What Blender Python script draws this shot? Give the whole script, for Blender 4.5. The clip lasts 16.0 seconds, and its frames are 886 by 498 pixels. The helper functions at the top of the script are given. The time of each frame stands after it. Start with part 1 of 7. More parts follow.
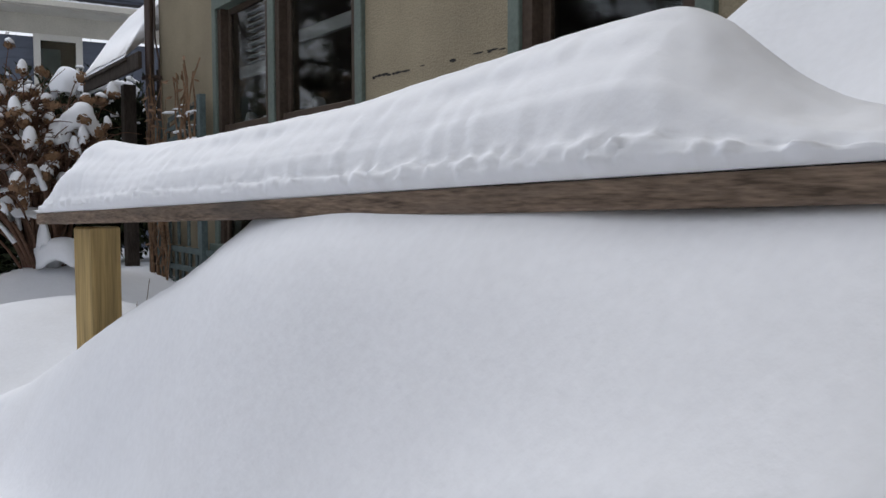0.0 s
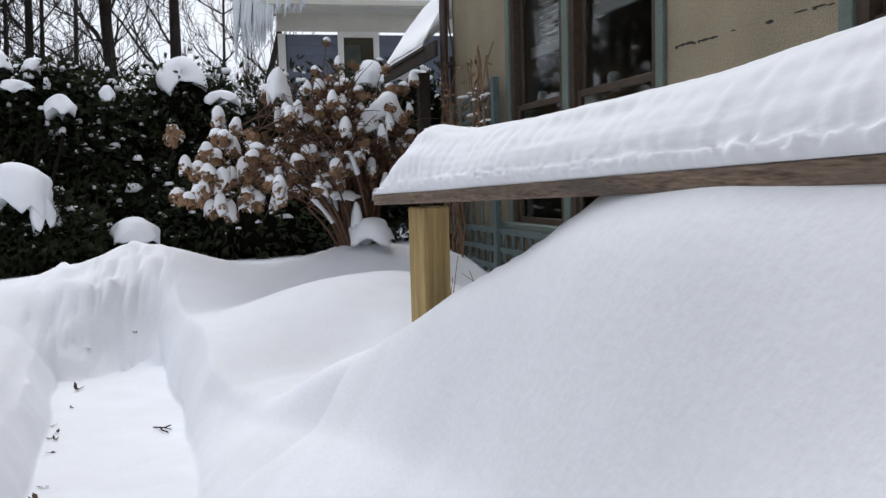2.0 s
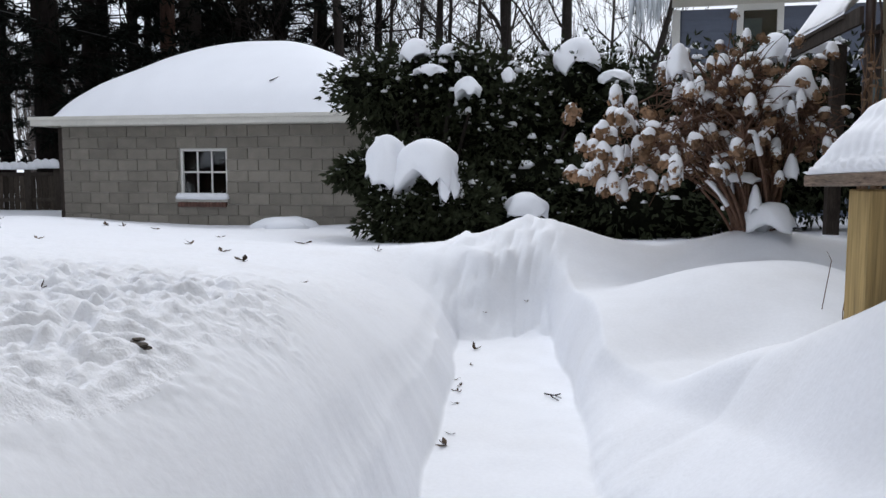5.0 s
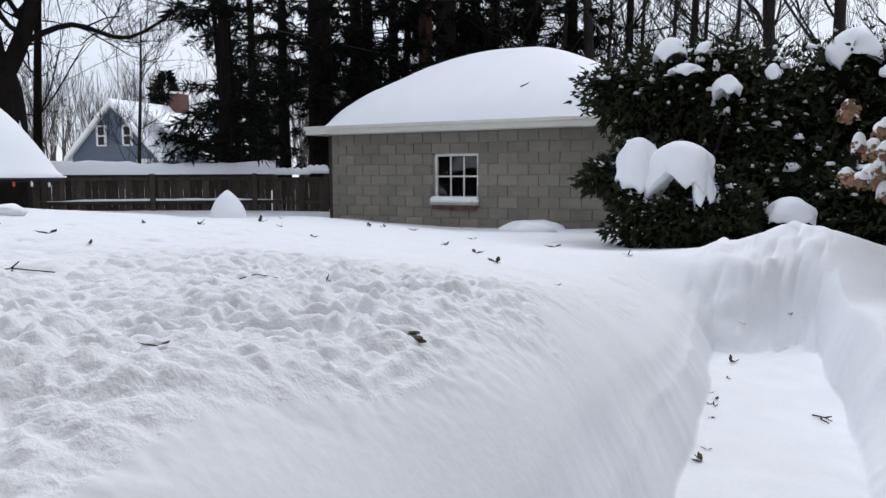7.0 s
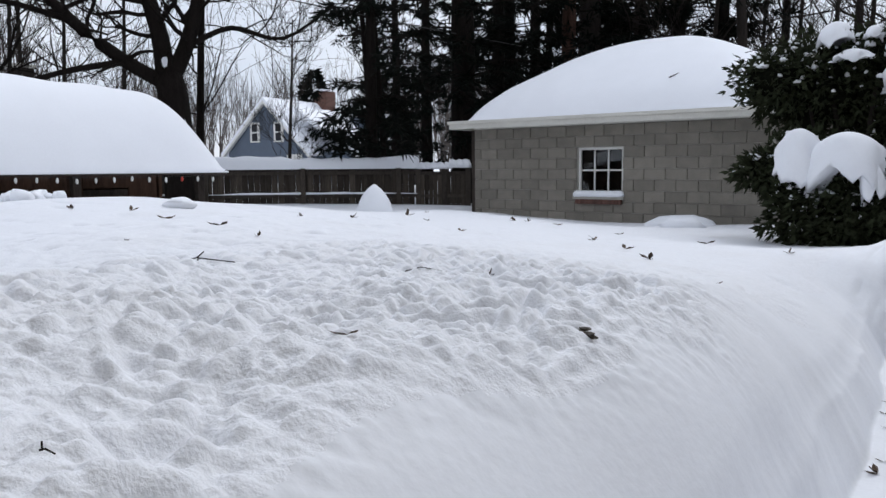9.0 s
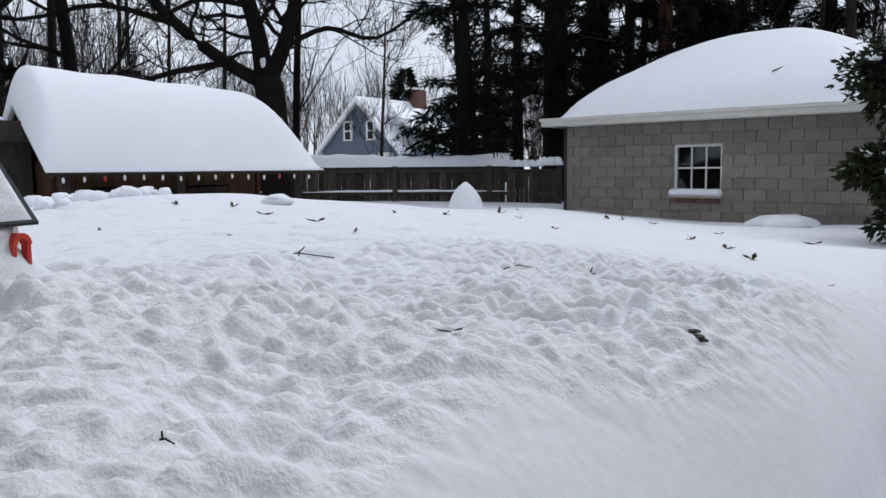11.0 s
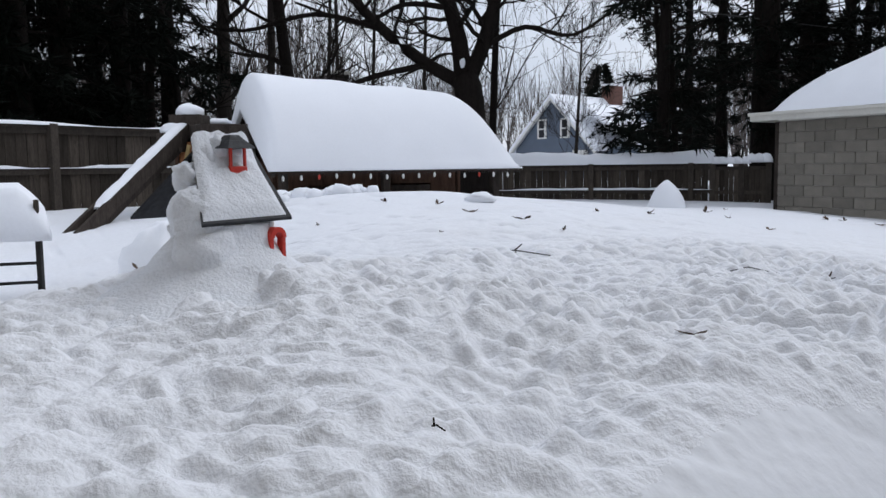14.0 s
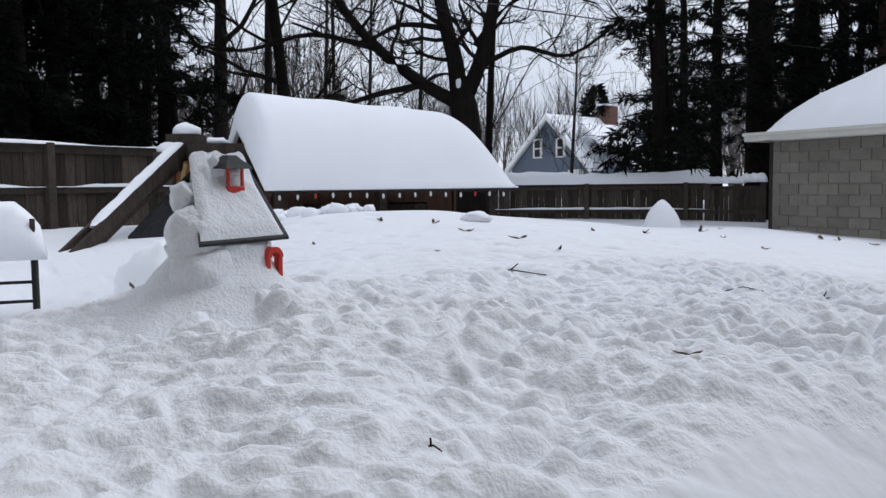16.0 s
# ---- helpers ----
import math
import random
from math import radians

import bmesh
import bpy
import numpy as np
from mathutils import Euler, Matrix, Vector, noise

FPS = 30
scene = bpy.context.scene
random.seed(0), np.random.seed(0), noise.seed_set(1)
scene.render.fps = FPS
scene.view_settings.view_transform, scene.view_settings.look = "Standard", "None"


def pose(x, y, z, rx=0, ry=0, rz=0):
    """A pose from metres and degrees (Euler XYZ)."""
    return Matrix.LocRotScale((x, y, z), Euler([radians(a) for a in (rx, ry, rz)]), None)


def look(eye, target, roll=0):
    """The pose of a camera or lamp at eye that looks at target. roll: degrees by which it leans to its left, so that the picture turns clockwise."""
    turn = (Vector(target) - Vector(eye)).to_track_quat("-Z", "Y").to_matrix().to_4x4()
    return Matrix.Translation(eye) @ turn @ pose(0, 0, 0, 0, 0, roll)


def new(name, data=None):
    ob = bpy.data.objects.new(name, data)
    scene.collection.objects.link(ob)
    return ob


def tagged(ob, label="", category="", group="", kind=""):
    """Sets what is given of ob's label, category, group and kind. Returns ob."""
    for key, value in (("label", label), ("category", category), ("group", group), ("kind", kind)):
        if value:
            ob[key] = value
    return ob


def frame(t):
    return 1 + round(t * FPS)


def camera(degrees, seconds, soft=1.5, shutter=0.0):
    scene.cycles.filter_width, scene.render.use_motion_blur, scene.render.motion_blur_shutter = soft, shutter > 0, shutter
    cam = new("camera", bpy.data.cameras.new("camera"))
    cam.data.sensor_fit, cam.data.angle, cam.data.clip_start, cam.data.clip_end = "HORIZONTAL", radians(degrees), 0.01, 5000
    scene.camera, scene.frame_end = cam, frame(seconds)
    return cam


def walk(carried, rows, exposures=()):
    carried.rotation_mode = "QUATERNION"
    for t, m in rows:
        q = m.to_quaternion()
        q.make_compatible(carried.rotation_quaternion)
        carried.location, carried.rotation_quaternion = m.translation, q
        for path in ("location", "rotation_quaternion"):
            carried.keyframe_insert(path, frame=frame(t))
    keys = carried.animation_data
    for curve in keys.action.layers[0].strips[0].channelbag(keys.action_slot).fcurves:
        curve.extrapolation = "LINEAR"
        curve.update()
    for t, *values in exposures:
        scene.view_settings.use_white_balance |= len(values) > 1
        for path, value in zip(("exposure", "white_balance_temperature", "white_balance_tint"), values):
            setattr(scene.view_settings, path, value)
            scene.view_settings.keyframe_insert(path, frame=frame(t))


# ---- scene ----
cam = camera(56.40, 16.0)

PATH = [
    (0.0, (-1.165, -3.173, 1.445), (-0.1518, -1.4525, 1.3277), -0.04),
    (0.5, (-1.155, -3.152, 1.442), (-0.3430, -1.3292, 1.3155), 0.43),
    (1.0, (-1.222, -3.132, 1.443), (-0.4508, -1.2920, 1.3018), -0.03),
    (1.5, (-1.324, -3.120, 1.435), (-0.6485, -1.2434, 1.2816), -1.35),
    (2.0, (-1.330, -3.099, 1.443), (-0.9231, -1.1473, 1.2815), -1.55),
    (2.5, (-1.324, -3.064, 1.436), (-1.1987, -1.0744, 1.2738), -1.75),
    (3.0, (-1.343, -3.046, 1.427), (-1.4368, -1.0553, 1.2632), -2.15),
    (3.2, (-1.379, -3.075, 1.428), (-1.5101, -1.0867, 1.2619), -2.16),
    (5.3, (-1.510, -3.031, 1.418), (-2.0669, -1.1202, 1.2181), -0.11),
    (5.5, (-1.519, -3.028, 1.416), (-2.1458, -1.1399, 1.2148), -0.31),
    (6.0, (-1.521, -3.009, 1.415), (-2.3463, -1.1988, 1.2087), -0.30),
    (6.5, (-1.520, -3.012, 1.415), (-2.4690, -1.2632, 1.2146), 0.09),
    (7.0, (-1.545, -3.072, 1.420), (-2.5517, -1.3540, 1.2374), -0.25),
    (7.5, (-1.565, -3.102, 1.422), (-2.6431, -1.4259, 1.2472), -0.11),
    (8.0, (-1.584, -3.109, 1.422), (-2.7275, -1.4775, 1.2468), -0.22),
    (8.5, (-1.606, -3.113, 1.421), (-2.8186, -1.5336, 1.2368), -0.24),
    (9.0, (-1.612, -3.128, 1.423), (-2.8889, -1.6007, 1.2280), -0.45),
    (11.3, (-1.672, -3.130, 1.416), (-3.1599, -1.8074, 1.2184), -0.52),
    (11.5, (-1.683, -3.123, 1.413), (-3.2129, -1.8492, 1.2153), -0.51),
    (12.0, (-1.695, -3.153, 1.412), (-3.3000, -1.9775, 1.2079), 0.27),
    (12.5, (-1.702, -3.180, 1.413), (-3.3628, -2.0850, 1.2040), -0.54),
    (13.0, (-1.712, -3.199, 1.414), (-3.4161, -2.1730, 1.2048), -0.49),
    (13.5, (-1.710, -3.209, 1.417), (-3.4333, -2.2148, 1.2099), -0.54),
    (14.0, (-1.710, -3.210, 1.419), (-3.4205, -2.1935, 1.2210), -0.73),
    (14.5, (-1.706, -3.211, 1.419), (-3.4118, -2.1843, 1.2310), -0.78),
    (15.0, (-1.703, -3.210, 1.422), (-3.4052, -2.1757, 1.2462), -0.90),
    (15.5, (-1.703, -3.213, 1.423), (-3.4073, -2.1790, 1.2598), -0.82),
    (16.0, (-1.704, -3.215, 1.422), (-3.4129, -2.1874, 1.2696), -0.65),
]
walk(cam, [(t, look(e, g, r)) for t, e, g, r in PATH],
     [(0.0, 0.0, 6500, 10), (2.5, 0.18, 6450, 10), (5.5, 0.13, 6350, 10), (9.0, 0.0, 6250, 10), (12.5, -0.14, 6200, 10), (16.0, -0.12, 6200, 10)])

# ---------------------------------------------------------------- sky and light
world = bpy.data.worlds.new("overcast_sky")
scene.world = world
world.use_nodes = True
wn, wl = world.node_tree.nodes, world.node_tree.links
wn.clear()
w_out = wn.new("ShaderNodeOutputWorld")
w_bg = wn.new("ShaderNodeBackground")
w_sky = wn.new("ShaderNodeTexSky")
w_sky.sky_type, w_sky.sun_disc = "NISHITA", False
w_sky.sun_elevation, w_sky.sun_rotation = radians(46), radians(-8)
w_tc = wn.new("ShaderNodeTexCoord")
w_map = wn.new("ShaderNodeMapping")
w_map.inputs["Scale"].default_value = (1.0, 1.0, 3.5)
w_noise = wn.new("ShaderNodeTexNoise")
w_noise.inputs["Scale"].default_value, w_noise.inputs["Detail"].default_value = 2.6, 6
w_ramp = wn.new("ShaderNodeValToRGB")
w_ramp.color_ramp.elements[0].position, w_ramp.color_ramp.elements[0].color = 0.32, (6.6, 7.05, 8.0, 1)
w_ramp.color_ramp.elements[1].position, w_ramp.color_ramp.elements[1].color = 0.72, (9.0, 9.2, 9.75, 1)
w_mix = wn.new("ShaderNodeMix")
w_mix.data_type = "RGBA"
w_mix.inputs["Factor"].default_value = 0.9
wl.new(w_tc.outputs["Generated"], w_map.inputs["Vector"])
wl.new(w_map.outputs["Vector"], w_noise.inputs["Vector"])
wl.new(w_noise.outputs["Fac"], w_ramp.inputs["Fac"])
wl.new(w_sky.outputs["Color"], w_mix.inputs[6])
wl.new(w_ramp.outputs["Color"], w_mix.inputs[7])
# thin cloud: nearly even, a little brighter overhead
w_sep = wn.new("ShaderNodeSeparateXYZ")
w_rise = wn.new("ShaderNodeMapRange")
w_rise.inputs["From Min"].default_value, w_rise.inputs["From Max"].default_value = 0.0, 1.0
w_rise.inputs["To Min"].default_value, w_rise.inputs["To Max"].default_value = 1.08, 1.25
w_mul = wn.new("ShaderNodeMix")
w_mul.data_type, w_mul.blend_type = "RGBA", "MULTIPLY"
w_mul.inputs["Factor"].default_value = 1.0
wl.new(w_tc.outputs["Generated"], w_sep.inputs["Vector"])
wl.new(w_sep.outputs["Z"], w_rise.inputs["Value"])
wl.new(w_mix.outputs[2], w_mul.inputs[6])
wl.new(w_rise.outputs["Result"], w_mul.inputs[7])
wl.new(w_mul.outputs[2], w_bg.inputs["Color"])
w_bg.inputs["Strength"].default_value = 0.095
wl.new(w_bg.outputs["Background"], w_out.inputs["Surface"])

sun = new("sun", bpy.data.lights.new("sun", "SUN"))
sun.data.energy, sun.data.angle, sun.data.color = 1.35, radians(38), (1.0, 0.99, 0.985)
sun.matrix_world = look((-1.0, 7.5, 8.0), (0, 0, 0))


# ---------------------------------------------------------------- materials
def material(name, base, rough=0.7, var=0.15, scale=6.0, fine=60.0, bump=0.2, metal=0.0, stretch=(1, 1, 1),
             stain=None, stain_amount=0.0, stain_scale=1.5, each=0.0, spec=0.5, bump_scale=None, dist=0.01):
    """A surface with broad and fine variation, relief, stains and a shift from piece to piece."""
    m = bpy.data.materials.new(name)
    m.use_nodes = True
    n, l = m.node_tree.nodes, m.node_tree.links
    bsdf = n["Principled BSDF"]
    tc = n.new("ShaderNodeTexCoord")
    mp = n.new("ShaderNodeMapping")
    mp.inputs["Scale"].default_value = stretch
    l.new(tc.outputs["Object"], mp.inputs["Vector"])
    info = n.new("ShaderNodeObjectInfo")
    add = n.new("ShaderNodeVectorMath")
    add.operation = "ADD"
    sc = n.new("ShaderNodeMath")
    sc.operation, sc.inputs[1].default_value = "MULTIPLY", 37.0
    l.new(info.outputs["Random"], sc.inputs[0])
    l.new(mp.outputs["Vector"], add.inputs[0])
    l.new(sc.outputs[0], add.inputs[1])
    broad = n.new("ShaderNodeTexNoise")
    broad.inputs["Scale"].default_value, broad.inputs["Detail"].default_value = scale, 4
    tiny = n.new("ShaderNodeTexNoise")
    tiny.inputs["Scale"].default_value, tiny.inputs["Detail"].default_value = fine, 3
    l.new(add.outputs[0], broad.inputs["Vector"])
    l.new(add.outputs[0], tiny.inputs["Vector"])
    both = n.new("ShaderNodeMath")
    both.operation = "ADD"
    l.new(broad.outputs["Fac"], both.inputs[0])
    l.new(tiny.outputs["Fac"], both.inputs[1])
    rng = n.new("ShaderNodeMapRange")
    rng.inputs["From Min"].default_value, rng.inputs["From Max"].default_value = 0.7, 1.3
    rng.inputs["To Min"].default_value, rng.inputs["To Max"].default_value = 1 - var, 1 + var
    l.new(both.outputs[0], rng.inputs["Value"])
    val = rng.outputs["Result"]
    if each:
        er = n.new("ShaderNodeMapRange")
        er.inputs["To Min"].default_value, er.inputs["To Max"].default_value = 1 - each, 1 + each
        l.new(info.outputs["Random"], er.inputs["Value"])
        mul = n.new("ShaderNodeMath")
        mul.operation = "MULTIPLY"
        l.new(val, mul.inputs[0])
        l.new(er.outputs["Result"], mul.inputs[1])
        val = mul.outputs[0]
    hsv = n.new("ShaderNodeHueSaturation")
    hsv.inputs["Color"].default_value = (*base, 1)
    l.new(val, hsv.inputs["Value"])
    col = hsv.outputs["Color"]
    if stain is not None:
        sn = n.new("ShaderNodeTexNoise")
        sn.inputs["Scale"].default_value, sn.inputs["Detail"].default_value = stain_scale, 5
        l.new(add.outputs[0], sn.inputs["Vector"])
        sr = n.new("ShaderNodeMapRange")
        sr.inputs["From Min"].default_value, sr.inputs["From Max"].default_value = 0.5, 0.72
        sr.inputs["To Max"].default_value = stain_amount
        l.new(sn.outputs["Fac"], sr.inputs["Value"])
        mx = n.new("ShaderNodeMix")
        mx.data_type = "RGBA"
        l.new(sr.outputs["Result"], mx.inputs["Factor"])
        l.new(col, mx.inputs[6])
        mx.inputs[7].default_value = (*stain, 1)
        col = mx.outputs[2]
    l.new(col, bsdf.inputs["Base Color"])
    bsdf.inputs["Roughness"].default_value, bsdf.inputs["Metallic"].default_value = rough, metal
    bsdf.inputs["Specular IOR Level"].default_value = spec
    if bump:
        bp = n.new("ShaderNodeBump")
        bp.inputs["Strength"].default_value, bp.inputs["Distance"].default_value = bump, dist
        l.new(both.outputs[0], bp.inputs["Height"])
        l.new(bp.outputs["Normal"], bsdf.inputs["Normal"])
    return m


SNOW = (0.86, 0.875, 0.91)
snow_ground = material("snow_ground", (0.80, 0.812, 0.845), 0.75, 0.04, 24.0, 95.0, 0.5, spec=0.2, stain=(0.55, 0.52, 0.47), stain_amount=0.10, stain_scale=1.1, dist=0.009)
snow_bank = material("snow_bank", (0.80, 0.815, 0.85), 0.75, 0.03, 5.0, 45.0, 0.22, spec=0.2, stain=(0.6, 0.56, 0.5), stain_amount=0.10, stain_scale=1.1, dist=0.006)
snow_soft = material("snow_soft", SNOW, 0.75, 0.02, 2.0, 45.0, 0.18, spec=0.25, dist=0.006)
snow_grainy = material("snow_grainy", (0.78, 0.80, 0.84), 0.8, 0.06, 9.0, 120.0, 0.7, spec=0.2, dist=0.006)
rail_wood = material("weathered_wood", (0.185, 0.135, 0.10), 0.8, 0.55, 2.2, 7.0, 0.6, stretch=(22, 0.9, 34), stain=(0.075, 0.067, 0.062), stain_amount=0.75, stain_scale=0.55, dist=0.004, spec=0.2)
post_wood = material("new_pine", (0.37, 0.26, 0.105), 0.7, 0.34, 3.0, 9.0, 0.3, stretch=(16, 16, 0.6), dist=0.003)
fence_wood = material("grey_fence_wood", (0.056, 0.046, 0.037), 0.9, 0.4, 5.0, 30.0, 0.4, stretch=(5, 5, 0.5), each=0.45, dist=0.005, spec=0.15)
fence_frame = material("fence_frame_wood", (0.054, 0.045, 0.037), 0.85, 0.3, 5.0, 30.0, 0.4, stretch=(2, 2, 1), each=0.15, dist=0.005, spec=0.15)
dark_wood = material("dark_wood", (0.045, 0.036, 0.03), 0.8, 0.4, 5.0, 30.0, 0.4, stretch=(3, 3, 0.6), each=0.25, dist=0.005, spec=0.15)
shed_wood = material("brown_shed_wood", (0.075, 0.042, 0.028), 0.8, 0.35, 5.0, 30.0, 0.4, stretch=(4, 4, 0.5), each=0.2, dist=0.005, spec=0.15)
orange_wood = material("orange_plywood", (0.33, 0.13, 0.045), 0.7, 0.2, 5.0, 30.0, 0.3, stretch=(4, 4, 0.6))
stucco = material("tan_stucco", (0.285, 0.242, 0.168), 0.95, 0.16, 2.2, 85.0, 0.9, stain=(0.22, 0.185, 0.135), stain_amount=0.35, stain_scale=0.9, dist=0.012, spec=0.2)
green_trim = material("grey_green_trim", (0.105, 0.135, 0.115), 0.55, 0.2, 4.0, 40.0, 0.15)
brown_sash = material("brown_sash_paint", (0.062, 0.045, 0.034), 0.5, 0.25, 6.0, 40.0, 0.15, spec=0.15)
blue_green = material("teal_trellis_paint", (0.08, 0.11, 0.11), 0.7, 0.3, 6.0, 40.0, 0.25)
# white things indoors, greyed in colour to carry the room's dimness
curtain = material("dimmed_indoor_white", (0.26, 0.26, 0.25), 0.8, 0.06, 5.0, 40.0, 0.1)
# near-black base colour stands in for the lack of light indoors
room_dark = material("painted_unlit_dark", (0.02, 0.018, 0.016), 0.9, 0.2, 2.0, 20.0, 0.0)
block_grey = material("concrete_block", (0.222, 0.203, 0.172), 0.95, 0.16, 5.0, 70.0, 0.8, each=0.13, stain=(0.15, 0.135, 0.115), stain_amount=0.5, stain_scale=2.0, dist=0.006, spec=0.15)
mortar = material("pale_mortar", (0.40, 0.385, 0.345), 0.95, 0.12, 5.0, 60.0, 0.5)
brick_red = material("dark_brick", (0.12, 0.06, 0.045), 0.9, 0.25, 6.0, 50.0, 0.5, each=0.25)
white_paint = material("white_paint", (0.72, 0.71, 0.67), 0.55, 0.07, 3.0, 40.0, 0.12)
cream_paint = material("cream_fascia_paint", (0.62, 0.60, 0.54), 0.6, 0.10, 3.0, 40.0, 0.15)
blue_siding = material("slate_blue_siding", (0.115, 0.135, 0.185), 0.65, 0.12, 3.0, 40.0, 0.12, stretch=(1, 1, 4), each=0.06)
far_blue = material("grey_blue_siding", (0.10, 0.125, 0.165), 0.7, 0.12, 1.0, 20.0, 0.1, each=0.06)
roof_dark = material("dark_shingle", (0.035, 0.035, 0.038), 0.85, 0.3, 8.0, 60.0, 0.5, spec=0.15)
pipe_brown = material("brown_downspout", (0.052, 0.033, 0.026), 0.45, 0.25, 6.0, 50.0, 0.1)
bark_dark = material("dark_bark", (0.013, 0.0105, 0.009), 0.95, 0.4, 3.0, 22.0, 0.8, stretch=(3, 3, 0.6), dist=0.03, spec=0.08)
bark_grey = material("grey_bark", (0.030, 0.025, 0.022), 0.95, 0.35, 3.0, 22.0, 0.8, stretch=(3, 3, 0.6), dist=0.03, spec=0.08)
bark_brown = material("red_brown_bark", (0.055, 0.032, 0.024), 0.95, 0.35, 3.0, 22.0, 0.8, stretch=(3, 3, 0.6), dist=0.03, spec=0.08)
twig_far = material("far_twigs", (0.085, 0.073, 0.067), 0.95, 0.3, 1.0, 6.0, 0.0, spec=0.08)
# darker than real needles: the crowns' deep shade is put into the colour
pine_green = material("shade_darkened_needles", (0.005, 0.007, 0.005), 0.95, 0.4, 2.0, 14.0, 0.0, spec=0.08)
yew_green = material("dark_evergreen_leaf", (0.030, 0.036, 0.019), 0.85, 0.45, 4.0, 25.0, 0.0, spec=0.1)
# near black: the shade deep inside the shrubs, put into the core's colour
inner_dark = material("evergreen_inner_shade", (0.008, 0.009, 0.006), 1.0, 0.4, 6.0, 30.0, 0.6, spec=0.0, dist=0.05)
stem_brown = material("hydrangea_stem", (0.125, 0.072, 0.05), 0.85, 0.35, 6.0, 40.0, 0.3, stretch=(2, 2, 0.6), spec=0.15)
flower_brown = material("dried_flower", (0.23, 0.135, 0.075), 0.9, 0.35, 14.0, 60.0, 0.5, each=0.25, dist=0.01)
red_paint = material("bright_red_paint", (0.55, 0.035, 0.02), 0.5, 0.12, 6.0, 40.0, 0.1)
slate = material("black_slate", (0.035, 0.036, 0.040), 0.6, 0.3, 9.0, 50.0, 0.3, spec=0.15)
leaf_brown = material("dead_leaf", (0.085, 0.055, 0.035), 0.9, 0.4, 20.0, 80.0, 0.2, each=0.4)
debris_grey = material("rotten_bark_scrap", (0.10, 0.085, 0.07), 0.95, 0.4, 20.0, 80.0, 0.5, each=0.2)
wire_black = material("black_wire", (0.02, 0.02, 0.02), 0.6, 0.2, 4.0, 30.0, 0.0)
iron_black = material("black_iron", (0.018, 0.017, 0.016), 0.6, 0.2, 8.0, 40.0, 0.2, spec=0.15)
bulb_white = material("white_bulb", (0.75, 0.75, 0.72), 0.35, 0.05, 8.0, 40.0, 0.0)
bulb_red = material("red_bulb", (0.5, 0.05, 0.03), 0.35, 0.05, 8.0, 40.0, 0.0)
ice = material("ice", (0.74, 0.78, 0.82), 0.25, 0.08, 6.0, 30.0, 0.2)
rust_brown = material("rusty_brown", (0.20, 0.12, 0.07), 0.9, 0.4, 8.0, 40.0, 0.4)

glass = bpy.data.materials.new("window_glass")
glass.use_nodes = True
gb = glass.node_tree.nodes["Principled BSDF"]
gb.inputs["Base Color"].default_value = (0.9, 0.93, 0.92, 1)
gb.inputs["Roughness"].default_value, gb.inputs["IOR"].default_value = 0.03, 1.5
gb.inputs["Transmission Weight"].default_value = 1.0


# ---------------------------------------------------------------- mesh helpers
def thing(name, at, label, category, group="", kind=""):
    ob = new(name)
    ob.location = at
    ob.empty_display_size = 0.1
    return tagged(ob, label, category, group, kind)


def world_of(ob):
    m = Matrix.Identity(4)
    while ob is not None:
        m = Matrix.LocRotScale(ob.location, ob.rotation_euler, ob.scale) @ m
        ob = None if ob.parent is None else ob.parent if ob.parent.type == "EMPTY" else None
    return m


def attach(ob, parent):
    if parent is not None:
        ob.parent = parent
        if parent.type == "EMPTY":
            ob.matrix_parent_inverse = Matrix.Translation(-parent.location)
    return ob


def finish(bm, name, mat, smooth=False):
    me = bpy.data.meshes.new(name)
    bm.normal_update()
    bm.to_mesh(me)
    bm.free()
    me.materials.append(mat)
    if smooth:
        me.polygons.foreach_set("use_smooth", [True] * len(me.polygons))
    return me


def part(name, bm, mat, parent=None, label="", smooth=False):
    ob = attach(new(name, finish(bm, name, mat, smooth)), parent)
    return tagged(ob, label)


def mesh_part(name, verts, faces, mat, parent=None, label="", smooth=False):
    me = bpy.data.meshes.new(name)
    me.from_pydata([tuple(v) for v in verts], [], [tuple(f) for f in faces])
    me.materials.append(mat)
    if smooth:
        me.polygons.foreach_set("use_smooth", [True] * len(me.polygons))
    return tagged(attach(new(name, me), parent), label)


def piece(name, me, m, parent):
    """One of many alike pieces on shared mesh data, at the world pose m."""
    ob = new(name, me)
    attach(ob, parent)
    ob.matrix_basis = m
    return ob


def box(bm, size, m, bevel=0.0):
    made = bmesh.ops.create_cube(bm, size=1.0, matrix=m @ Matrix.Diagonal((*size, 1)))
    if bevel:
        edges = list({e for v in made["verts"] for e in v.link_edges})
        bmesh.ops.bevel(bm, geom=edges, offset=bevel, segments=1, affect="EDGES")
    return made


def box_part(name, size, m, mat, parent=None, bevel=0.004, label=""):
    bm = bmesh.new()
    box(bm, size, m, bevel)
    return part(name, bm, mat, parent, label)


def beam(a, b, w, h, up=(0, 0, 1)):
    """The pose and length of a bar from a to b: x along it."""
    a, b = Vector(a), Vector(b)
    x = (b - a).normalized()
    y = Vector(up).cross(x).normalized()
    z = x.cross(y)
    m = Matrix((x, y, z)).transposed().to_4x4()
    m.translation = (a + b) / 2
    return m, ((b - a).length, w, h)


def bar(name, a, b, w, h, mat, parent=None, up=(0, 0, 1), bevel=0.003, label=""):
    m, size = beam(a, b, w, h, up)
    return box_part(name, size, m, mat, parent, bevel, label)


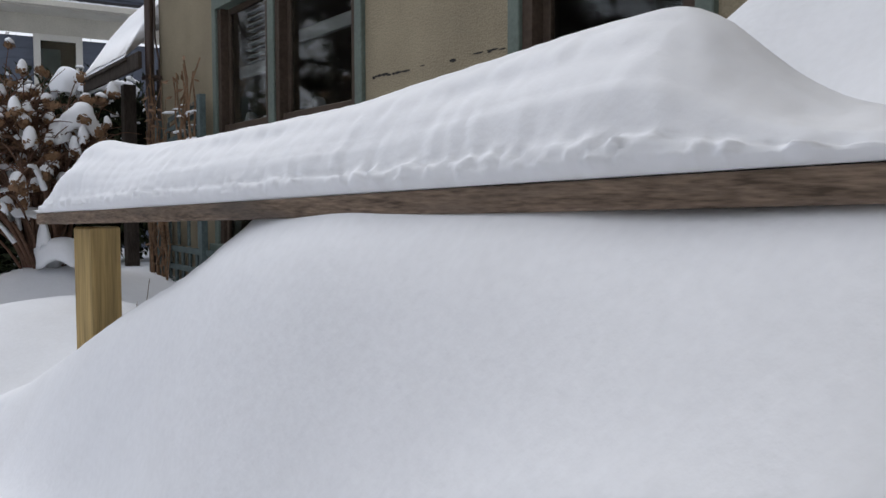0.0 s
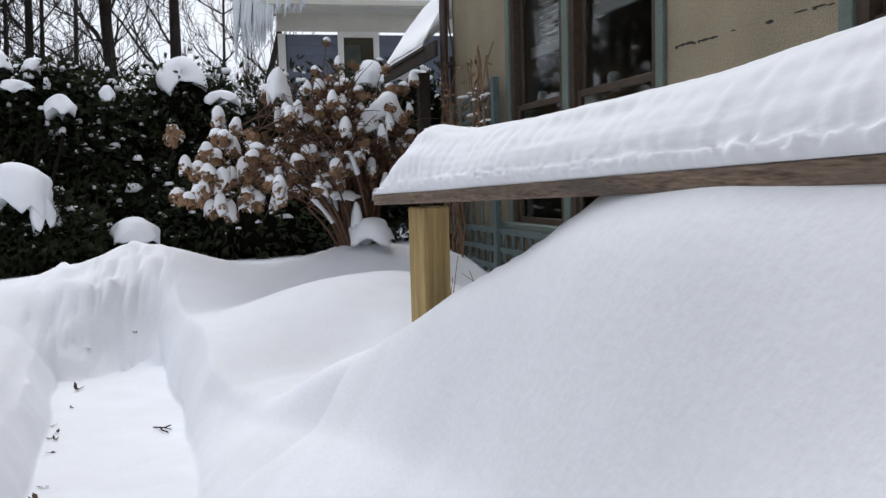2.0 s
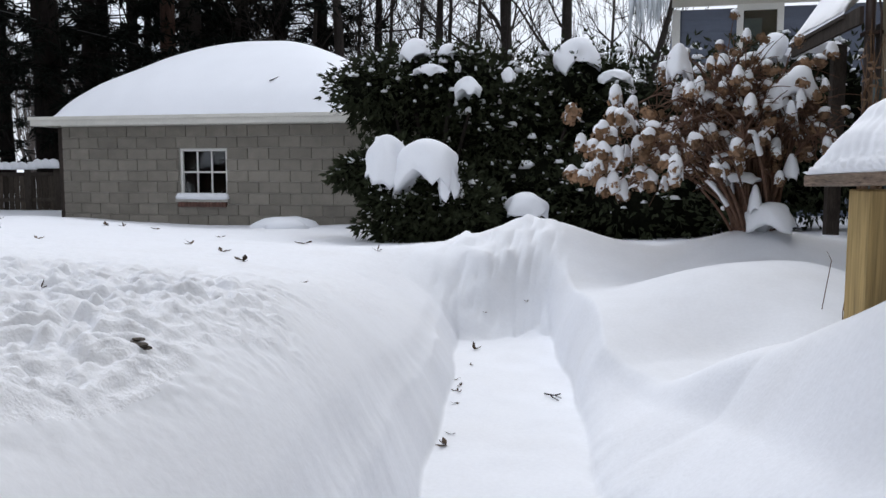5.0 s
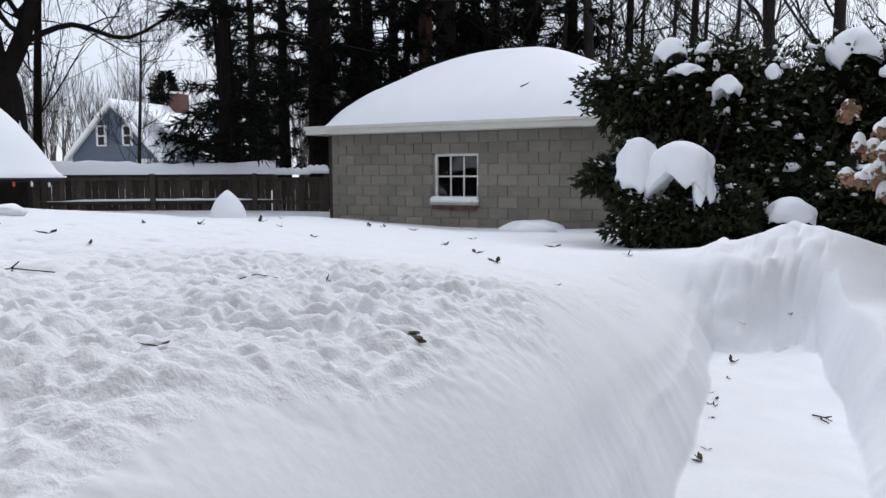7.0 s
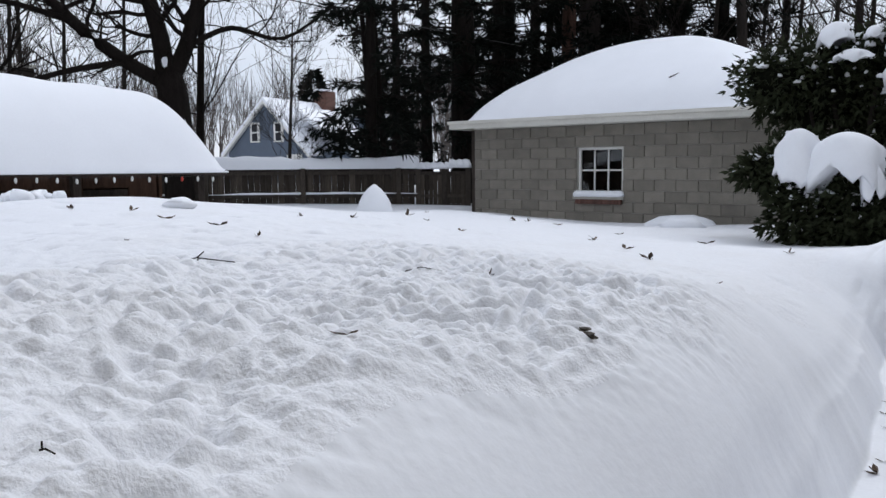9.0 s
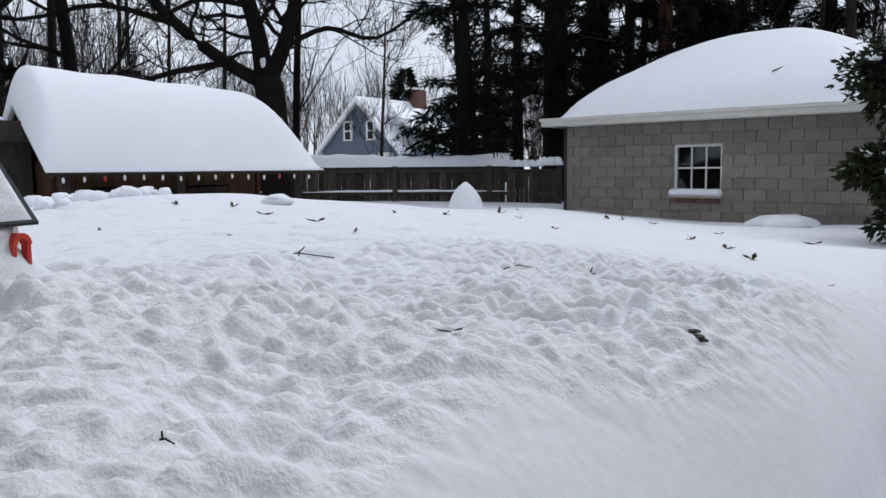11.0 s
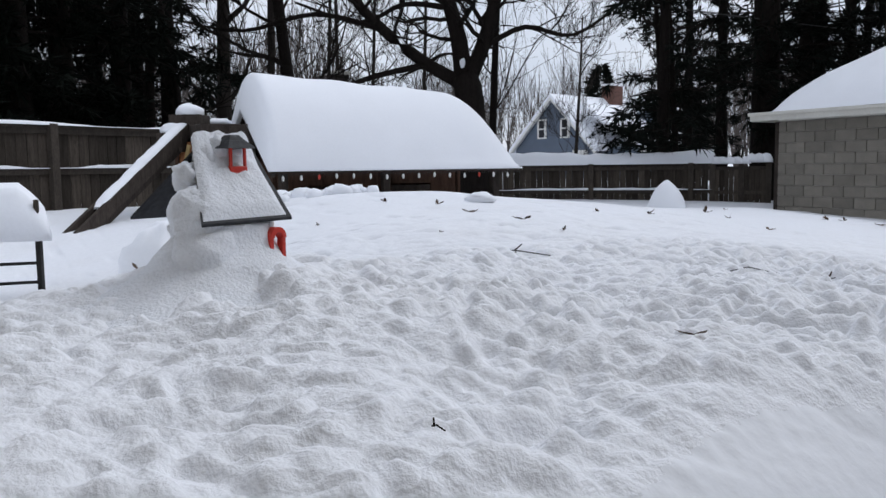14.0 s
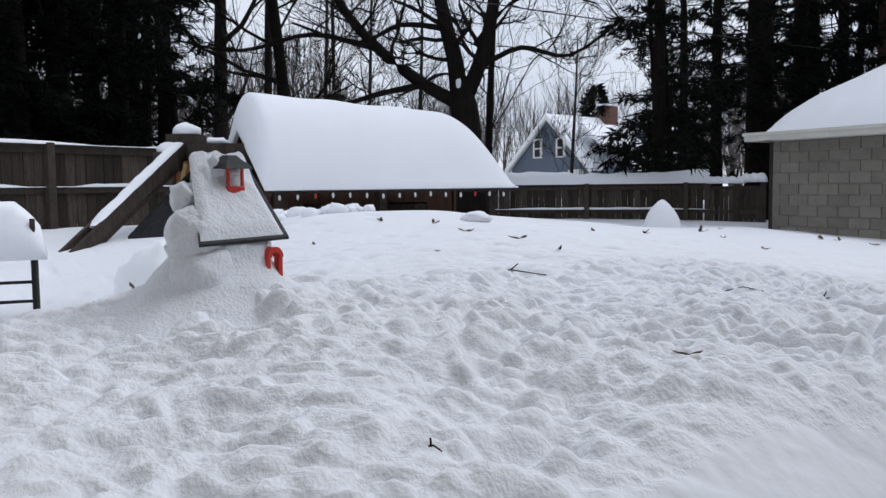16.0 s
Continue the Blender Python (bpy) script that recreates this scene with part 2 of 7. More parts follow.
class Soup:
    """Vertices and faces that pile up into one mesh."""

    def __init__(self):
        self.v, self.f = [], []

    def tube(self, pts, radii, sides=5):
        base = len(self.v)
        n = len(pts)
        for i, p in enumerate(pts):
            d = (pts[min(i + 1, n - 1)] - pts[max(i - 1, 0)])
            d = d.normalized() if d.length > 1e-9 else Vector((0, 0, 1))
            a = d.orthogonal().normalized()
            b = d.cross(a)
            for k in range(sides):
                t = 2 * math.pi * k / sides
                self.v.append(p + (a * math.cos(t) + b * math.sin(t)) * radii[i])
        for i in range(n - 1):
            for k in range(sides):
                k2 = (k + 1) % sides
                self.f.append((base + i * sides + k, base + i * sides + k2, base + (i + 1) * sides + k2, base + (i + 1) * sides + k))
        self.f.append(tuple(base + (n - 1) * sides + k for k in range(sides)))

    def leaf(self, p, d, w, side):
        b = len(self.v)
        self.v += [p, p + d * 0.5 + side * w, p + d, p + d * 0.5 - side * w]
        self.f.append((b, b + 1, b + 2, b + 3))

    def lump(self, c, r, rng, squash=(1, 1, 1), rings=5, segs=8, rough=0.25, cut=None):
        """An uneven rounded clump; cut: how far below the centre its flat underside lies, in radii."""
        b = len(self.v)
        off = Vector((rng.uniform(-50, 50), rng.uniform(-50, 50), rng.uniform(-50, 50)))
        self.v.append(Vector(c) + Vector((0, 0, r * squash[2])))
        for i in range(1, rings):
            ph = math.pi * i / rings
            for k in range(segs):
                th = 2 * math.pi * k / segs
                d = Vector((math.sin(ph) * math.cos(th), math.sin(ph) * math.sin(th), math.cos(ph)))
                q = r * (1 + rough * noise.noise(d * 1.7 + off) + 0.5 * rough * noise.noise(d * 4.1 + off))
                z = d.z
                if cut is not None and z < -cut:
                    z = -cut
                self.v.append(Vector(c) + Vector((d.x * q * squash[0], d.y * q * squash[1], z * q * squash[2])))
        self.v.append(Vector(c) - Vector((0, 0, r * squash[2] * (1 if cut is None else cut))))
        last = len(self.v) - 1
        for k in range(segs):
            k2 = (k + 1) % segs
            self.f.append((b, b + 1 + k, b + 1 + k2))
            for i in range(rings - 2):
                o = b + 1 + i * segs
                self.f.append((o + k, o + segs + k, o + segs + k2, o + k2))
            o = b + 1 + (rings - 2) * segs
            self.f.append((o + k, last, o + k2))

    def make(self, name, mat, parent=None, label="", smooth=False):
        return mesh_part(name, self.v, self.f, mat, parent, label, smooth)


def sweep_snow(name, a, b, wide, high, label, seed=0.0, fade=0.0):
    """A rounded ridge of snow lying along a bar from a to b; fade: how far it thins out here and there."""
    a, b = Vector(a), Vector(b)
    u = (b - a).normalized()
    side = Vector((-u.y, u.x, 0)).normalized()
    n, k = max(8, int((b - a).length / 0.05)), 8
    v, f = [], []
    for i in range(n + 1):
        p = a.lerp(b, i / n)
        s = (b - a).length * i / n
        h = high * (1 + 0.3 * noise.noise(Vector((s * 2.2, seed, 1))) + 0.2 * noise.noise(Vector((s * 7, seed, 2))))
        h *= lerp(1.0, max(0.05, min(1.0, 0.6 + 1.8 * noise.noise(Vector((s * 0.9, seed, 5))))), fade) * min(1, (i + 0.4) / 3, (n - i + 0.4) / 3) ** 0.5
        for j in range(k + 1):
            t = math.pi * j / k
            q = p + side * (math.cos(t) * wide * (1 + 0.15 * noise.noise(Vector((s * 5, j, seed)))))
            v.append(Vector((q.x, q.y, q.z + h * math.sin(t) ** 0.7)))
    for i in range(n):
        for j in range(k):
            o = i * (k + 1) + j
            f.append((o, o + 1, o + k + 2, o + k + 1))
    f += [tuple(range(k + 1)), tuple(n * (k + 1) + j for j in range(k, -1, -1))]
    return tagged(mesh_part(name, v, f, snow_soft, None, smooth=True), label, "snow")


def drape(soup, c, r, squash, rng, rough=0.22, n=16, segs=26):
    """A bell of snow draped over a branch: rounded on top, ragged and hollow below."""
    b = len(soup.v)
    off = rng.uniform(0, 90)
    H = 1.35 * r * squash[2]
    top = Vector((c[0], c[1], c[2] + H * 0.5))
    soup.v.append(top)
    for i in range(1, n + 1):
        t = i / n
        for k in range(segs):
            a = 2 * math.pi * k / segs
            d = Vector((math.cos(a), math.sin(a), 0))
            w = 1 + rough * 2 * noise.noise(d * 1.1 + Vector((off, 0, t * 1.4))) + rough * noise.noise(d * 3.1 + Vector((off, 3, t * 3)))
            q = r * math.sin(t * math.pi / 2) ** 0.8 * w
            drop = H * t ** 1.65 * (1 + 0.6 * t * t * noise.noise(d * 1.5 + Vector((off, 9, 0))) + 0.22 * t ** 3 * noise.noise(d * 6.5 + Vector((off, 5, 0))))
            soup.v.append(top + Vector((d.x * q * squash[0], d.y * q * squash[1], -drop)))
    soup.v.append(top - Vector((0, 0, H * 0.55)))
    last = len(soup.v) - 1
    for k in range(segs):
        k2 = (k + 1) % segs
        soup.f.append((b, b + 1 + k, b + 1 + k2))
        for i in range(n - 1):
            o = b + 1 + i * segs
            soup.f.append((o + k, o + segs + k, o + segs + k2, o + k2))
        o = b + 1 + (n - 1) * segs
        soup.f.append((o + k, last, o + k2))


def smooth01(t):
    t = min(1.0, max(0.0, t))
    return t * t * (3 - 2 * t)


def lerp(a, b, t):
    return a + (b - a) * t


# ---------------------------------------------------------------- snow-covered ground
RAIL_A, RAIL_B = Vector((-0.83, 0.39, 1.374)), Vector((-0.09, -3.75, 1.494))
WAY_O, WAY_D = Vector((-1.40, -3.05)), Vector((-0.1725, 0.985))
WAY_N = Vector((0.985, 0.1725))


def rail_x(y):
    return -0.83 + 0.1787 * (0.39 - y)


# heights of the drifts: lawn, far edge of the yard, spur along the handrail, mounds beside the way, heap at its end
HILLS = [(-2.6, -1.4, 1.03), (-3.0, -1.2, 1.03), (-3.14, 0.81, 0.84), (-2.75, -2.1, 1.03), (-2.6, -2.7, 1.05), (-3.6, -2.6, 1.14),
         (-2.3, -4.2, 1.0), (-10.6, 0.4, 1.10), (-10.0, 1.3, 1.12), (-10.9, 2.9, 0.92), (-11.8, 5.1, 0.71), (-11.9, 7.0, 0.64),
         (-11.0, 8.2, 0.68), (-10.4, 9.5, 0.50), (-9.6, 6.1, 0.78), (-8.7, 7.7, 0.6), (-8.0, 9.0, 0.46), (-8.0, 10.5, 0.40),
         (-6.4, 9.1, 0.50), (-4.6, 7.8, 0.45), (-6.0, 2.0, 0.88), (-6.5, -1.0, 1.0), (-5.0, 4.5, 0.68), (-3.75, 4.3, 0.70),
         (-8.6, -3.2, 0.44), (-5.0, -2.95, 0.90), (-6.4, -2.9, 0.58), (-7.5, -2.7, 0.48), (-7.0, -2.3, 0.64), (-4.9, -2.6, 0.95),
         (-5.2, -1.6, 0.98), (-6.5, -4.5, 0.6), (-10.5, -2.0, 0.66), (-13.0, -1.5, 0.85), (-9.0, -5.5, 0.8), (-16.0, 5.0, 0.6),
         (-18.0, 11.0, 0.55), (-14.0, 12.0, 0.5),
         (-0.50, -1.30, 1.42), (-0.57, -0.99, 1.315), (-0.63, -0.7, 1.20), (-0.70, -0.32, 1.06), (-0.79, 0.16, 0.87), (-0.90, 0.75, 0.62), (-1.04, 1.35, 0.37),
         (-0.34, -2.2, 1.46), (-0.18, -3.2, 1.485), (-0.05, -4.5, 1.49), (-0.2, -1.4, 1.42), (0.0, -2.2, 1.5),
         (-0.35, 0.3, 0.70), (-0.30, -0.4, 0.98), (-0.55, 1.3, 0.42), (-1.0, 1.95, 0.36), (-0.6, 2.1, 0.50),
         (-0.75, 2.9, 0.75), (-1.16, 2.95, 0.70), (-1.72, 2.95, 0.55), (-1.62, 2.1, 0.45), (-1.35, 1.3, 0.33), (-1.95, 3.75, 0.46), (-0.3, 3.4, 0.74), (-1.0, 4.4, 0.52),
         (-2.5, 5.0, 0.93), (-2.93, 4.85, 0.82), (-2.18, 4.95, 0.85), (-1.8, 5.0, 0.72), (-3.45, 5.5, 0.63), (-2.55, 4.15, 0.62), (-2.15, 4.3, 0.60), (-3.0, 4.2, 0.66), (-2.5, 6.4, 0.72), (-1.4, 6.0, 0.56),
         (0.3, 2.0, 0.36), (0.7, 3.6, 0.40), (0.3, 0.3, 0.62), (0.5, -1.3, 1.4), (0.42, -1.85, 1.9), (0.75, -2.1, 2.15), (0.6, -2.7, 2.15),
         (0.95, -2.8, 2.3), (0.9, -3.8, 1.7), (0.6, 4.6, 0.50), (-0.5, 5.15, 0.86), (0.0, 7.0, 0.65), (-1.6, 8.0, 0.5), (-4.0, 12.0, 0.5), (2.0, 9.0, 0.6)]


def thin_plate(pts):
    P = np.array(pts)
    n = len(P)
    r2 = ((P[:, None, :2] - P[None, :, :2]) ** 2).sum(-1)
    K = np.where(r2 > 0, 0.5 * r2 * np.log(np.maximum(r2, 1e-12)), 0.0) + np.eye(n) * 0.002
    Q = np.hstack([np.ones((n, 1)), P[:, :2]])
    A = np.block([[K, Q], [Q.T, np.zeros((3, 3))]])
    return P, np.linalg.solve(A, np.concatenate([P[:, 2], np.zeros(3)]))


HILL_P, HILL_W = thin_plate(HILLS)


def hill(X, Y):
    Z = HILL_W[-3] + HILL_W[-2] * X + HILL_W[-1] * Y
    for (px, py, _), w in zip(HILL_P, HILL_W):
        r2 = np.maximum((X - px) ** 2 + (Y - py) ** 2, 1e-12)
        Z = Z + w * 0.5 * r2 * np.log(r2)
    far = np.clip((np.hypot(X + 6, Y - 2) - 15) / 8, 0, 1)
    far = far * far * (3 - 2 * far)
    return np.clip(Z, 0.33, 2.4) * (1 - far) + 0.55 * far


def ripple(X, Y, seed):
    """Smooth noise over the plan, about -0.7 to 0.7, with features about one unit wide."""
    xi, yi = np.floor(X).astype(np.int64), np.floor(Y).astype(np.int64)
    u, v = X - xi, Y - yi

    def corner(i, j):
        h = (((xi + i) * 73856093) ^ ((yi + j) * 19349663) ^ (int(seed * 977) * 83492791)) & 0xFFFFFFFF
        for k, mul in ((15, 739982445), (12, 695872825), (15, 739982445)):
            h = ((h ^ (h >> k)) * mul) & 0xFFFFFFFF
        a = ((h ^ (h >> 16)) & 0xFFFF) / 65536.0 * 2 * math.pi
        return np.cos(a) * (u - i) + np.sin(a) * (v - j)
    fu, fv = u * u * u * (u * (6 * u - 15) + 10), v * v * v * (v * (6 * v - 15) + 10)
    top = corner(0, 0) * (1 - fu) + corner(1, 0) * fu
    low = corner(0, 1) * (1 - fu) + corner(1, 1) * fu
    return top * (1 - fv) + low * fv


def ease(T):
    T = np.clip(T, 0, 1)
    return T * T * (3 - 2 * T)


def snow_level(X, Y):
    """Height of the drifted snow with the shovelled way cut through it, without lumps. Also the share of untouched lawn."""
    S = hill(X, Y)
    along = (X - WAY_O.x) * WAY_D.x + (Y - WAY_O.y) * WAY_D.y
    across = (X - WAY_O.x) * WAY_N.x + (Y - WAY_O.y) * WAY_N.y
    across = across + 0.02 * np.sin(along * 2.1) + 0.012 * np.sin(along * 5.3 + 1)
    floor = 0.03 + 0.012 * np.sin(along * 3.1) * np.sin(across * 5) + 0.012 * ripple(X * 3, Y * 3, 3)
    half = 0.39
    # cut face on the lawn side: sheer, a broken ledge, then a rounded shoulder
    q = -across - half
    ledge = 0.155 + 0.035 * ripple(along * 1.7, along * 0.3, 5) + 0.012 * ripple(along * 7, along * 0.3, 6)
    cut = 0.42 * np.clip(q / np.maximum(ledge - 0.03, 0.02), 0, 1) ** 0.8
    cut = cut + 0.05 * ease((q - ledge) / 0.10)
    rise = np.clip((q - 0.12 - 0.02 * ripple(along * 0.9, along * 0.2, 5)) / (0.62 + 0.25 * ease(Y / 3.0)), 0, 1)
    left = cut + 0.55 * rise * (2 - rise)
    # bank under the handrail: gentle apron, steep waist, rounded top
    wide = np.clip((rail_x(Y) - (WAY_O.x + WAY_D.x * along + half)), 0.34, 1.2)
    blend = np.clip((Y - 0.5) / 1.3, 0, 1)
    wide = wide * (1 - blend) + 0.16 * blend
    tr = np.clip((across - half) / wide, 0, 1)
    right = 0.72 * tr ** 0.8 + 0.28 * ease((tr - 0.58) / 0.30)
    # a sheer wall where the bank was cut beside the steps
    steep = ease((-1.5 - Y) / 1.3)
    right = right * (1 - steep) + steep * (0.08 * tr + 0.80 * ease((tr - 0.34) / 0.30) + 0.12 * ease((tr - 0.6) / 0.4))
    right = right * (1 - blend) + blend * tr ** 0.6
    m = np.where(across < 0, left, right)
    end = np.clip((along - 6.85 - 0.10 * np.sin(across * 5) - 0.12 * ripple(X * 2.6, Y * 2.6, 8)) / 0.60, 0, 1)
    m = 1 - (1 - m) * (1 - (0.55 * end ** 0.7 + 0.45 * ease(end)))
    lawn = ease((q - 0.30 + 0.22 * ripple(X * 1.4, Y * 1.4, 2)) / 0.45)
    return floor + (S - floor) * m, lawn, across, along


def axis(lo, a, b, hi, step):
    """Grid lines, fine from a to b and ever wider outside."""
    mid = list(np.arange(a, b + 1e-6, step))
    down, up = [], []
    for start, sign, limit, out in ((a, -1, lo, down), (b, 1, hi, up)):
        x, w = start, step
        while (limit - x) * sign > 0:
            w = min(w * (1.0105 if w < 0.05 else 1.04 if w < 0.12 else 1.10), 60)
            x += sign * w
            out.append(x)
    return np.array(down[::-1] + mid + up)


def lumps(X, Y, size, seed):
    """Rounded clods with creases between them, 0 to about 1, one clod being about size across."""
    wx, wy = ripple(X / size * 0.6, Y / size * 0.6, seed + 1), ripple(X / size * 0.6, Y / size * 0.6, seed + 2)
    return np.abs(ripple(X / size * 0.8 + 0.9 * wx, Y / size * 0.8 + 0.9 * wy, seed)) ** 0.8 * 1.7


def build_ground():
    xs = axis(-420, -3.5, -2.1, 300, 0.0095)
    ys = axis(-300, -2.9, -0.5, 420, 0.0095)
    X, Y = np.meshgrid(xs, ys)
    Z, lawn, across, along = snow_level(X, Y)
    near = 1 - ease((np.hypot(X + 6, Y - 2) - 16) / 5)
    dist = np.hypot(X + 1.6, Y + 3.1)
    # the lawn: wind-laid swells, clods, crumbs; calmer beside the way and towards the garage
    cell = np.maximum(np.gradient(xs)[None, :], np.gradient(ys)[:, None])

    def fit_in(size):
        return ease((size / cell - 2.4) / 2.0)
    calm = 1.0 - 0.45 * ease((Y + 0.5) / 3.5) * ease((X + 6.5) / 2.5)
    patch = 0.55 + 0.75 * ease(0.5 + 1.4 * ripple(X * 0.9, Y * 0.9, 11))
    swell = 0.08 * ripple(X * 1.7, Y * 2.1, 12) * ease((5.0 - dist) / 3.0) * ease((-0.6 - Y) / 1.2) + 0.03 * ripple(X * 0.9, Y * 0.9, 13)
    # clods keep their shape on slopes: the noise is laid along the surface
    U, W = X - WAY_N.x * Z, Y - WAY_N.y * Z
    clods = 0.020 * (lumps(U, W, 0.17, 21) - 0.4) * fit_in(0.17) + 0.030 * (lumps(U, W, 0.085, 24) - 0.4) * patch * fit_in(0.085)
    crumbs = (0.020 * (lumps(U, W, 0.047, 27) - 0.4) * fit_in(0.047) + 0.008 * (lumps(U, W, 0.028, 29) - 0.4) * fit_in(0.028)) * (1 - ease((dist - 5) / 5))
    pits = -0.035 * ease((ripple(X * 3.6, Y * 3.6, 33) - 0.30) / 0.22)
    out = Z + near * lawn * calm * (swell + clods * (0.6 + 0.4 * patch) + crumbs + pits)
    # cut faces and the shovelled heap at the end of the way
    face = near * (1 - lawn) * ease((-across - 0.30) / 0.1) * (1 - ease((-across - 0.56) / 0.12))
    out += face * (0.016 * ripple(X * 5, Y * 5, 41) + 0.008 * ripple(X * 14, Y * 14, 42) * fit_in(0.07))
    heap = near * ease((along - 6.7) / 0.3) * (1 - ease((along - 8.0) / 0.8)) * ease((0.7 - np.abs(across + 0.05)) / 0.4)
    out += heap * (0.10 * (lumps(X + 1.5 * WAY_D.x * Z, Y + 1.5 * WAY_D.y * Z, 0.24, 44) - 0.4) + 0.05 * (lumps(X + 1.5 * WAY_D.x * Z, Y + 1.5 * WAY_D.y * Z, 0.12, 47) - 0.4) * fit_in(0.12))
    # crumbled wall of the bank close to the steps
    bank = near * ease((across - 0.34) / 0.1) * ease((-1.25 - Y) / 0.9) * ease((rail_x(Y) - 0.22 - X) / 0.2)
    out += bank * (0.035 * (lumps(X, Y, 0.20, 51) - 0.4) + 0.022 * (lumps(X, Y, 0.075, 54) - 0.4) + 0.02 * ripple(X * 4, Y * 4, 57))
    toe = near * np.exp(-((across - 0.42) / 0.07) ** 2) * (1 - ease((along - 6.6) / 0.4))
    out += toe * (0.030 * ripple(X * 7, Y * 7, 61) + 0.02 * ripple(X * 15, Y * 15, 62) * fit_in(0.06))
    out += near * 0.008 * ripple(X * 2.2, Y * 2.2, 63)
    # a small thumb-sized hollow in the smooth bank
    out -= 0.03 * np.exp(-(((X + 0.86) / 0.035) ** 2 + ((Y + 0.80) / 0.09) ** 2))
    nx, ny = len(xs), len(ys)
    V = np.stack([X.ravel(), Y.ravel(), out.ravel()], 1)
    idx = np.arange(nx * ny).reshape(ny, nx)
    F = np.stack([idx[:-1, :-1].ravel(), idx[:-1, 1:].ravel(), idx[1:, 1:].ravel(), idx[1:, :-1].ravel()], 1)
    me = bpy.data.meshes.new("ground")
    me.vertices.add(len(V))
    me.vertices.foreach_set("co", V.astype(np.float32).ravel())
    me.loops.add(len(F) * 4)
    me.loops.foreach_set("vertex_index", F.astype(np.int32).ravel())
    me.polygons.add(len(F))
    me.polygons.foreach_set("loop_start", np.arange(0, len(F) * 4, 4, dtype=np.int32))
    me.polygons.foreach_set("material_index", (lawn[:-1, :-1].ravel() > 0.35).astype(np.int32))
    me.polygons.foreach_set("use_smooth", np.ones(len(F), dtype=bool))
    me.materials.append(snow_bank)
    me.materials.append(snow_ground)
    me.update(calc_edges=True)
    me.validate()
    ob = new("ground", me)
    tagged(ob, "deep lumpy white snow covering the whole yard", "snow", kind="structure")
    return xs, ys, out


GX, GY, GZ = build_ground()


def ground_z(x, y):
    i = int(np.clip(np.searchsorted(GX, x) - 1, 0, len(GX) - 2))
    j = int(np.clip(np.searchsorted(GY, y) - 1, 0, len(GY) - 2))
    u, v = (x - GX[i]) / (GX[i + 1] - GX[i]), (y - GY[j]) / (GY[j + 1] - GY[j])
    return float((GZ[j, i] * (1 - u) + GZ[j, i + 1] * u) * (1 - v) + (GZ[j + 1, i] * (1 - u) + GZ[j + 1, i + 1] * u) * v)


# ---------------------------------------------------------------- handrail by the path
RAIL_U = (RAIL_B - RAIL_A).normalized()
handrail = thing("handrail", (-0.74, 0.08, 0.3), "weathered wooden handrail on a new pine post, deep snow round it", "handrail")
bar("top_board", RAIL_A, RAIL_B, 0.14, 0.042, rail_wood, handrail, bevel=0.004, label="weathered grey-brown board")
box_part("post", (0.118, 0.118, 1.17), pose(-0.722, 0.075, 0.765, 0, 0, 24), post_wood, handrail, 0.006, "fresh yellow pine post")
box_part("post", (0.118, 0.118, 1.25), pose(-0.16, -3.55, 0.80, 0, 0, 10), post_wood, handrail, 0.006, "fresh yellow pine post")


# crest of the snow along the rail: a blunt end, a long rise to a peak, a slump behind it
CREST_S = np.linspace(0, 4.25, 171)
CREST_Z = np.interp(CREST_S, (0, 0.05, 0.14, 0.28, 0.42, 0.8, 1.1, 1.67, 2.1, 2.45, 2.7, 2.81, 2.86, 2.94, 3.02, 3.12, 4.3),
                    (1.38, 1.43, 1.56, 1.635, 1.66, 1.622, 1.622, 1.636, 1.662, 1.692, 1.715, 1.72, 1.675, 1.60, 1.555, 1.54, 1.53))
CREST_Z = np.convolve(np.pad(CREST_Z, 2, mode="edge"), np.ones(5) / 5, mode="valid")


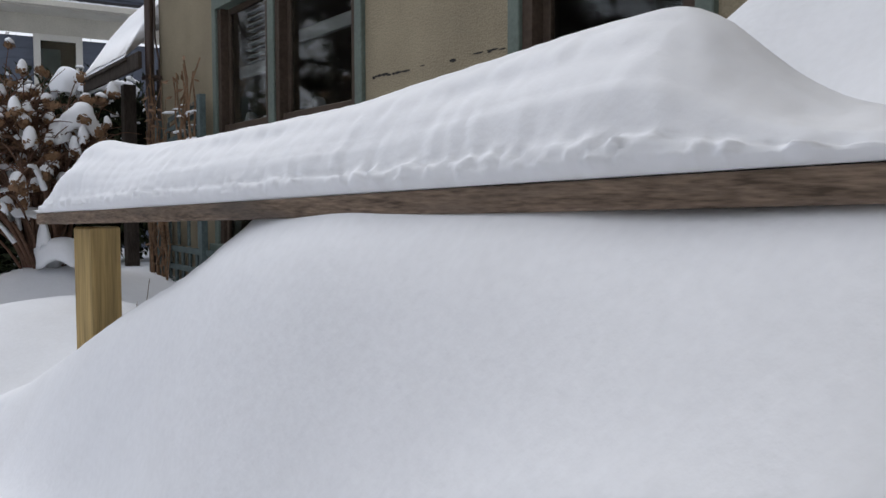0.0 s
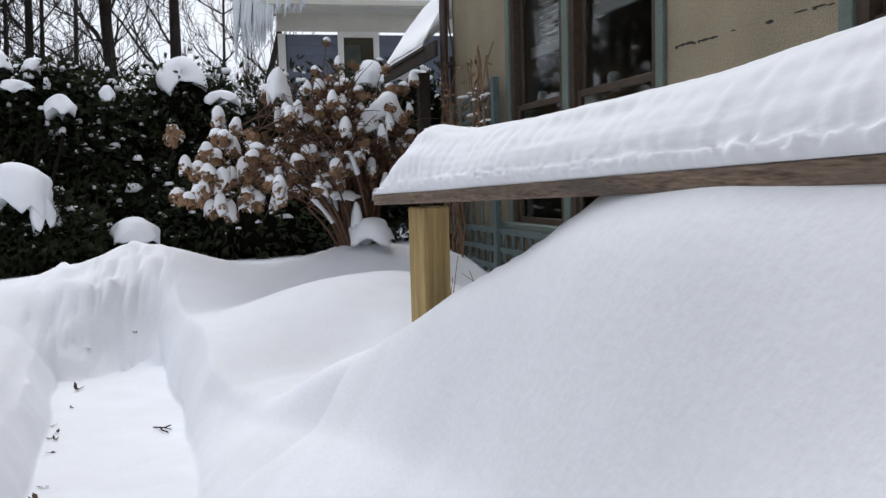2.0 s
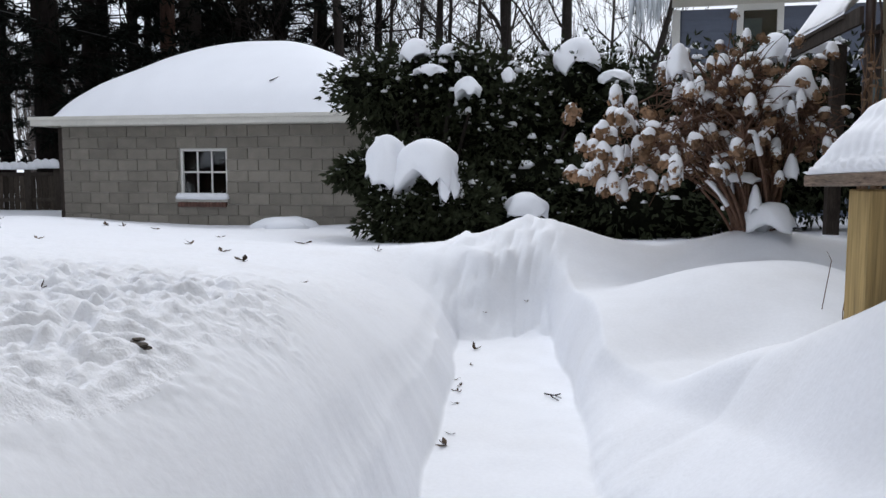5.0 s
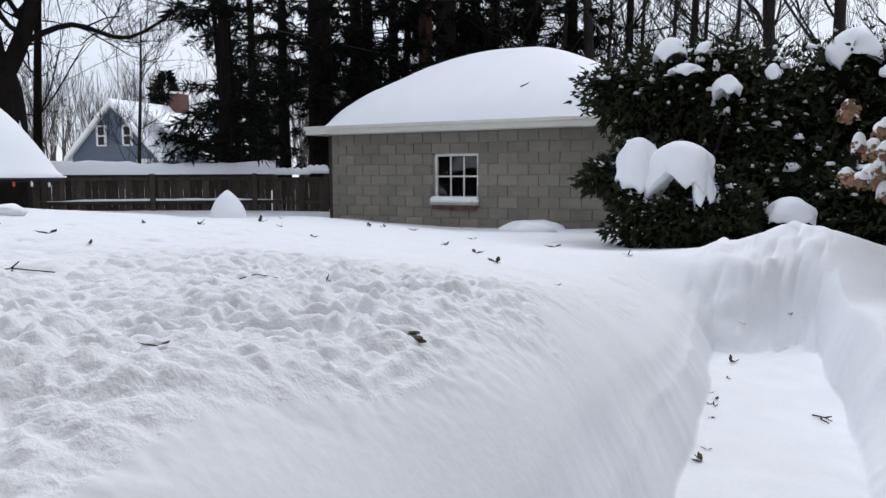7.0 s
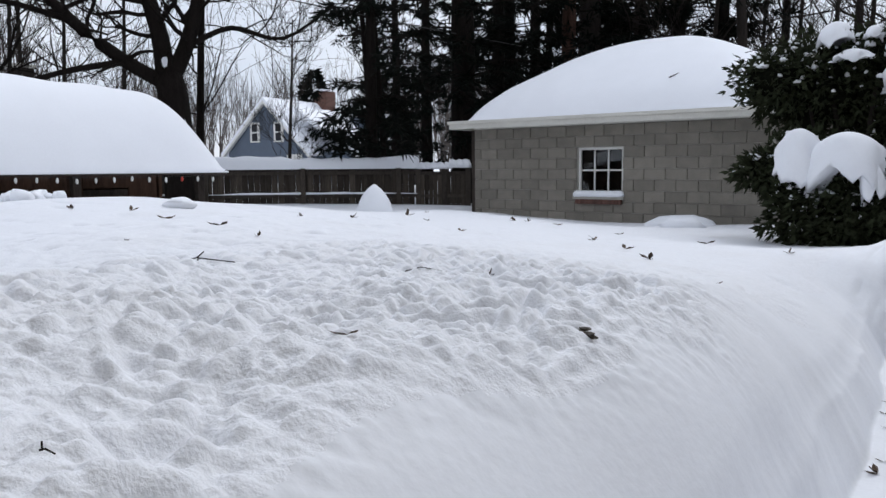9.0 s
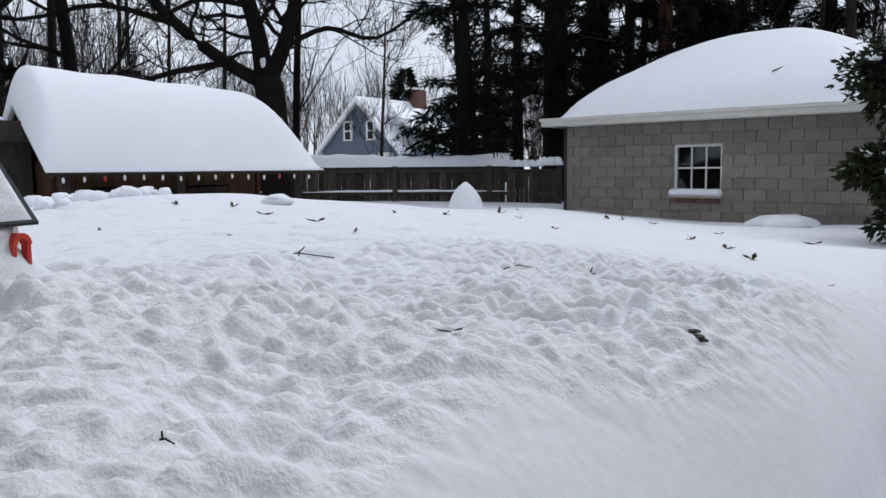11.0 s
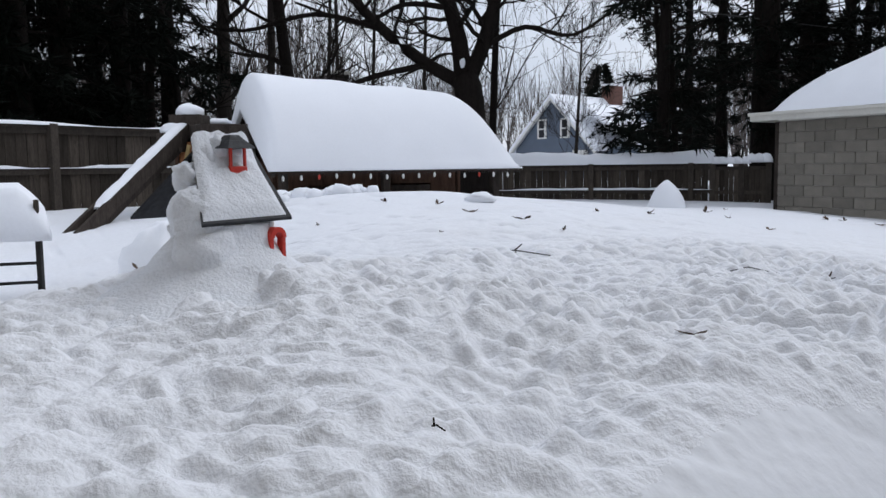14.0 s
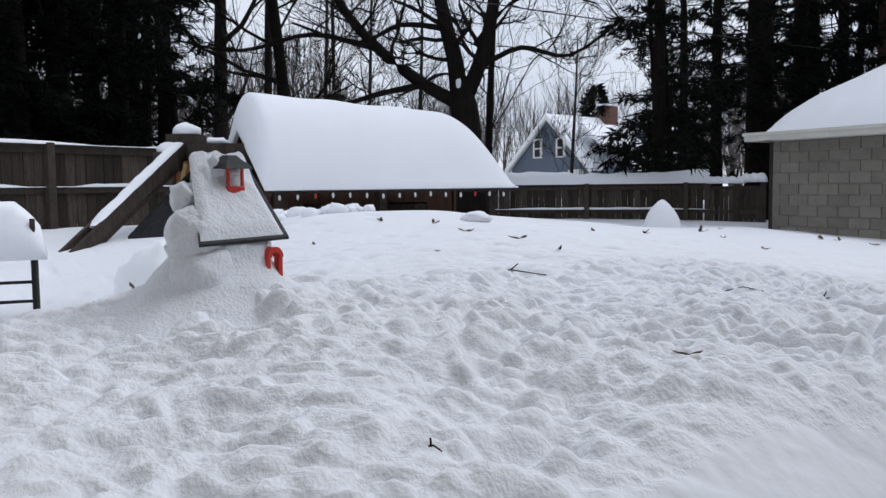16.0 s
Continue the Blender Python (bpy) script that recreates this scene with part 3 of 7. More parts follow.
def rail_snow():
    """The tall rounded ridge of snow on the handrail."""
    side = Vector((-RAIL_U.y, RAIL_U.x, 0)).normalized()
    if side.x > 0:
        side = -side
    n, k = 420, 56
    length = (RAIL_B - RAIL_A).length
    v, f = [], []
    for i in range(n + 1):
        s = 0.015 + (length - 0.03) * i / n
        c = RAIL_A + RAIL_U * s
        top = float(np.interp(s, CREST_S, CREST_Z))
        base = c.z + 0.021
        h = max(0.01, top - base)
        h *= 1 + 0.05 * noise.noise(Vector((s * 2.2, 3, 1)))
        for j in range(k + 1):
            t = (j / k) ** 1.7
            x = 0.068 - 0.35 * t
            z = h * max(0.0, math.sin(math.pi * min(1, t * 1.18))) ** 0.62 if t < 0.848 else 0
            ov = 0.012 * math.sin(math.pi * min(1, t * 6)) if t < 0.17 else 0
            w = noise.noise(Vector((s * 3, t * 3, 2))) * 0.006 + noise.noise(Vector((s * 1.6, t * 11, 4))) * 0.008 * (1 if t < 0.5 else 0.3) + noise.noise(Vector((s * 24, t * 9, 6))) * 0.005 * (1 if t < 0.3 else 0.4)
            # a crumbly ledge above the board and shallow wind-laid steps over it
            lift = z / h
            if t < 0.5:
                edge = 0.13 + 0.05 * noise.noise(Vector((s * 3, 1, 8))) + 0.03 * noise.noise(Vector((s * 14, 1, 8)))
                w += 0.008 * (1 - smooth01((lift - edge) / 0.05))
                w += (1 - smooth01((lift - 0.06) / 0.28)) * (0.017 * abs(noise.noise(Vector((s * 20, z * 30, 2)))) + 0.009 * noise.noise(Vector((s * 55, z * 70, 3))))
                for q0, tilt in ((0.27, 0.10), (0.40, 0.05), (0.52, -0.03)):
                    q1 = q0 + tilt * (s - 0.8) + 0.03 * noise.noise(Vector((s * 4, q0 * 9, 1)))
                    w += 0.0035 * (0.6 + noise.noise(Vector((s * 1.8, q0 * 20, 6)))) * (1 - smooth01((lift - q1) / 0.05))
            x2 = lerp(x, 0.068 - 0.14 * t - 0.02, 0.15)
            p = c + side * (x2 + ov + (w if 0 < j < k else 0))
            v.append(Vector((p.x, p.y, base + z + (w * 0.6 if 0 < j < k else 0) + 0.002)))
    for i in range(n):
        for j in range(k):
            o = i * (k + 1) + j
            f.append((o, o + 1, o + k + 2, o + k + 1))
    f.append(tuple(range(k + 1)))
    f.append(tuple(n * (k + 1) + j for j in range(k, -1, -1)))
    ob = mesh_part("snow_ridge", v, f, snow_soft, None, smooth=True)
    tagged(ob, "tall rounded ridge of white snow lying on the handrail", "snow")


rail_snow()

# ---------------------------------------------------------------- stucco house
HO, HU, HN = Vector((1.18, 1.81, 0)), Vector((-0.0892, 0.996, 0)), Vector((-0.996, -0.0892, 0))
H_ROT = Matrix((HU, HN, (0, 0, 1))).transposed().to_4x4()


def hp(u, n, z):
    return HO + HU * u + HN * n + Vector((0, 0, z))


def hbox(name, u0, u1, n0, n1, z0, z1, mat, parent=None, bevel=0.003, label=""):
    m = H_ROT.copy()
    m.translation = hp((u0 + u1) / 2, (n0 + n1) / 2, (z0 + z1) / 2)
    return box_part(name, (abs(u1 - u0), abs(n1 - n0), abs(z1 - z0)), m, mat, parent, bevel, label)


house = thing("house", hp(0, 0, 0), "tan stucco house with grey-green window trim", "house", kind="structure")
WINS = [(0.0, 2.72), (-2.72, -1.48)]
hbox("wall", 2.72, 4.4, -0.25, 0, 0, 8.0, stucco, house, 0)
hbox("wall", -1.48, 0.0, -0.25, 0, 0, 8.0, stucco, house, 0)
hbox("wall", -8.0, -2.72, -0.25, 0, 0, 8.0, stucco, house, 0)
for a, b in WINS:
    hbox("wall", a, b, -0.25, 0, 0, 0.98, stucco, house, 0)
    hbox("wall", a, b, -0.25, 0, 3.3, 8.0, stucco, house, 0)
hbox("wall", 4.15, 4.4, -6.0, -0.25, 0, 8.0, stucco, house, 0)
hbox("wall", -8.0, 4.15, -6.2, -6.0, 0, 8.0, stucco, house, 0)
hbox("wall", -8.2, -8.0, -6.2, 0, 0, 8.0, stucco, house, 0)
hbox("roof", -8.4, 4.6, -6.4, 0.35, 8.0, 8.15, roof_dark, house, 0)
# wall and eave added out of view to block sky from the near snow
hbox("rear_wing_wall", -6.55, -6.3, 0.0, 6.5, 0, 6.0, stucco, house, 0)
hbox("rear_wing_eave", -6.55, -5.75, 0.0, 6.7, 6.0, 6.15, roof_dark, house, 0)
# room surfaces coloured near black so the interior reads as unlit
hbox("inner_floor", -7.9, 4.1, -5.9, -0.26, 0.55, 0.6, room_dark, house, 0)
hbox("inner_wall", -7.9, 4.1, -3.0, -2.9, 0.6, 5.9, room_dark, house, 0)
crack = Soup()
rng = random.Random(4)
for k in range(26):
    u = -1.42 + 1.36 * k / 26 + rng.uniform(-0.02, 0.02)
    if rng.random() < 0.42 and 6 < k < 24 or k < 4 or k > 21:
        ln = rng.uniform(0.02, 0.11)
        z = 2.235 + rng.uniform(-0.006, 0.006) + 0.004 * k / 26
        h = rng.uniform(0.003, 0.009)
        q = len(crack.v)
        crack.v += [hp(u, 0.0025, z - h), hp(u + ln * 0.5, 0.0025, z - h * 1.5), hp(u + ln, 0.0025, z - h * 0.4), hp(u + ln, 0.0025, z + h * 0.5), hp(u + ln * 0.4, 0.0025, z + h), hp(u, 0.0025, z + h * 0.3)]
        crack.f.append(tuple(range(q, q + 6)))
crack.make("crack", room_dark, house, "broken dark crack line across the stucco")


def sash(win, u0, u1, z0, z1, deep):
    fr = part("sash", bmesh.new(), brown_sash, win, "dark brown sash")
    bm = bmesh.new()
    w = 0.055

    def add(a, b, c, d):
        m = H_ROT.copy()
        m.translation = hp((a + b) / 2, deep, (c + d) / 2)
        box(bm, (b - a, 0.04, d - c), m, 0.004)
    add(u0, u0 + w, z0, z1)
    add(u1 - w, u1, z0, z1)
    add(u0 + w, u1 - w, z0, z0 + w)
    add(u0 + w, u1 - w, z1 - w, z1)
    bm.to_mesh(fr.data)
    bm.free()
    if not fr.data.materials:
        fr.data.materials.append(brown_sash)
    g = hbox("pane", u0 + w, u1 - w, deep - 0.004, deep + 0.004, z0 + w, z1 - w, glass, fr, 0)
    g.visible_shadow = False


def house_window(name, a, b, double):
    win = thing(name, hp((a + b) / 2, 0, 0.98), "double-hung window with grey-green trim and brown sashes", "window", kind="structure")
    for u0, u1 in ((a, a + 0.09), (b - 0.09, b)):
        hbox("casing", u0, u1, -0.1, 0.035, 0.98, 3.3, green_trim, win, 0.006)
    hbox("head_casing", a + 0.09, b - 0.09, -0.1, 0.04, 3.17, 3.3, green_trim, win, 0.006)
    hbox("sill", a - 0.03, b + 0.03, -0.1, 0.08, 0.98, 1.05, green_trim, win, 0.008)
    cols = [(a + 0.09, b - 0.09)]
    if double:
        mid = lerp(a, b, 0.53)
        hbox("mullion", mid - 0.055, mid + 0.055, -0.1, 0.03, 1.05, 3.17, green_trim, win, 0.006)
        cols = [(a + 0.09, mid - 0.055), (mid + 0.055, b - 0.09)]
    for u0, u1 in cols:
        hbox("stop", u0, u0 + 0.075, -0.09, 0.012, 1.05, 3.17, brown_sash, win, 0.003)
        hbox("stop", u1 - 0.075, u1, -0.09, 0.012, 1.05, 3.17, brown_sash, win, 0.003)
        sash(win, u0 + 0.075, u1 - 0.075, 1.05, 2.13, -0.035)
        sash(win, u0 + 0.075, u1 - 0.075, 2.08, 3.17, -0.078)
    return cols


cols = house_window("window_1", *WINS[0], True)
house_window("window_2", *WINS[1], False)
for k, (u0, u1) in enumerate(cols):
    blind = thing("window_blind", hp((u0 + u1) / 2, -0.2, 2.6), "half-drawn white slatted blind behind the window glass", "blind", "blinds in the window")
    z = 3.12
    low = 2.72 if k else 2.86
    if k == 1:
        while z > 2.62:
            hbox("slat", u0 + 0.06, u1 - 0.28, -0.215, -0.165, z - 0.012, z, curtain, blind, 0)
            z -= 0.055
    hbox("bottom_rail", u0 + 0.06, u1 - 0.06, -0.21, -0.17, low - 0.16, low - 0.06, curtain, blind)
for u in (0.98, 2.3):
    s = Soup()
    s.lump(hp(u, -0.17, 2.18), 0.06, rng, (1, 0.6, 1), cut=0.9)
    tagged(s.make("globe", curtain, None, smooth=True), "pale round globe standing behind the window glass", "ornament", "ornaments in the window")

# downspout, annex roof, trellis
spout = thing("downspout", hp(4.42, 0.1, 0), "brown metal downspout on the house corner", "downspout")
sp = Soup()
sp.tube([hp(4.42, 0.1, 0.1), hp(4.42, 0.1, 2.0), hp(4.42, 0.1, 4.2), hp(4.42, 0.1, 6.0)], [0.05] * 4, 10)
sp.make("pipe", pipe_brown, spout, smooth=True)
for z in (1.3, 2.75, 4.0):
    hbox("strap", 4.33, 4.51, 0.0, 0.165, z, z + 0.04, pipe_brown, spout)
cb = Soup()
cb.tube([hp(4.28, 0.03, 1.7), hp(4.3, 0.03, 2.5), hp(4.3, 0.04, 2.95), hp(4.36, 0.06, 3.2), hp(4.34, 0.05, 5.0)], [0.011] * 5, 5)
tagged(cb.make("cable", pipe_brown, None), "thin dark cable running up beside the downspout", "cable")

annex = thing("annex", hp(5.6, 0, 0), "dark low annex with snow on its roof", "annex", kind="structure")
hbox("wall", 4.42, 6.3, -1.6, -1.5, 0.2, 3.0, dark_wood, annex, 0)
hbox("corner_post", 6.05, 6.2, -0.2, -0.05, 0.2, 2.9, dark_wood, annex)
hbox("corner_post", 4.55, 4.7, -0.2, -0.05, 0.2, 2.9, dark_wood, annex)
hbox("fascia", 4.0, 6.45, 0.30, 0.34, 2.80, 2.97, dark_wood, annex)


def annex_roof():
    v, f = [], []
    nu, nn = 14, 14
    for lay in (0, 1):
        for i in range(nu + 1):
            for j in range(nn + 1):
                u, t = lerp(4.42, 6.5, i / nu), j / nn
                n_, z = lerp(0.36, -3.2, t), lerp(2.97, 6.2, t)
                if lay:
                    edge = min(1, t * 6) ** 0.5 * min(1, (nu - i) / 2.5 + 0.15) ** 0.5
                    z += 0.05 + 0.3 * edge + 0.03 * noise.noise(Vector((u * 2, t * 6, 1)))
                    n_ -= 0.02
                v.append(hp(u, n_, z))
    o = (nu + 1) * (nn + 1)

    def quad(lay, i, j):
        a = lay * o + i * (nn + 1) + j
        return (a, a + 1, a + nn + 2, a + nn + 1)
    for i in range(nu):
        for j in range(nn):
            f.append(quad(1, i, j))
            f.append(quad(0, i, j)[::-1])
    for j in range(nn):
        for i in (0, nu):
            a = i * (nn + 1) + j
            f.append((a, a + 1, o + a + 1, o + a))
    for i in range(nu):
        a, b = i * (nn + 1), (i + 1) * (nn + 1)
        f.append((a, b, o + b, o + a))
    tagged(mesh_part("roof_snow", v, f, snow_soft, None, smooth=True), "smooth thick snow on the steep annex roof", "snow")


annex_roof()
hbox("rafter_board", 4.42, 6.5, 0.2, 0.36, 2.93, 2.965, dark_wood, annex)

trellis = thing("trellis", hp(3.3, 0.1, 0.2), "teal painted lattice trellis with dry vines against the house", "trellis")
hbox("post", 2.72, 2.80, 0.10, 0.16, 0.2, 2.42, blue_green, trellis)
hbox("post", 4.02, 4.09, 0.10, 0.16, 0.2, 2.28, blue_green, trellis)
for z in (0.27, 0.44, 0.61, 0.78, 0.96):
    hbox("slat", 1.5, 4.1, 0.105, 0.125, z - 0.028, z + 0.028, blue_green, trellis, 0.002)
for k in range(12):
    u = 1.62 + 0.205 * k
    hbox("slat", u - 0.03, u + 0.03, 0.08, 0.1, 0.15, 0.99, blue_green, trellis, 0.002)
for k, z in enumerate((1.95, 2.08, 2.2, 2.31)):
    bar("slat", hp(2.8, 0.115, z + 0.06), hp(4.06 - 0.1 * k, 0.115, z - 0.05), 0.02, 0.045, blue_green, trellis, bevel=0.002)
for u in (2.98, 3.28, 3.58, 3.86):
    hbox("slat", u - 0.025, u + 0.025, 0.08, 0.1, 1.0, 2.34 - 0.09 * (u - 2.8), blue_green, trellis, 0.002)
tv = Soup()
for k in range(34):
    u, z = (rng.uniform(3.7, 4.35), rng.uniform(0.2, 1.2)) if k < 24 else (rng.uniform(2.8, 3.4), 1.7)
    p = [hp(u, 0.16, z)]
    for s in range(7):
        u += rng.uniform(-0.1, 0.1)
        z += rng.uniform(0.12, 0.36)
        p.append(hp(u, 0.15 + rng.uniform(-0.03, 0.05), z))
    if p[-1].z > 2.9:
        p = p[:5]
    tv.tube(p, [0.013 * (1 - 0.1 * i) for i in range(len(p))], 4)
    for q in p[2:]:
        if rng.random() < 0.7:
            d = Vector((rng.uniform(-1, 1), rng.uniform(-1, 1), rng.uniform(-1, 0.4))).normalized()
            tv.leaf(q, d * 0.09, 0.022, d.orthogonal().normalized())
tagged(tv.make("dry_vine", rust_brown, None), "dry brown vine with curled leaves on the trellis", "vine")
ts = Soup()
for z in (1.95, 2.08, 2.2, 2.31):
    for k in range(5):
        u = rng.uniform(2.85, 3.7)
        ts.lump(hp(u, 0.118, z + 0.085 - 0.087 * (u - 2.8)), rng.uniform(0.02, 0.04), rng, (2.6, 0.7, 0.6), 4, 7, cut=0.1)
tagged(ts.make("snow_patch", snow_soft, None, smooth=True), "small ridges of snow on the trellis slats", "snow", kind="stuff")

# ---------------------------------------------------------------- block garage
GX0, GX1, GY0, GY1 = -12.2, -6.15, 10.6, 16.4
garage = thing("garage", (-9.2, 10.6, 0), "grey concrete-block garage with a snow-laden hip roof", "garage", kind="structure")
WX0, WX1, WZ0, WZ1 = -9.76, -8.80, 0.83, 1.79
for a, b, c, d in ((GX0, WX0, -0.2, 2.3), (WX1, GX1, -0.2, 2.3), (WX0, WX1, -0.2, WZ0), (WX0, WX1, WZ1, 2.3)):
    box_part("mortar_wall", (b - a, 0.18, d - c), pose((a + b) / 2, GY0 + 0.1, (c + d) / 2), mortar, garage, 0)
box_part("side_wall", (0.2, GY1 - GY0 - 0.2, 2.5), pose(GX0 + 0.1, (GY0 + GY1) / 2 + 0.1, 1.05), block_grey, garage, 0)
box_part("side_wall", (0.2, GY1 - GY0 - 0.2, 2.5), pose(GX1 - 0.1, (GY0 + GY1) / 2 + 0.1, 1.05), block_grey, garage, 0)
box_part("back_wall", (GX1 - GX0, 0.2, 2.5), pose((GX0 + GX1) / 2, GY1 + 0.1, 1.05), block_grey, garage, 0)
# garage interior darkened by colour, as if no light reached it
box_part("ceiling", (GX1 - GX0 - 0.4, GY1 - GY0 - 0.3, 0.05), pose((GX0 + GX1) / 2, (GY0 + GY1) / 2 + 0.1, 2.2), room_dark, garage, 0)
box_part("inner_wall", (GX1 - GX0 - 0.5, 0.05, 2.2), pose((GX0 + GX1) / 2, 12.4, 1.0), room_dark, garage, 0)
box_part("soffit", (GX1 - GX0 + 0.76, GY1 - GY0 + 0.76, 0.03), pose((GX0 + GX1) / 2, (GY0 + GY1) / 2 + 0.05, 2.315), cream_paint, garage, 0)
for nm, sx, x, y in (("fascia", GX1 - GX0 + 0.8, (GX0 + GX1) / 2, GY0 - 0.345),):
    box_part(nm, (sx, 0.03, 0.11), pose(x, y, 2.27), cream_paint, garage, 0.004)
    box_part("crown_moulding", (sx + 0.06, 0.05, 0.06), pose(x, y - 0.02, 2.345), cream_paint, garage, 0.006)
    box_part("frieze_board", (GX1 - GX0, 0.025, 0.09), pose(x, GY0 - 0.022, 2.255), cream_paint, garage, 0.004)
for sx in (GX0 - 0.385, GX1 + 0.385):
    box_part("fascia", (0.03, GY1 - GY0 + 0.7, 0.16), pose(sx, (GY0 + GY1) / 2 + 0.05, 2.29), cream_paint, garage, 0.004)
box_part("corner_board", (0.09, 0.05, 2.2), pose(GX0 - 0.05, GY0 + 0.03, 1.1), dark_wood, garage)


def garage_roof():
    cx, cy = (GX0 + GX1) / 2, (GY0 + GY1) / 2 + 0.05
    hx, hy = (GX1 - GX0) / 2 + 0.42, (GY1 - GY0) / 2 + 0.42
    n = 56
    v, f = [], []
    for j in range(n + 1):
        for i in range(n + 1):
            a, b = 2 * i / n - 1, 2 * j / n - 1
            a, b = math.copysign(abs(a) ** 0.8, a), math.copysign(abs(b) ** 0.8, b)
            q = max(abs(a), abs(b))
            e = (abs(a) ** 7 + abs(b) ** 7) ** (1 / 7)
            rise = 1.56 * (1 - min(1, e) ** 1.8)
            roll = 1 - max(0, (min(1, e) - 0.86) / 0.14) ** 2.6
            edge = 1 - 0.014 * noise.noise(Vector((a * 6, b * 6, 3)))
            z = 2.375 + max(0, rise) + 0.16 * roll * (0.75 + 0.25 * min(1, (1 - q) * 6))
            z += 0.035 * noise.noise(Vector((a * 2.2, b * 2.2, 8))) * (1 - q ** 4)
            if q > 0.999:
                z = 2.378
            v.append(Vector((cx + a * hx * edge, cy + b * hy * edge, z)))
    for j in range(n):
        for i in range(n):
            o = j * (n + 1) + i
            f.append((o, o + 1, o + n + 2, o + n + 1))
    f.append((0, n * (n + 1), n * (n + 1) + n, n))
    tagged(mesh_part("roof_snow", v, f, snow_soft, None, smooth=True), "thick smooth snow covering the garage hip roof", "snow")


garage_roof()
gw = thing("window_3", (-9.28, 10.6, WZ0), "white six-pane window with snow on its brick sill", "window", kind="structure")
gwf = part("window_frame", bmesh.new(), white_paint, gw)
bm = bmesh.new()
wy = GY0 + 0.09
for a, b, c, d in ((WX0, WX0 + 0.05, WZ0 + 0.07, WZ1), (WX1 - 0.05, WX1, WZ0 + 0.07, WZ1), (WX0 + 0.05, WX1 - 0.05, WZ1 - 0.05, WZ1), (WX0 + 0.05, WX1 - 0.05, WZ0 + 0.07, WZ0 + 0.12)):
    box(bm, (b - a, 0.06, d - c), pose((a + b) / 2, wy, (c + d) / 2), 0.004)
for k in (1, 2):
    x = lerp(WX0 + 0.05, WX1 - 0.05, k / 3)
    box(bm, (0.026, 0.035, WZ1 - WZ0 - 0.18), pose(x, wy, (WZ0 + WZ1) / 2 + 0.035), 0.003)
box(bm, (WX1 - WX0 - 0.1, 0.032, 0.03), pose((WX0 + WX1) / 2, wy, 1.36), 0.003)
bm.to_mesh(gwf.data)
bm.free()
gwf.data.materials.append(white_paint)
for k in range(3):
    for r in range(2):
        x = lerp(WX0 + 0.05, WX1 - 0.05, (k + 0.5) / 3)
        z = (1.155 if r == 0 else 1.56)
        g = box_part("pane", (0.27, 0.006, 0.38), pose(x, wy + 0.01, z), glass, gw, 0)
        g.visible_shadow = False
sill = box_part("window_sill", (WX1 - WX0 + 0.1, 0.2, 0.05), pose((WX0 + WX1) / 2, GY0 + 0.03, WZ0 + 0.015), mortar, gw, 0)
sb = Soup()
for k in range(15):
    x = lerp(WX0 - 0.0, WX1 + 0.0, (k + 0.5) / 15)
    sb.lump((x, GY0 - 0.03, WZ0 + 0.075), 0.09, rng, (1.0, 1.0, 0.9), 5, 8, 0.12, cut=0.5)
tagged(sb.make("sill_snow", snow_soft, None, smooth=True), "strip of snow on the garage window sill", "snow")
tw = Soup()
tw.tube([Vector((-8.0, 10.75, 2.98)), Vector((-7.7, 11.2, 3.2)), Vector((-7.2, 11.8, 3.4)), Vector((-6.9, 12.2, 3.52))], [0.012, 0.01, 0.009, 0.008], 4)
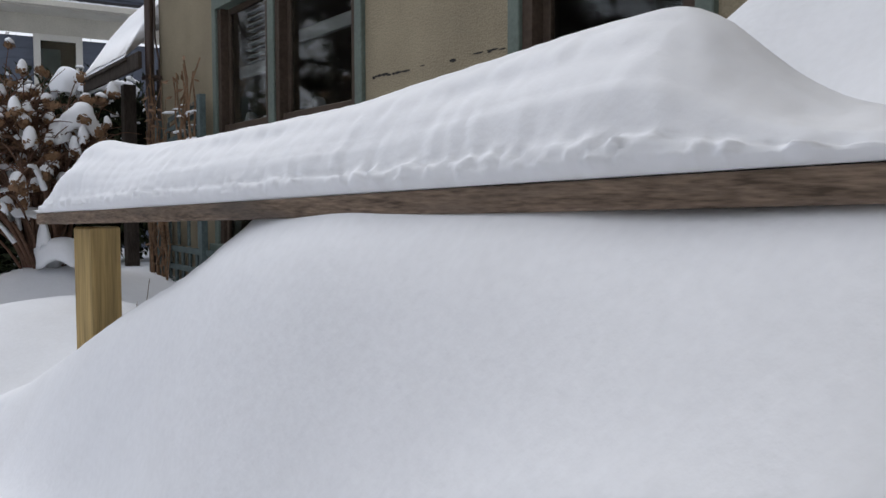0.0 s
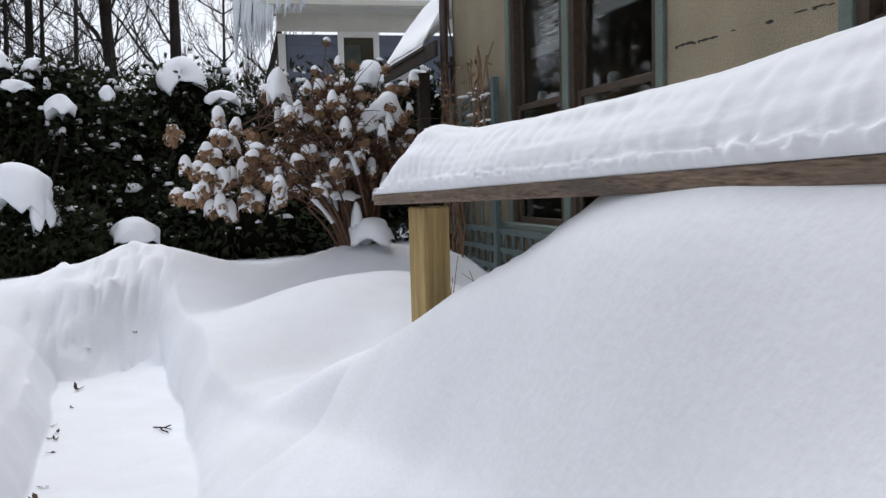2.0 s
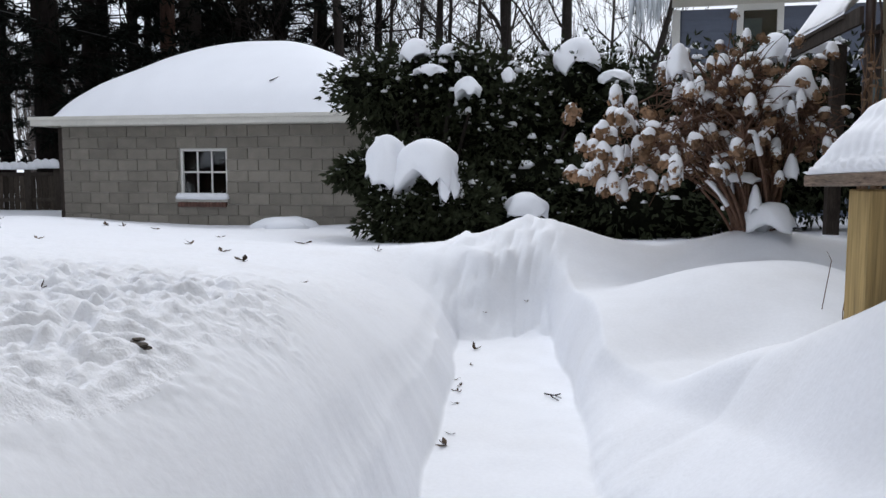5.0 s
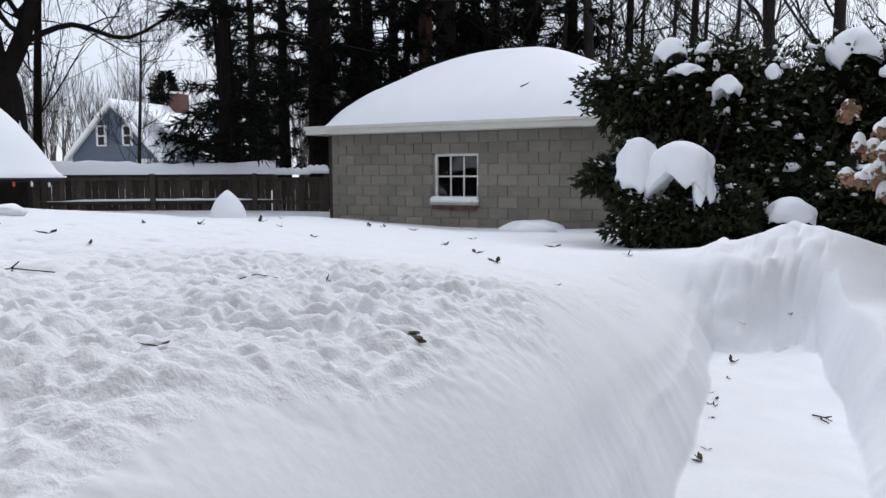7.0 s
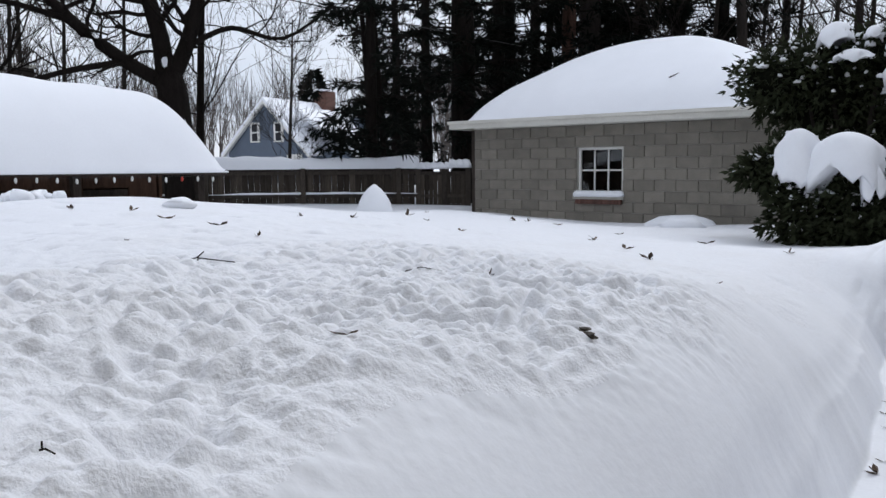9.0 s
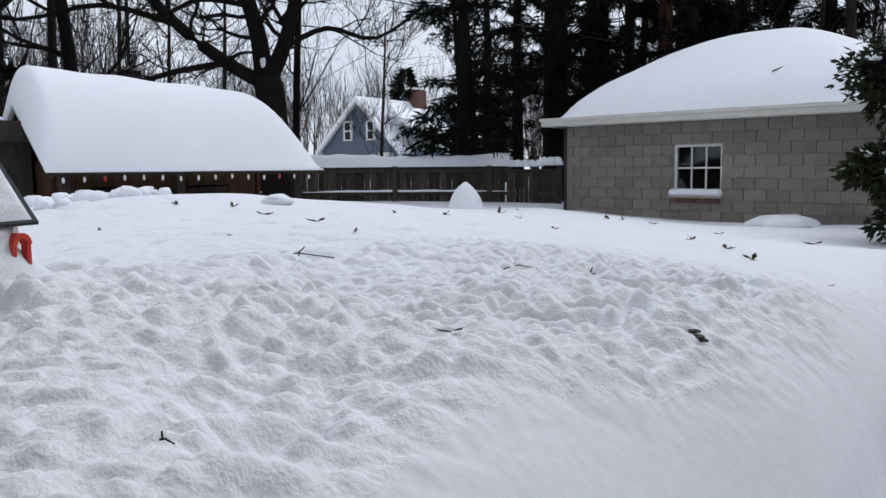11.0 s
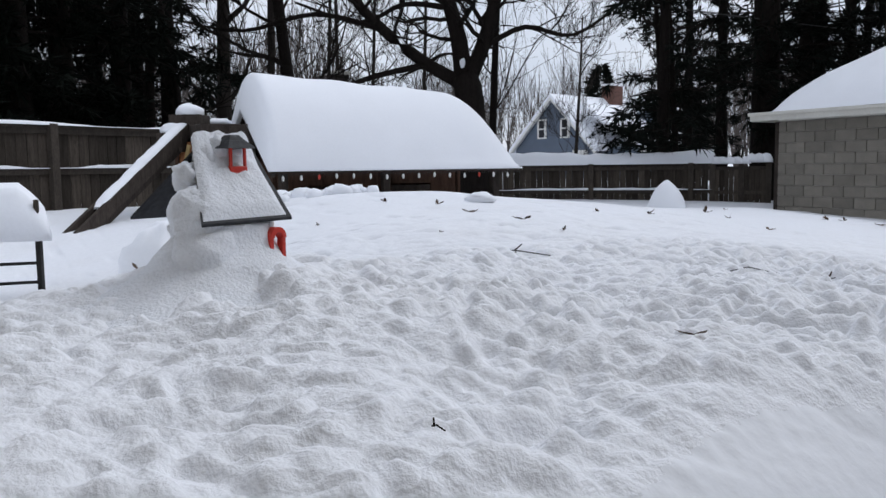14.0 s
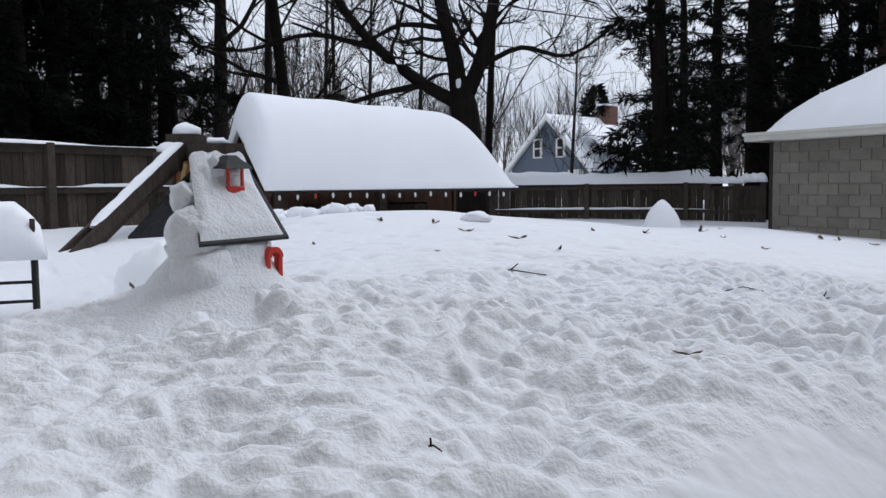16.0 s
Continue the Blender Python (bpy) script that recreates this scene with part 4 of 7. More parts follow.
# ---------------------------------------------------------------- fences
def fence_run(name, a, b, top, label, board, rail_heights, post_step, snow_h, post_at=None, boards_front=True, pieces=True):
    """A board fence from a to b (plan points) seen on its rail side, with snow along its top."""
    a, b = Vector((*a, 0)), Vector((*b, 0))
    u = (b - a).normalized()
    n = Vector((-u.y, u.x, 0))
    if n.dot(Vector((-1.5, -3, 0)) - a) < 0:
        n = -n
    length = (b - a).length
    fen = thing(name, (a + b) / 2, label, "fence")
    rot = Matrix((u, n, (0, 0, 1))).transposed().to_4x4()

    def at(s, q, z):
        m = rot.copy()
        m.translation = a + u * s + n * q + Vector((0, 0, z))
        return m
    count = int(length / board)
    bm = bmesh.new()
    box(bm, (board - 0.002, 0.022, top + 0.1), Matrix.Identity(4), 0.009)
    me = finish(bm, "board", fence_wood)
    r = random.Random(len(name))
    for k in range(count):
        m = at((k + 0.5) * board, r.uniform(-0.005, 0.005), (top - 0.1) / 2 - r.uniform(0, 0.02)) @ pose(0, 0, 0, 0, r.uniform(-0.5, 0.5), 0)
        piece("board", me, m, fen)
    for z in rail_heights:
        box_part("rail", (length, 0.045, 0.09), at(length / 2, 0.038, z), fence_frame, fen, 0.004)
    box_part("cap_board", (length, 0.11, 0.035), at(length / 2, 0.02, top - 0.02), fence_frame, fen, 0.004)
    for s in (post_at if post_at else np.arange(0.05, length, post_step)):
        box_part("post", (0.12, 0.12, top + 0.12), at(float(s), 0.09, (top - 0.08) / 2), fence_frame, fen, 0.006)
    # snow along the top and on the lower rail
    k, seg = int(length / 0.12), 7
    v, f = [], []
    for i in range(k + 1):
        s = length * i / k
        h = snow_h * (1 + 0.22 * noise.noise(Vector((s * 0.9, 4, top))) + 0.15 * noise.noise(Vector((s * 4, 9, top))))
        if snow_h < 0.15:
            h *= max(0.12, min(1, 0.7 + 1.2 * noise.noise(Vector((s * 0.7, 1.5, 2)))))
        for j in range(seg + 1):
            ang = math.pi * j / seg
            q = 0.02 + 0.11 * math.cos(ang) * (1 + 0.12 * noise.noise(Vector((s * 3, j, 1))))
            p = a + u * s + n * q
            v.append(Vector((p.x, p.y, top - 0.002 + h * math.sin(ang) ** 0.6)))
    for i in range(k):
        for j in range(seg):
            o = i * (seg + 1) + j
            f.append((o, o + 1, o + seg + 2, o + seg + 1))
    f.append(tuple(range(seg + 1)))
    f.append(tuple(k * (seg + 1) + j for j in range(seg, -1, -1)))
    tagged(mesh_part("fence_snow", v, f, snow_soft, None, smooth=True), "uneven snow lying along the top of the fence", "snow")
    p, q = a + n * 0.05 + Vector((0, 0, rail_heights[0] + 0.044)), b + n * 0.05 + Vector((0, 0, rail_heights[0] + 0.044))
    sweep_snow("rail_snow", p, q, 0.035, 0.05, "thin line of snow on the lower fence rail", top, 0.8)
    return fen


fence_run("board_fence", (-22.4, 6.6), (-15.58, 12.66), 1.42, "weathered grey board fence with thick snow on top", 0.15, (0.74, 1.32), 2.44,
          0.30, post_at=(0.1, 1.2, 3.75, 6.2, 8.6))
fence_run("side_fence", (-13.1, -5.4), (-16.6, 1.6), 2.08, "tall weathered board fence, patches of snow on top", 0.16, (1.42, 2.0), 2.6, 0.09,
          post_at=(0.6, 3.86, 6.5))
gate = thing("gate", (-15.1, 13.0, 0), "narrow grey wooden picket gate beside the garage", "gate")
g0, g1 = Vector((-15.6, 12.62, 0)), Vector((-14.55, 13.4, 0))
gu = (g1 - g0).normalized()
for s in (0.02, 0.68, 1.28):
    p = g0 + gu * s
    box_part("gate_post", (0.13, 0.13, 1.5), pose(p.x, p.y, 0.75 if s != 0.68 else 0.8, 0, 0, 36), fence_frame, gate)
for k in range(5):
    p = g0 + gu * (0.12 + 0.11 * k)
    box_part("picket", (0.105, 0.022, 1.25), pose(p.x, p.y, 0.7, 0, 0, 36), fence_wood, gate)
for k in range(4):
    p = g0 + gu * (0.78 + 0.125 * k)
    box_part("picket", (0.12, 0.022, 1.25), pose(p.x, p.y, 0.7, 0, 0, 36), fence_wood, gate)
for z in (0.72, 1.3):
    bar("rail", (*(g0 + gu * 0.05).xy, z), (*(g0 + gu * 1.25).xy, z), 0.04, 0.08, fence_frame, gate)
gs = Soup()
for k in range(8):
    p = g0 + gu * (0.1 + 0.16 * k)
    gs.lump((p.x, p.y, 1.42 + (0.03 if k > 4 else 0)), 0.17, rng, (1.0, 0.75, 0.95 + (0.25 if k > 4 else 0)), 5, 9, 0.15, cut=0.1)
tagged(gs.make("gate_snow", snow_soft, None, smooth=True), "rounded snow lying on top of the gate", "snow")

# ---------------------------------------------------------------- low shed
SA, SB = Vector((-11.45, 0.16, 0)), Vector((-11.3, 3.76, 0))
SU = (SB - SA).normalized()
SN = Vector((SU.y, -SU.x, 0))
S_ROT = Matrix((SU, -SN, (0, 0, 1))).transposed().to_4x4()
SL = (SB - SA).length
shed = thing("shed", (SA + SB) / 2, "low dark brown shed under a deep snow-covered roof", "shed", kind="structure")


def spt(s, q, z):
    return SA + SU * s - SN * q + Vector((0, 0, z))


def sbox(name, s0, s1, q0, q1, z0, z1, mat, parent, bevel=0.004, label=""):
    m = S_ROT.copy()
    m.translation = spt((s0 + s1) / 2, (q0 + q1) / 2, (z0 + z1) / 2)
    return box_part(name, (s1 - s0, q1 - q0, z1 - z0), m, mat, parent, bevel, label)


sbox("back_wall", 0.2, SL - 0.2, 2.35, 2.4, 0, 1.5, shed_wood, shed)
sbox("side_wall", 0.15, 0.2, 0.45, 2.4, 0, 1.5, shed_wood, shed)
sbox("side_wall", SL - 0.75, SL - 0.7, 0.45, 2.4, 0, 1.5, shed_wood, shed)
bm = bmesh.new()
box(bm, (0.2, 0.02, 1.4), Matrix.Identity(4), 0.003)
shed_me = finish(bm, "plank", shed_wood)
for k in range(13):
    if k in (2, 3, 4, 8, 9, 10):
        sbox("door_plank", 0.2 + 0.2 * k, 0.395 + 0.2 * k, 0.46, 0.48, 0.2, 1.06, dark_wood, shed)
        sbox("door_plank", 0.2 + 0.2 * k, 0.395 + 0.2 * k, 0.42, 0.44, 1.1, 1.18, dark_wood, shed)
        sbox("lintel", 0.2 + 0.2 * k, 0.4 + 0.2 * k, 0.40, 0.44, 1.2, 1.4, shed_wood, shed)
    else:
        m = S_ROT.copy()
        m.translation = spt(0.3 + 0.2 * k, 0.42, 0.7)
        piece("plank", shed_me, m, shed)
for s in (0.15, 1.55, SL - 0.35):
    sbox("post", s, s + 0.1, 0.12, 0.22, 0.1, 1.36, dark_wood, shed)
sbox("eave_board", -0.02, SL + 0.02, -0.01, 0.02, 1.36, 1.42, dark_wood, shed)
for e in (0.0,):
    bar("rake_board", spt(e + 0.03, 0.0, 1.36), spt(e + 0.03, 1.15, 2.22), 0.05, 0.12, dark_wood, shed)
    bar("rake_board", spt(e + 0.03, 2.3, 1.36), spt(e + 0.03, 1.15, 2.22), 0.05, 0.12, dark_wood, shed)
# added dark boxes, only filling the dark area left of the gable
sbox("lean_to", -0.55, 0.1, 1.0, 1.9, 0.4, 1.75, dark_wood, shed)
sbox("lean_to_roof", -0.65, 0.12, 0.8, 2.0, 1.75, 2.0, dark_wood, shed)
gab = Soup()
for s in (0.17, SL - 0.73):
    q = len(gab.v)
    gab.v += [spt(s, 0.45, 1.45), spt(s, 2.3, 1.4), spt(s, 1.15, 2.2), spt(s + 0.03, 0.45, 1.45), spt(s + 0.03, 2.3, 1.4), spt(s + 0.03, 1.15, 2.2)]
    gab.f += [(q, q + 1, q + 2), (q + 5, q + 4, q + 3), (q, q + 2, q + 5, q + 3), (q + 1, q + 4, q + 5, q + 2)]
gab.make("gable", shed_wood, shed)


def shed_snow():
    n, k = 60, 40
    v, f = [], []
    for i in range(n + 1):
        s = lerp(-0.05, SL + 0.03, i / n)
        e0, e1 = smooth01((s + 0.05) / 0.16) ** 0.5, min(1.0, (SL + 0.03 - s) / 0.8)
        right = math.sqrt(max(0.0, 1 - (1 - e1) ** 2))
        for j in range(k + 1):
            q = lerp(-0.05, 2.35, j / k)
            t = min(1.0, abs(q - 1.15) / 1.2)
            roof = 1.40 + 0.84 * (1 - t)
            ridge = 1.40 + 1.14 * (1 - t ** 2.3) ** 0.9 + 0.10 * (1 - t) - 0.2 * s / SL
            edge = (1 - max(0, (t - 0.9) / 0.1) ** 2)
            h = max(0.0, ridge - roof) * edge + 0.06 * edge
            z = roof + h * e0
            z = lerp(1.40 + 0.30 * (1 - t), z, right) if e1 < 1 else z
            z += 0.02 * noise.noise(Vector((s * 2, q * 2, 5))) * edge * min(1, right + 0.2)
            v.append(spt(s, q, z))
    for i in range(n):
        for j in range(k):
            o = i * (k + 1) + j
            f.append((o, o + k + 1, o + k + 2, o + 1))
    m = len(v)
    for i in range(n + 1):
        for j in range(k + 1):
            q = lerp(-0.05, 2.35, j / k)
            t = min(1.0, abs(q - 1.15) / 1.2)
            v.append(spt(lerp(-0.05, SL + 0.03, i / n), q, 1.385 + 0.80 * (1 - t) * (1 if i < n * 0.8 else max(0.3, 1 - (i / n - 0.8) * 4))))
    for i in range(n):
        for j in range(k):
            o = m + i * (k + 1) + j
            f.append((o, o + 1, o + k + 2, o + k + 1))
    for j in range(k):
        f.append((j, j + 1, m + j + 1, m + j))
        o = n * (k + 1) + j
        f.append((o, m + o, m + o + 1, o + 1))
    for i in range(n):
        o, p = i * (k + 1), (i + 1) * (k + 1)
        f.append((o, m + o, m + p, p))
    tagged(mesh_part("roof_snow", v, f, snow_soft, None, smooth=True), "very thick rounded snow on the shed roof", "snow")


shed_snow()
lights = thing("string_lights", spt(SL / 2, -0.03, 1.3), "string of small bulbs hanging under the shed eave", "string lights")
wire = Soup()
pts = [spt(SL * k / 40, -0.03, 1.355 - 0.02 * abs(math.sin(k * 0.9))) for k in range(41)]
wire.tube(pts, [0.004] * 41, 4)
wire.make("wire", wire_black, lights)
for k in range(15):
    s = Soup()
    p = spt(SL * (k + 0.6) / 15.5, -0.03, 1.31 + rng.uniform(-0.015, 0.01))
    s.lump(p, 0.022, rng, (0.8, 0.8, 1.6), 5, 7, 0.1)
    s.make("bulb", bulb_red if k in (2, 12) else bulb_white, lights, smooth=True)


# ---------------------------------------------------------------- neighbour's blue house behind the hedge
nb = thing("neighbour_house", (2.5, 13, 0), "slate blue clapboard house with white window trim and icicles", "house", kind="structure")
box_part("wall", (7.0, 0.2, 3.8), pose(2.55, 13.12, 2.4), blue_siding, nb, 0)
box_part("side_wall", (0.2, 6.0, 3.8), pose(-0.85, 16.2, 2.4), blue_siding, nb, 0)
box_part("corner_board", (0.14, 0.06, 3.8), pose(-0.97, 12.98, 2.4), white_paint, nb)
box_part("frieze", (7.2, 0.05, 0.34), pose(2.55, 12.985, 4.52), cream_paint, nb)
box_part("soffit", (7.9, 0.75, 0.04), pose(2.4, 12.72, 4.70), cream_paint, nb, 0)
box_part("gutter", (7.9, 0.12, 0.1), pose(2.4, 12.32, 4.75), cream_paint, nb, 0.01)
pent = Soup()
pent.v += [Vector(p) for p in ((-1.55, 12.36, 4.8), (6.4, 12.36, 4.8), (6.4, 13.5, 5.15), (-1.55, 13.5, 5.15), (-1.55, 12.36, 4.73), (6.4, 12.36, 4.73), (6.4, 13.5, 4.73), (-1.55, 13.5, 4.73))]
pent.f += [(0, 1, 2, 3), (4, 7, 6, 5), (0, 4, 5, 1), (1, 5, 6, 2), (2, 6, 7, 3), (3, 7, 4, 0)]
pent.make("pent_roof", roof_dark, nb)
box_part("upper_wall", (6.4, 0.2, 2.6), pose(2.75, 13.6, 6.4), blue_siding, nb, 0)
box_part("upper_sill", (1.0, 0.1, 0.09), pose(1.55, 13.44, 5.38), white_paint, nb)
bm = bmesh.new()
box(bm, (6.9, 0.022, 0.2), pose(0, 0, 0, -4, 0, 0), 0)
clap = finish(bm, "clapboard", blue_siding)
for k in range(17):
    piece("clapboard", clap, pose(2.58, 13.005, 1.15 + 0.19 * k), nb)
for k in range(8):
    piece("clapboard", clap, pose(3.05, 13.485, 5.3 + 0.19 * k), nb)
nw = thing("window_4", (0.46, 13, 2.6), "white-framed sash window in blue clapboard wall", "window", kind="structure")
for a, b, c, d in ((0.08, 0.19, 2.5, 4.35), (0.76, 0.87, 2.5, 4.35), (0.19, 0.76, 4.24, 4.35), (0.19, 0.76, 2.5, 2.6), (0.19, 0.76, 3.42, 3.48)):
    box_part("window_frame", (b - a, 0.06, d - c), pose((a + b) / 2, 12.965, (c + d) / 2), white_paint, nw)
box_part("pane", (0.57, 0.008, 0.76), pose(0.475, 12.968, 3.86), glass, nw, 0)
box_part("pane", (0.57, 0.008, 0.82), pose(0.475, 12.968, 3.01), glass, nw, 0)
# dark sheet right behind the panes in place of an unlit room
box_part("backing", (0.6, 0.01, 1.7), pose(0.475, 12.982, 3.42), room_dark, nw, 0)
box_part("drape", (0.3, 0.006, 1.4), pose(0.36, 12.974, 3.4), blue_green, nw, 0)
rng = random.Random(11)
icy = Soup()
for k in range(60):
    t = rng.random()
    x = lerp(-1.75, -0.5, t ** 1.4)
    ln = rng.uniform(0.25, 0.75) * (1 - 0.55 * t) + (0.5 if x < -1.1 else 0)
    y = 12.3 + rng.uniform(-0.05, 0.08)
    p = [Vector((x, y, 4.86)), Vector((x - 0.04, y, 4.86 - ln * 0.5)), Vector((x - 0.10 * rng.random(), y, 4.86 - ln))]
    icy.tube(p, [rng.uniform(0.035, 0.07), 0.035, 0.004], 5)
tagged(icy.make("icicle", ice, None, smooth=True), "cluster of long icicles hanging from the corner eave", "icicles", kind="stuff")
es = Soup()
for k in range(40):
    es.lump((lerp(-1.6, 0.2, (k / 40) ** 1.2) + rng.uniform(-0.1, 0.1), 12.42 + rng.uniform(0, 0.2), 4.86), rng.uniform(0.12, 0.22) * (1.2 - k / 50), rng, (1.2, 0.8, 0.6), 5, 8, 0.2, cut=0.2)
for k in range(26):
    es.lump((lerp(0.2, 6.0, k / 26), 12.4, 4.82), 0.14, rng, (1.4, 0.5, 0.25), 4, 7, 0.3, cut=0.2)
tagged(es.make("eave_snow", snow_soft, None, smooth=True), "snow piled on the corner of the neighbour's eave", "snow")

# ---------------------------------------------------------------- far grey-blue house
def far_house():
    A, B = Vector((-46.7, 29.3, 0)), Vector((-40.8, 30.8, 0))
    u = (B - A).normalized()
    D = 9.0
    hz = thing("far_house", (A + B) / 2, "grey-blue gabled house with a snowy roof and red chimney", "house", kind="structure")
    w = (B - A).length
    top, eave = 5.55, 2.5
    mid = (A + B) / 2

    def P(p, z):
        return Vector((p.x, p.y, z))
    back = Vector((-0.242, 0.97, 0)).normalized()
    v = [P(A, 0), P(B, 0), P(B, eave), P(mid, top), P(A, eave)]
    v += [q + back * D for q in v]
    f = [(0, 1, 2, 3, 4), (9, 8, 7, 6, 5), (1, 6, 7, 2), (0, 4, 9, 5)]
    mesh_part("wall", v, f, far_blue, hz)
    n = Vector((back.y, -back.x, 0))
    o = -back * 0.35

    def slab(p, q, thick, mat, name, length, rise=0.0):
        vv = [p + o, q + o, q + o + back * length, p + o + back * length]
        vv += [x + Vector((0, 0, thick)) for x in vv]
        return mesh_part(name, vv, [(3, 2, 1, 0), (4, 5, 6, 7), (0, 1, 5, 4), (1, 2, 6, 5), (2, 3, 7, 6), (3, 0, 4, 7)], mat, hz)
    drop = (mid - A).normalized()
    for s, base in ((-1, A), (1, B)):
        low = P(base + u * 0.35 * s, eave - 0.42)
        slab(low, P(mid, top), 0.16, white_paint, "rake_trim", 0.25)
        slab(low + Vector((0, 0, 0.17)), P(mid, top + 0.17), 0.22, snow_soft, "roof_snow", D + 0.5)
    for s in (0.36, 0.66):
        c = A + u * (w * s) - back * 0.06
        ang = math.degrees(math.atan2(u.y, u.x))
        win = box_part("window", (0.72, 0.08, 1.25), pose(c.x, c.y, 3.75, 0, 0, ang), white_paint, hz, 0)
        for z in (3.45, 4.03):
            c2 = c - back * 0.05
            box_part("pane", (0.4, 0.03, 0.48), pose(c2.x, c2.y, z, 0, 0, ang), roof_dark, win, 0)
    c = A + u * (w * 0.85) - back * 0.06
    box_part("window", (1.1, 0.08, 0.9), pose(c.x, c.y, 1.9, 0, 0, ang), white_paint, hz, 0)
    # lower wing to the side with its own roof and dormer
    E1 = B + back * 1.2
    side = Vector((u.x, u.y, 0))
    F1 = E1 + back * 8.5
    v = [P(E1, 0), P(E1 + side * 2.2, 0), P(F1 + side * 2.2, 0), P(F1, 0), P(E1, eave), P(E1 + side * 2.2, eave), P(F1 + side * 2.2, eave), P(F1, eave)]
    mesh_part("wing_wall", v, [(0, 1, 5, 4), (1, 2, 6, 5), (2, 3, 7, 6), (4, 5, 6, 7)], far_blue, hz)
    v = [P(E1 - back * 0.4 + side * 2.6, eave - 0.1), P(F1 + back * 0.4 + side * 2.6, eave - 0.1), P(F1 + back * 0.4 - side * 1.6, top - 0.5), P(E1 - back * 0.4 - side * 1.6, top - 0.5)]
    v += [x + Vector((0, 0, 0.3)) for x in v]
    mesh_part("roof_snow", v, [(3, 2, 1, 0), (4, 5, 6, 7), (0, 1, 5, 4), (1, 2, 6, 5), (2, 3, 7, 6), (3, 0, 4, 7)], snow_soft, hz)
    for s in (1.3, 4.2):
        c = E1 + side * 2.26 + back * s
        an2 = math.degrees(math.atan2(back.y, back.x))
        wn_ = box_part("window", (1.5, 0.08, 0.8), pose(c.x, c.y, 1.85, 0, 0, an2), white_paint, hz, 0)
        for d in (-0.35, 0.35):
            c2 = c + side * 0.05 + back * d
            box_part("pane", (0.55, 0.03, 0.6), pose(c2.x, c2.y, 1.85, 0, 0, an2), roof_dark, wn_, 0)
    c = E1 + back * 5.6 + side * 0.3
    box_part("dormer", (2.2, 1.6, 1.3), pose(c.x, c.y, 4.2, 0, 0, an2), far_blue, hz, 0)
    box_part("dormer_snow", (2.6, 2.0, 0.3), pose(c.x, c.y, 5.0, 0, 0, an2), snow_soft, hz, 0.08)
    c2 = c + side * 0.83 + back * 0.2
    box_part("window", (0.7, 0.08, 0.9), pose(c2.x, c2.y, 4.2, 0, 0, an2), white_paint, hz, 0)
    c = mid + back * 6.2 + side * 0.3
    ch = box_part("chimney", (1.2, 0.9, 1.7), pose(c.x, c.y, 5.9, 0, 0, an2), brick_red, hz, 0.02)
    box_part("chimney_cap", (1.35, 1.05, 0.15), pose(c.x, c.y, 6.8, 0, 0, an2), snow_soft, ch, 0.04)


far_house()

# ---------------------------------------------------------------- trees
def grow(soup, p, d, length, r, depth, rng, spread=0.6, up=0.15, sides=6, wander=0.18, kids=(2, 3), min_r=0.006):
    """A limb that bends, tapers and forks."""
    n = 4
    pts, rad = [p.copy()], [r]
    q, dd = p.copy(), d.copy()
    end_r = r * 0.62
    for i in range(n):
        dd = (dd + Vector((rng.uniform(-wander, wander), rng.uniform(-wander, wander), rng.uniform(-wander, wander) + up * 0.3))).normalized()
        q = q + dd * (length / n)
        pts.append(q.copy())
        rad.append(lerp(r, end_r, (i + 1) / n))
    soup.tube(pts, rad, max(3, sides))
    if depth == 0:
        return
    for k in range(rng.randint(*kids)):
        t = rng.uniform(0.35, 1.0) if k else 1.0
        idx = min(n, max(1, int(t * n)))
        base = pts[idx]
        side = Vector((rng.uniform(-1, 1), rng.uniform(-1, 1), rng.uniform(-0.5, 1))).normalized()
        nd = (dd + side * spread * (0.6 if k == 0 else 1.1) + Vector((0, 0, up))).normalized()
        rr = max(min_r, rad[idx] * rng.uniform(0.5, 0.78))
        grow(soup, base, nd, length * rng.uniform(0.62, 0.88), rr, depth - 1, rng, spread, up, max(3, sides - 1), wander * 1.1, kids, min_r)


def limb(soup, pts, r0, r1, sides=8):
    pts = [Vector(p) for p in pts]
    fine = []
    for i in range(len(pts) - 1):
        for k in range(4):
            t = k / 4
            a, b = pts[max(0, i - 1)], pts[min(len(pts) - 1, i + 2)]
            m0, m1 = (pts[i + 1] - a) * 0.5, (b - pts[i]) * 0.5
            h = pts[i] * (2 * t ** 3 - 3 * t ** 2 + 1) + m0 * (t ** 3 - 2 * t ** 2 + t) + pts[i + 1] * (-2 * t ** 3 + 3 * t ** 2) + m1 * (t ** 3 - t ** 2)
            fine.append(h)
    fine.append(pts[-1])
    n = len(fine)
    soup.tube(fine, [lerp(r0, r1, i / (n - 1)) for i in range(n)], sides)
    return fine


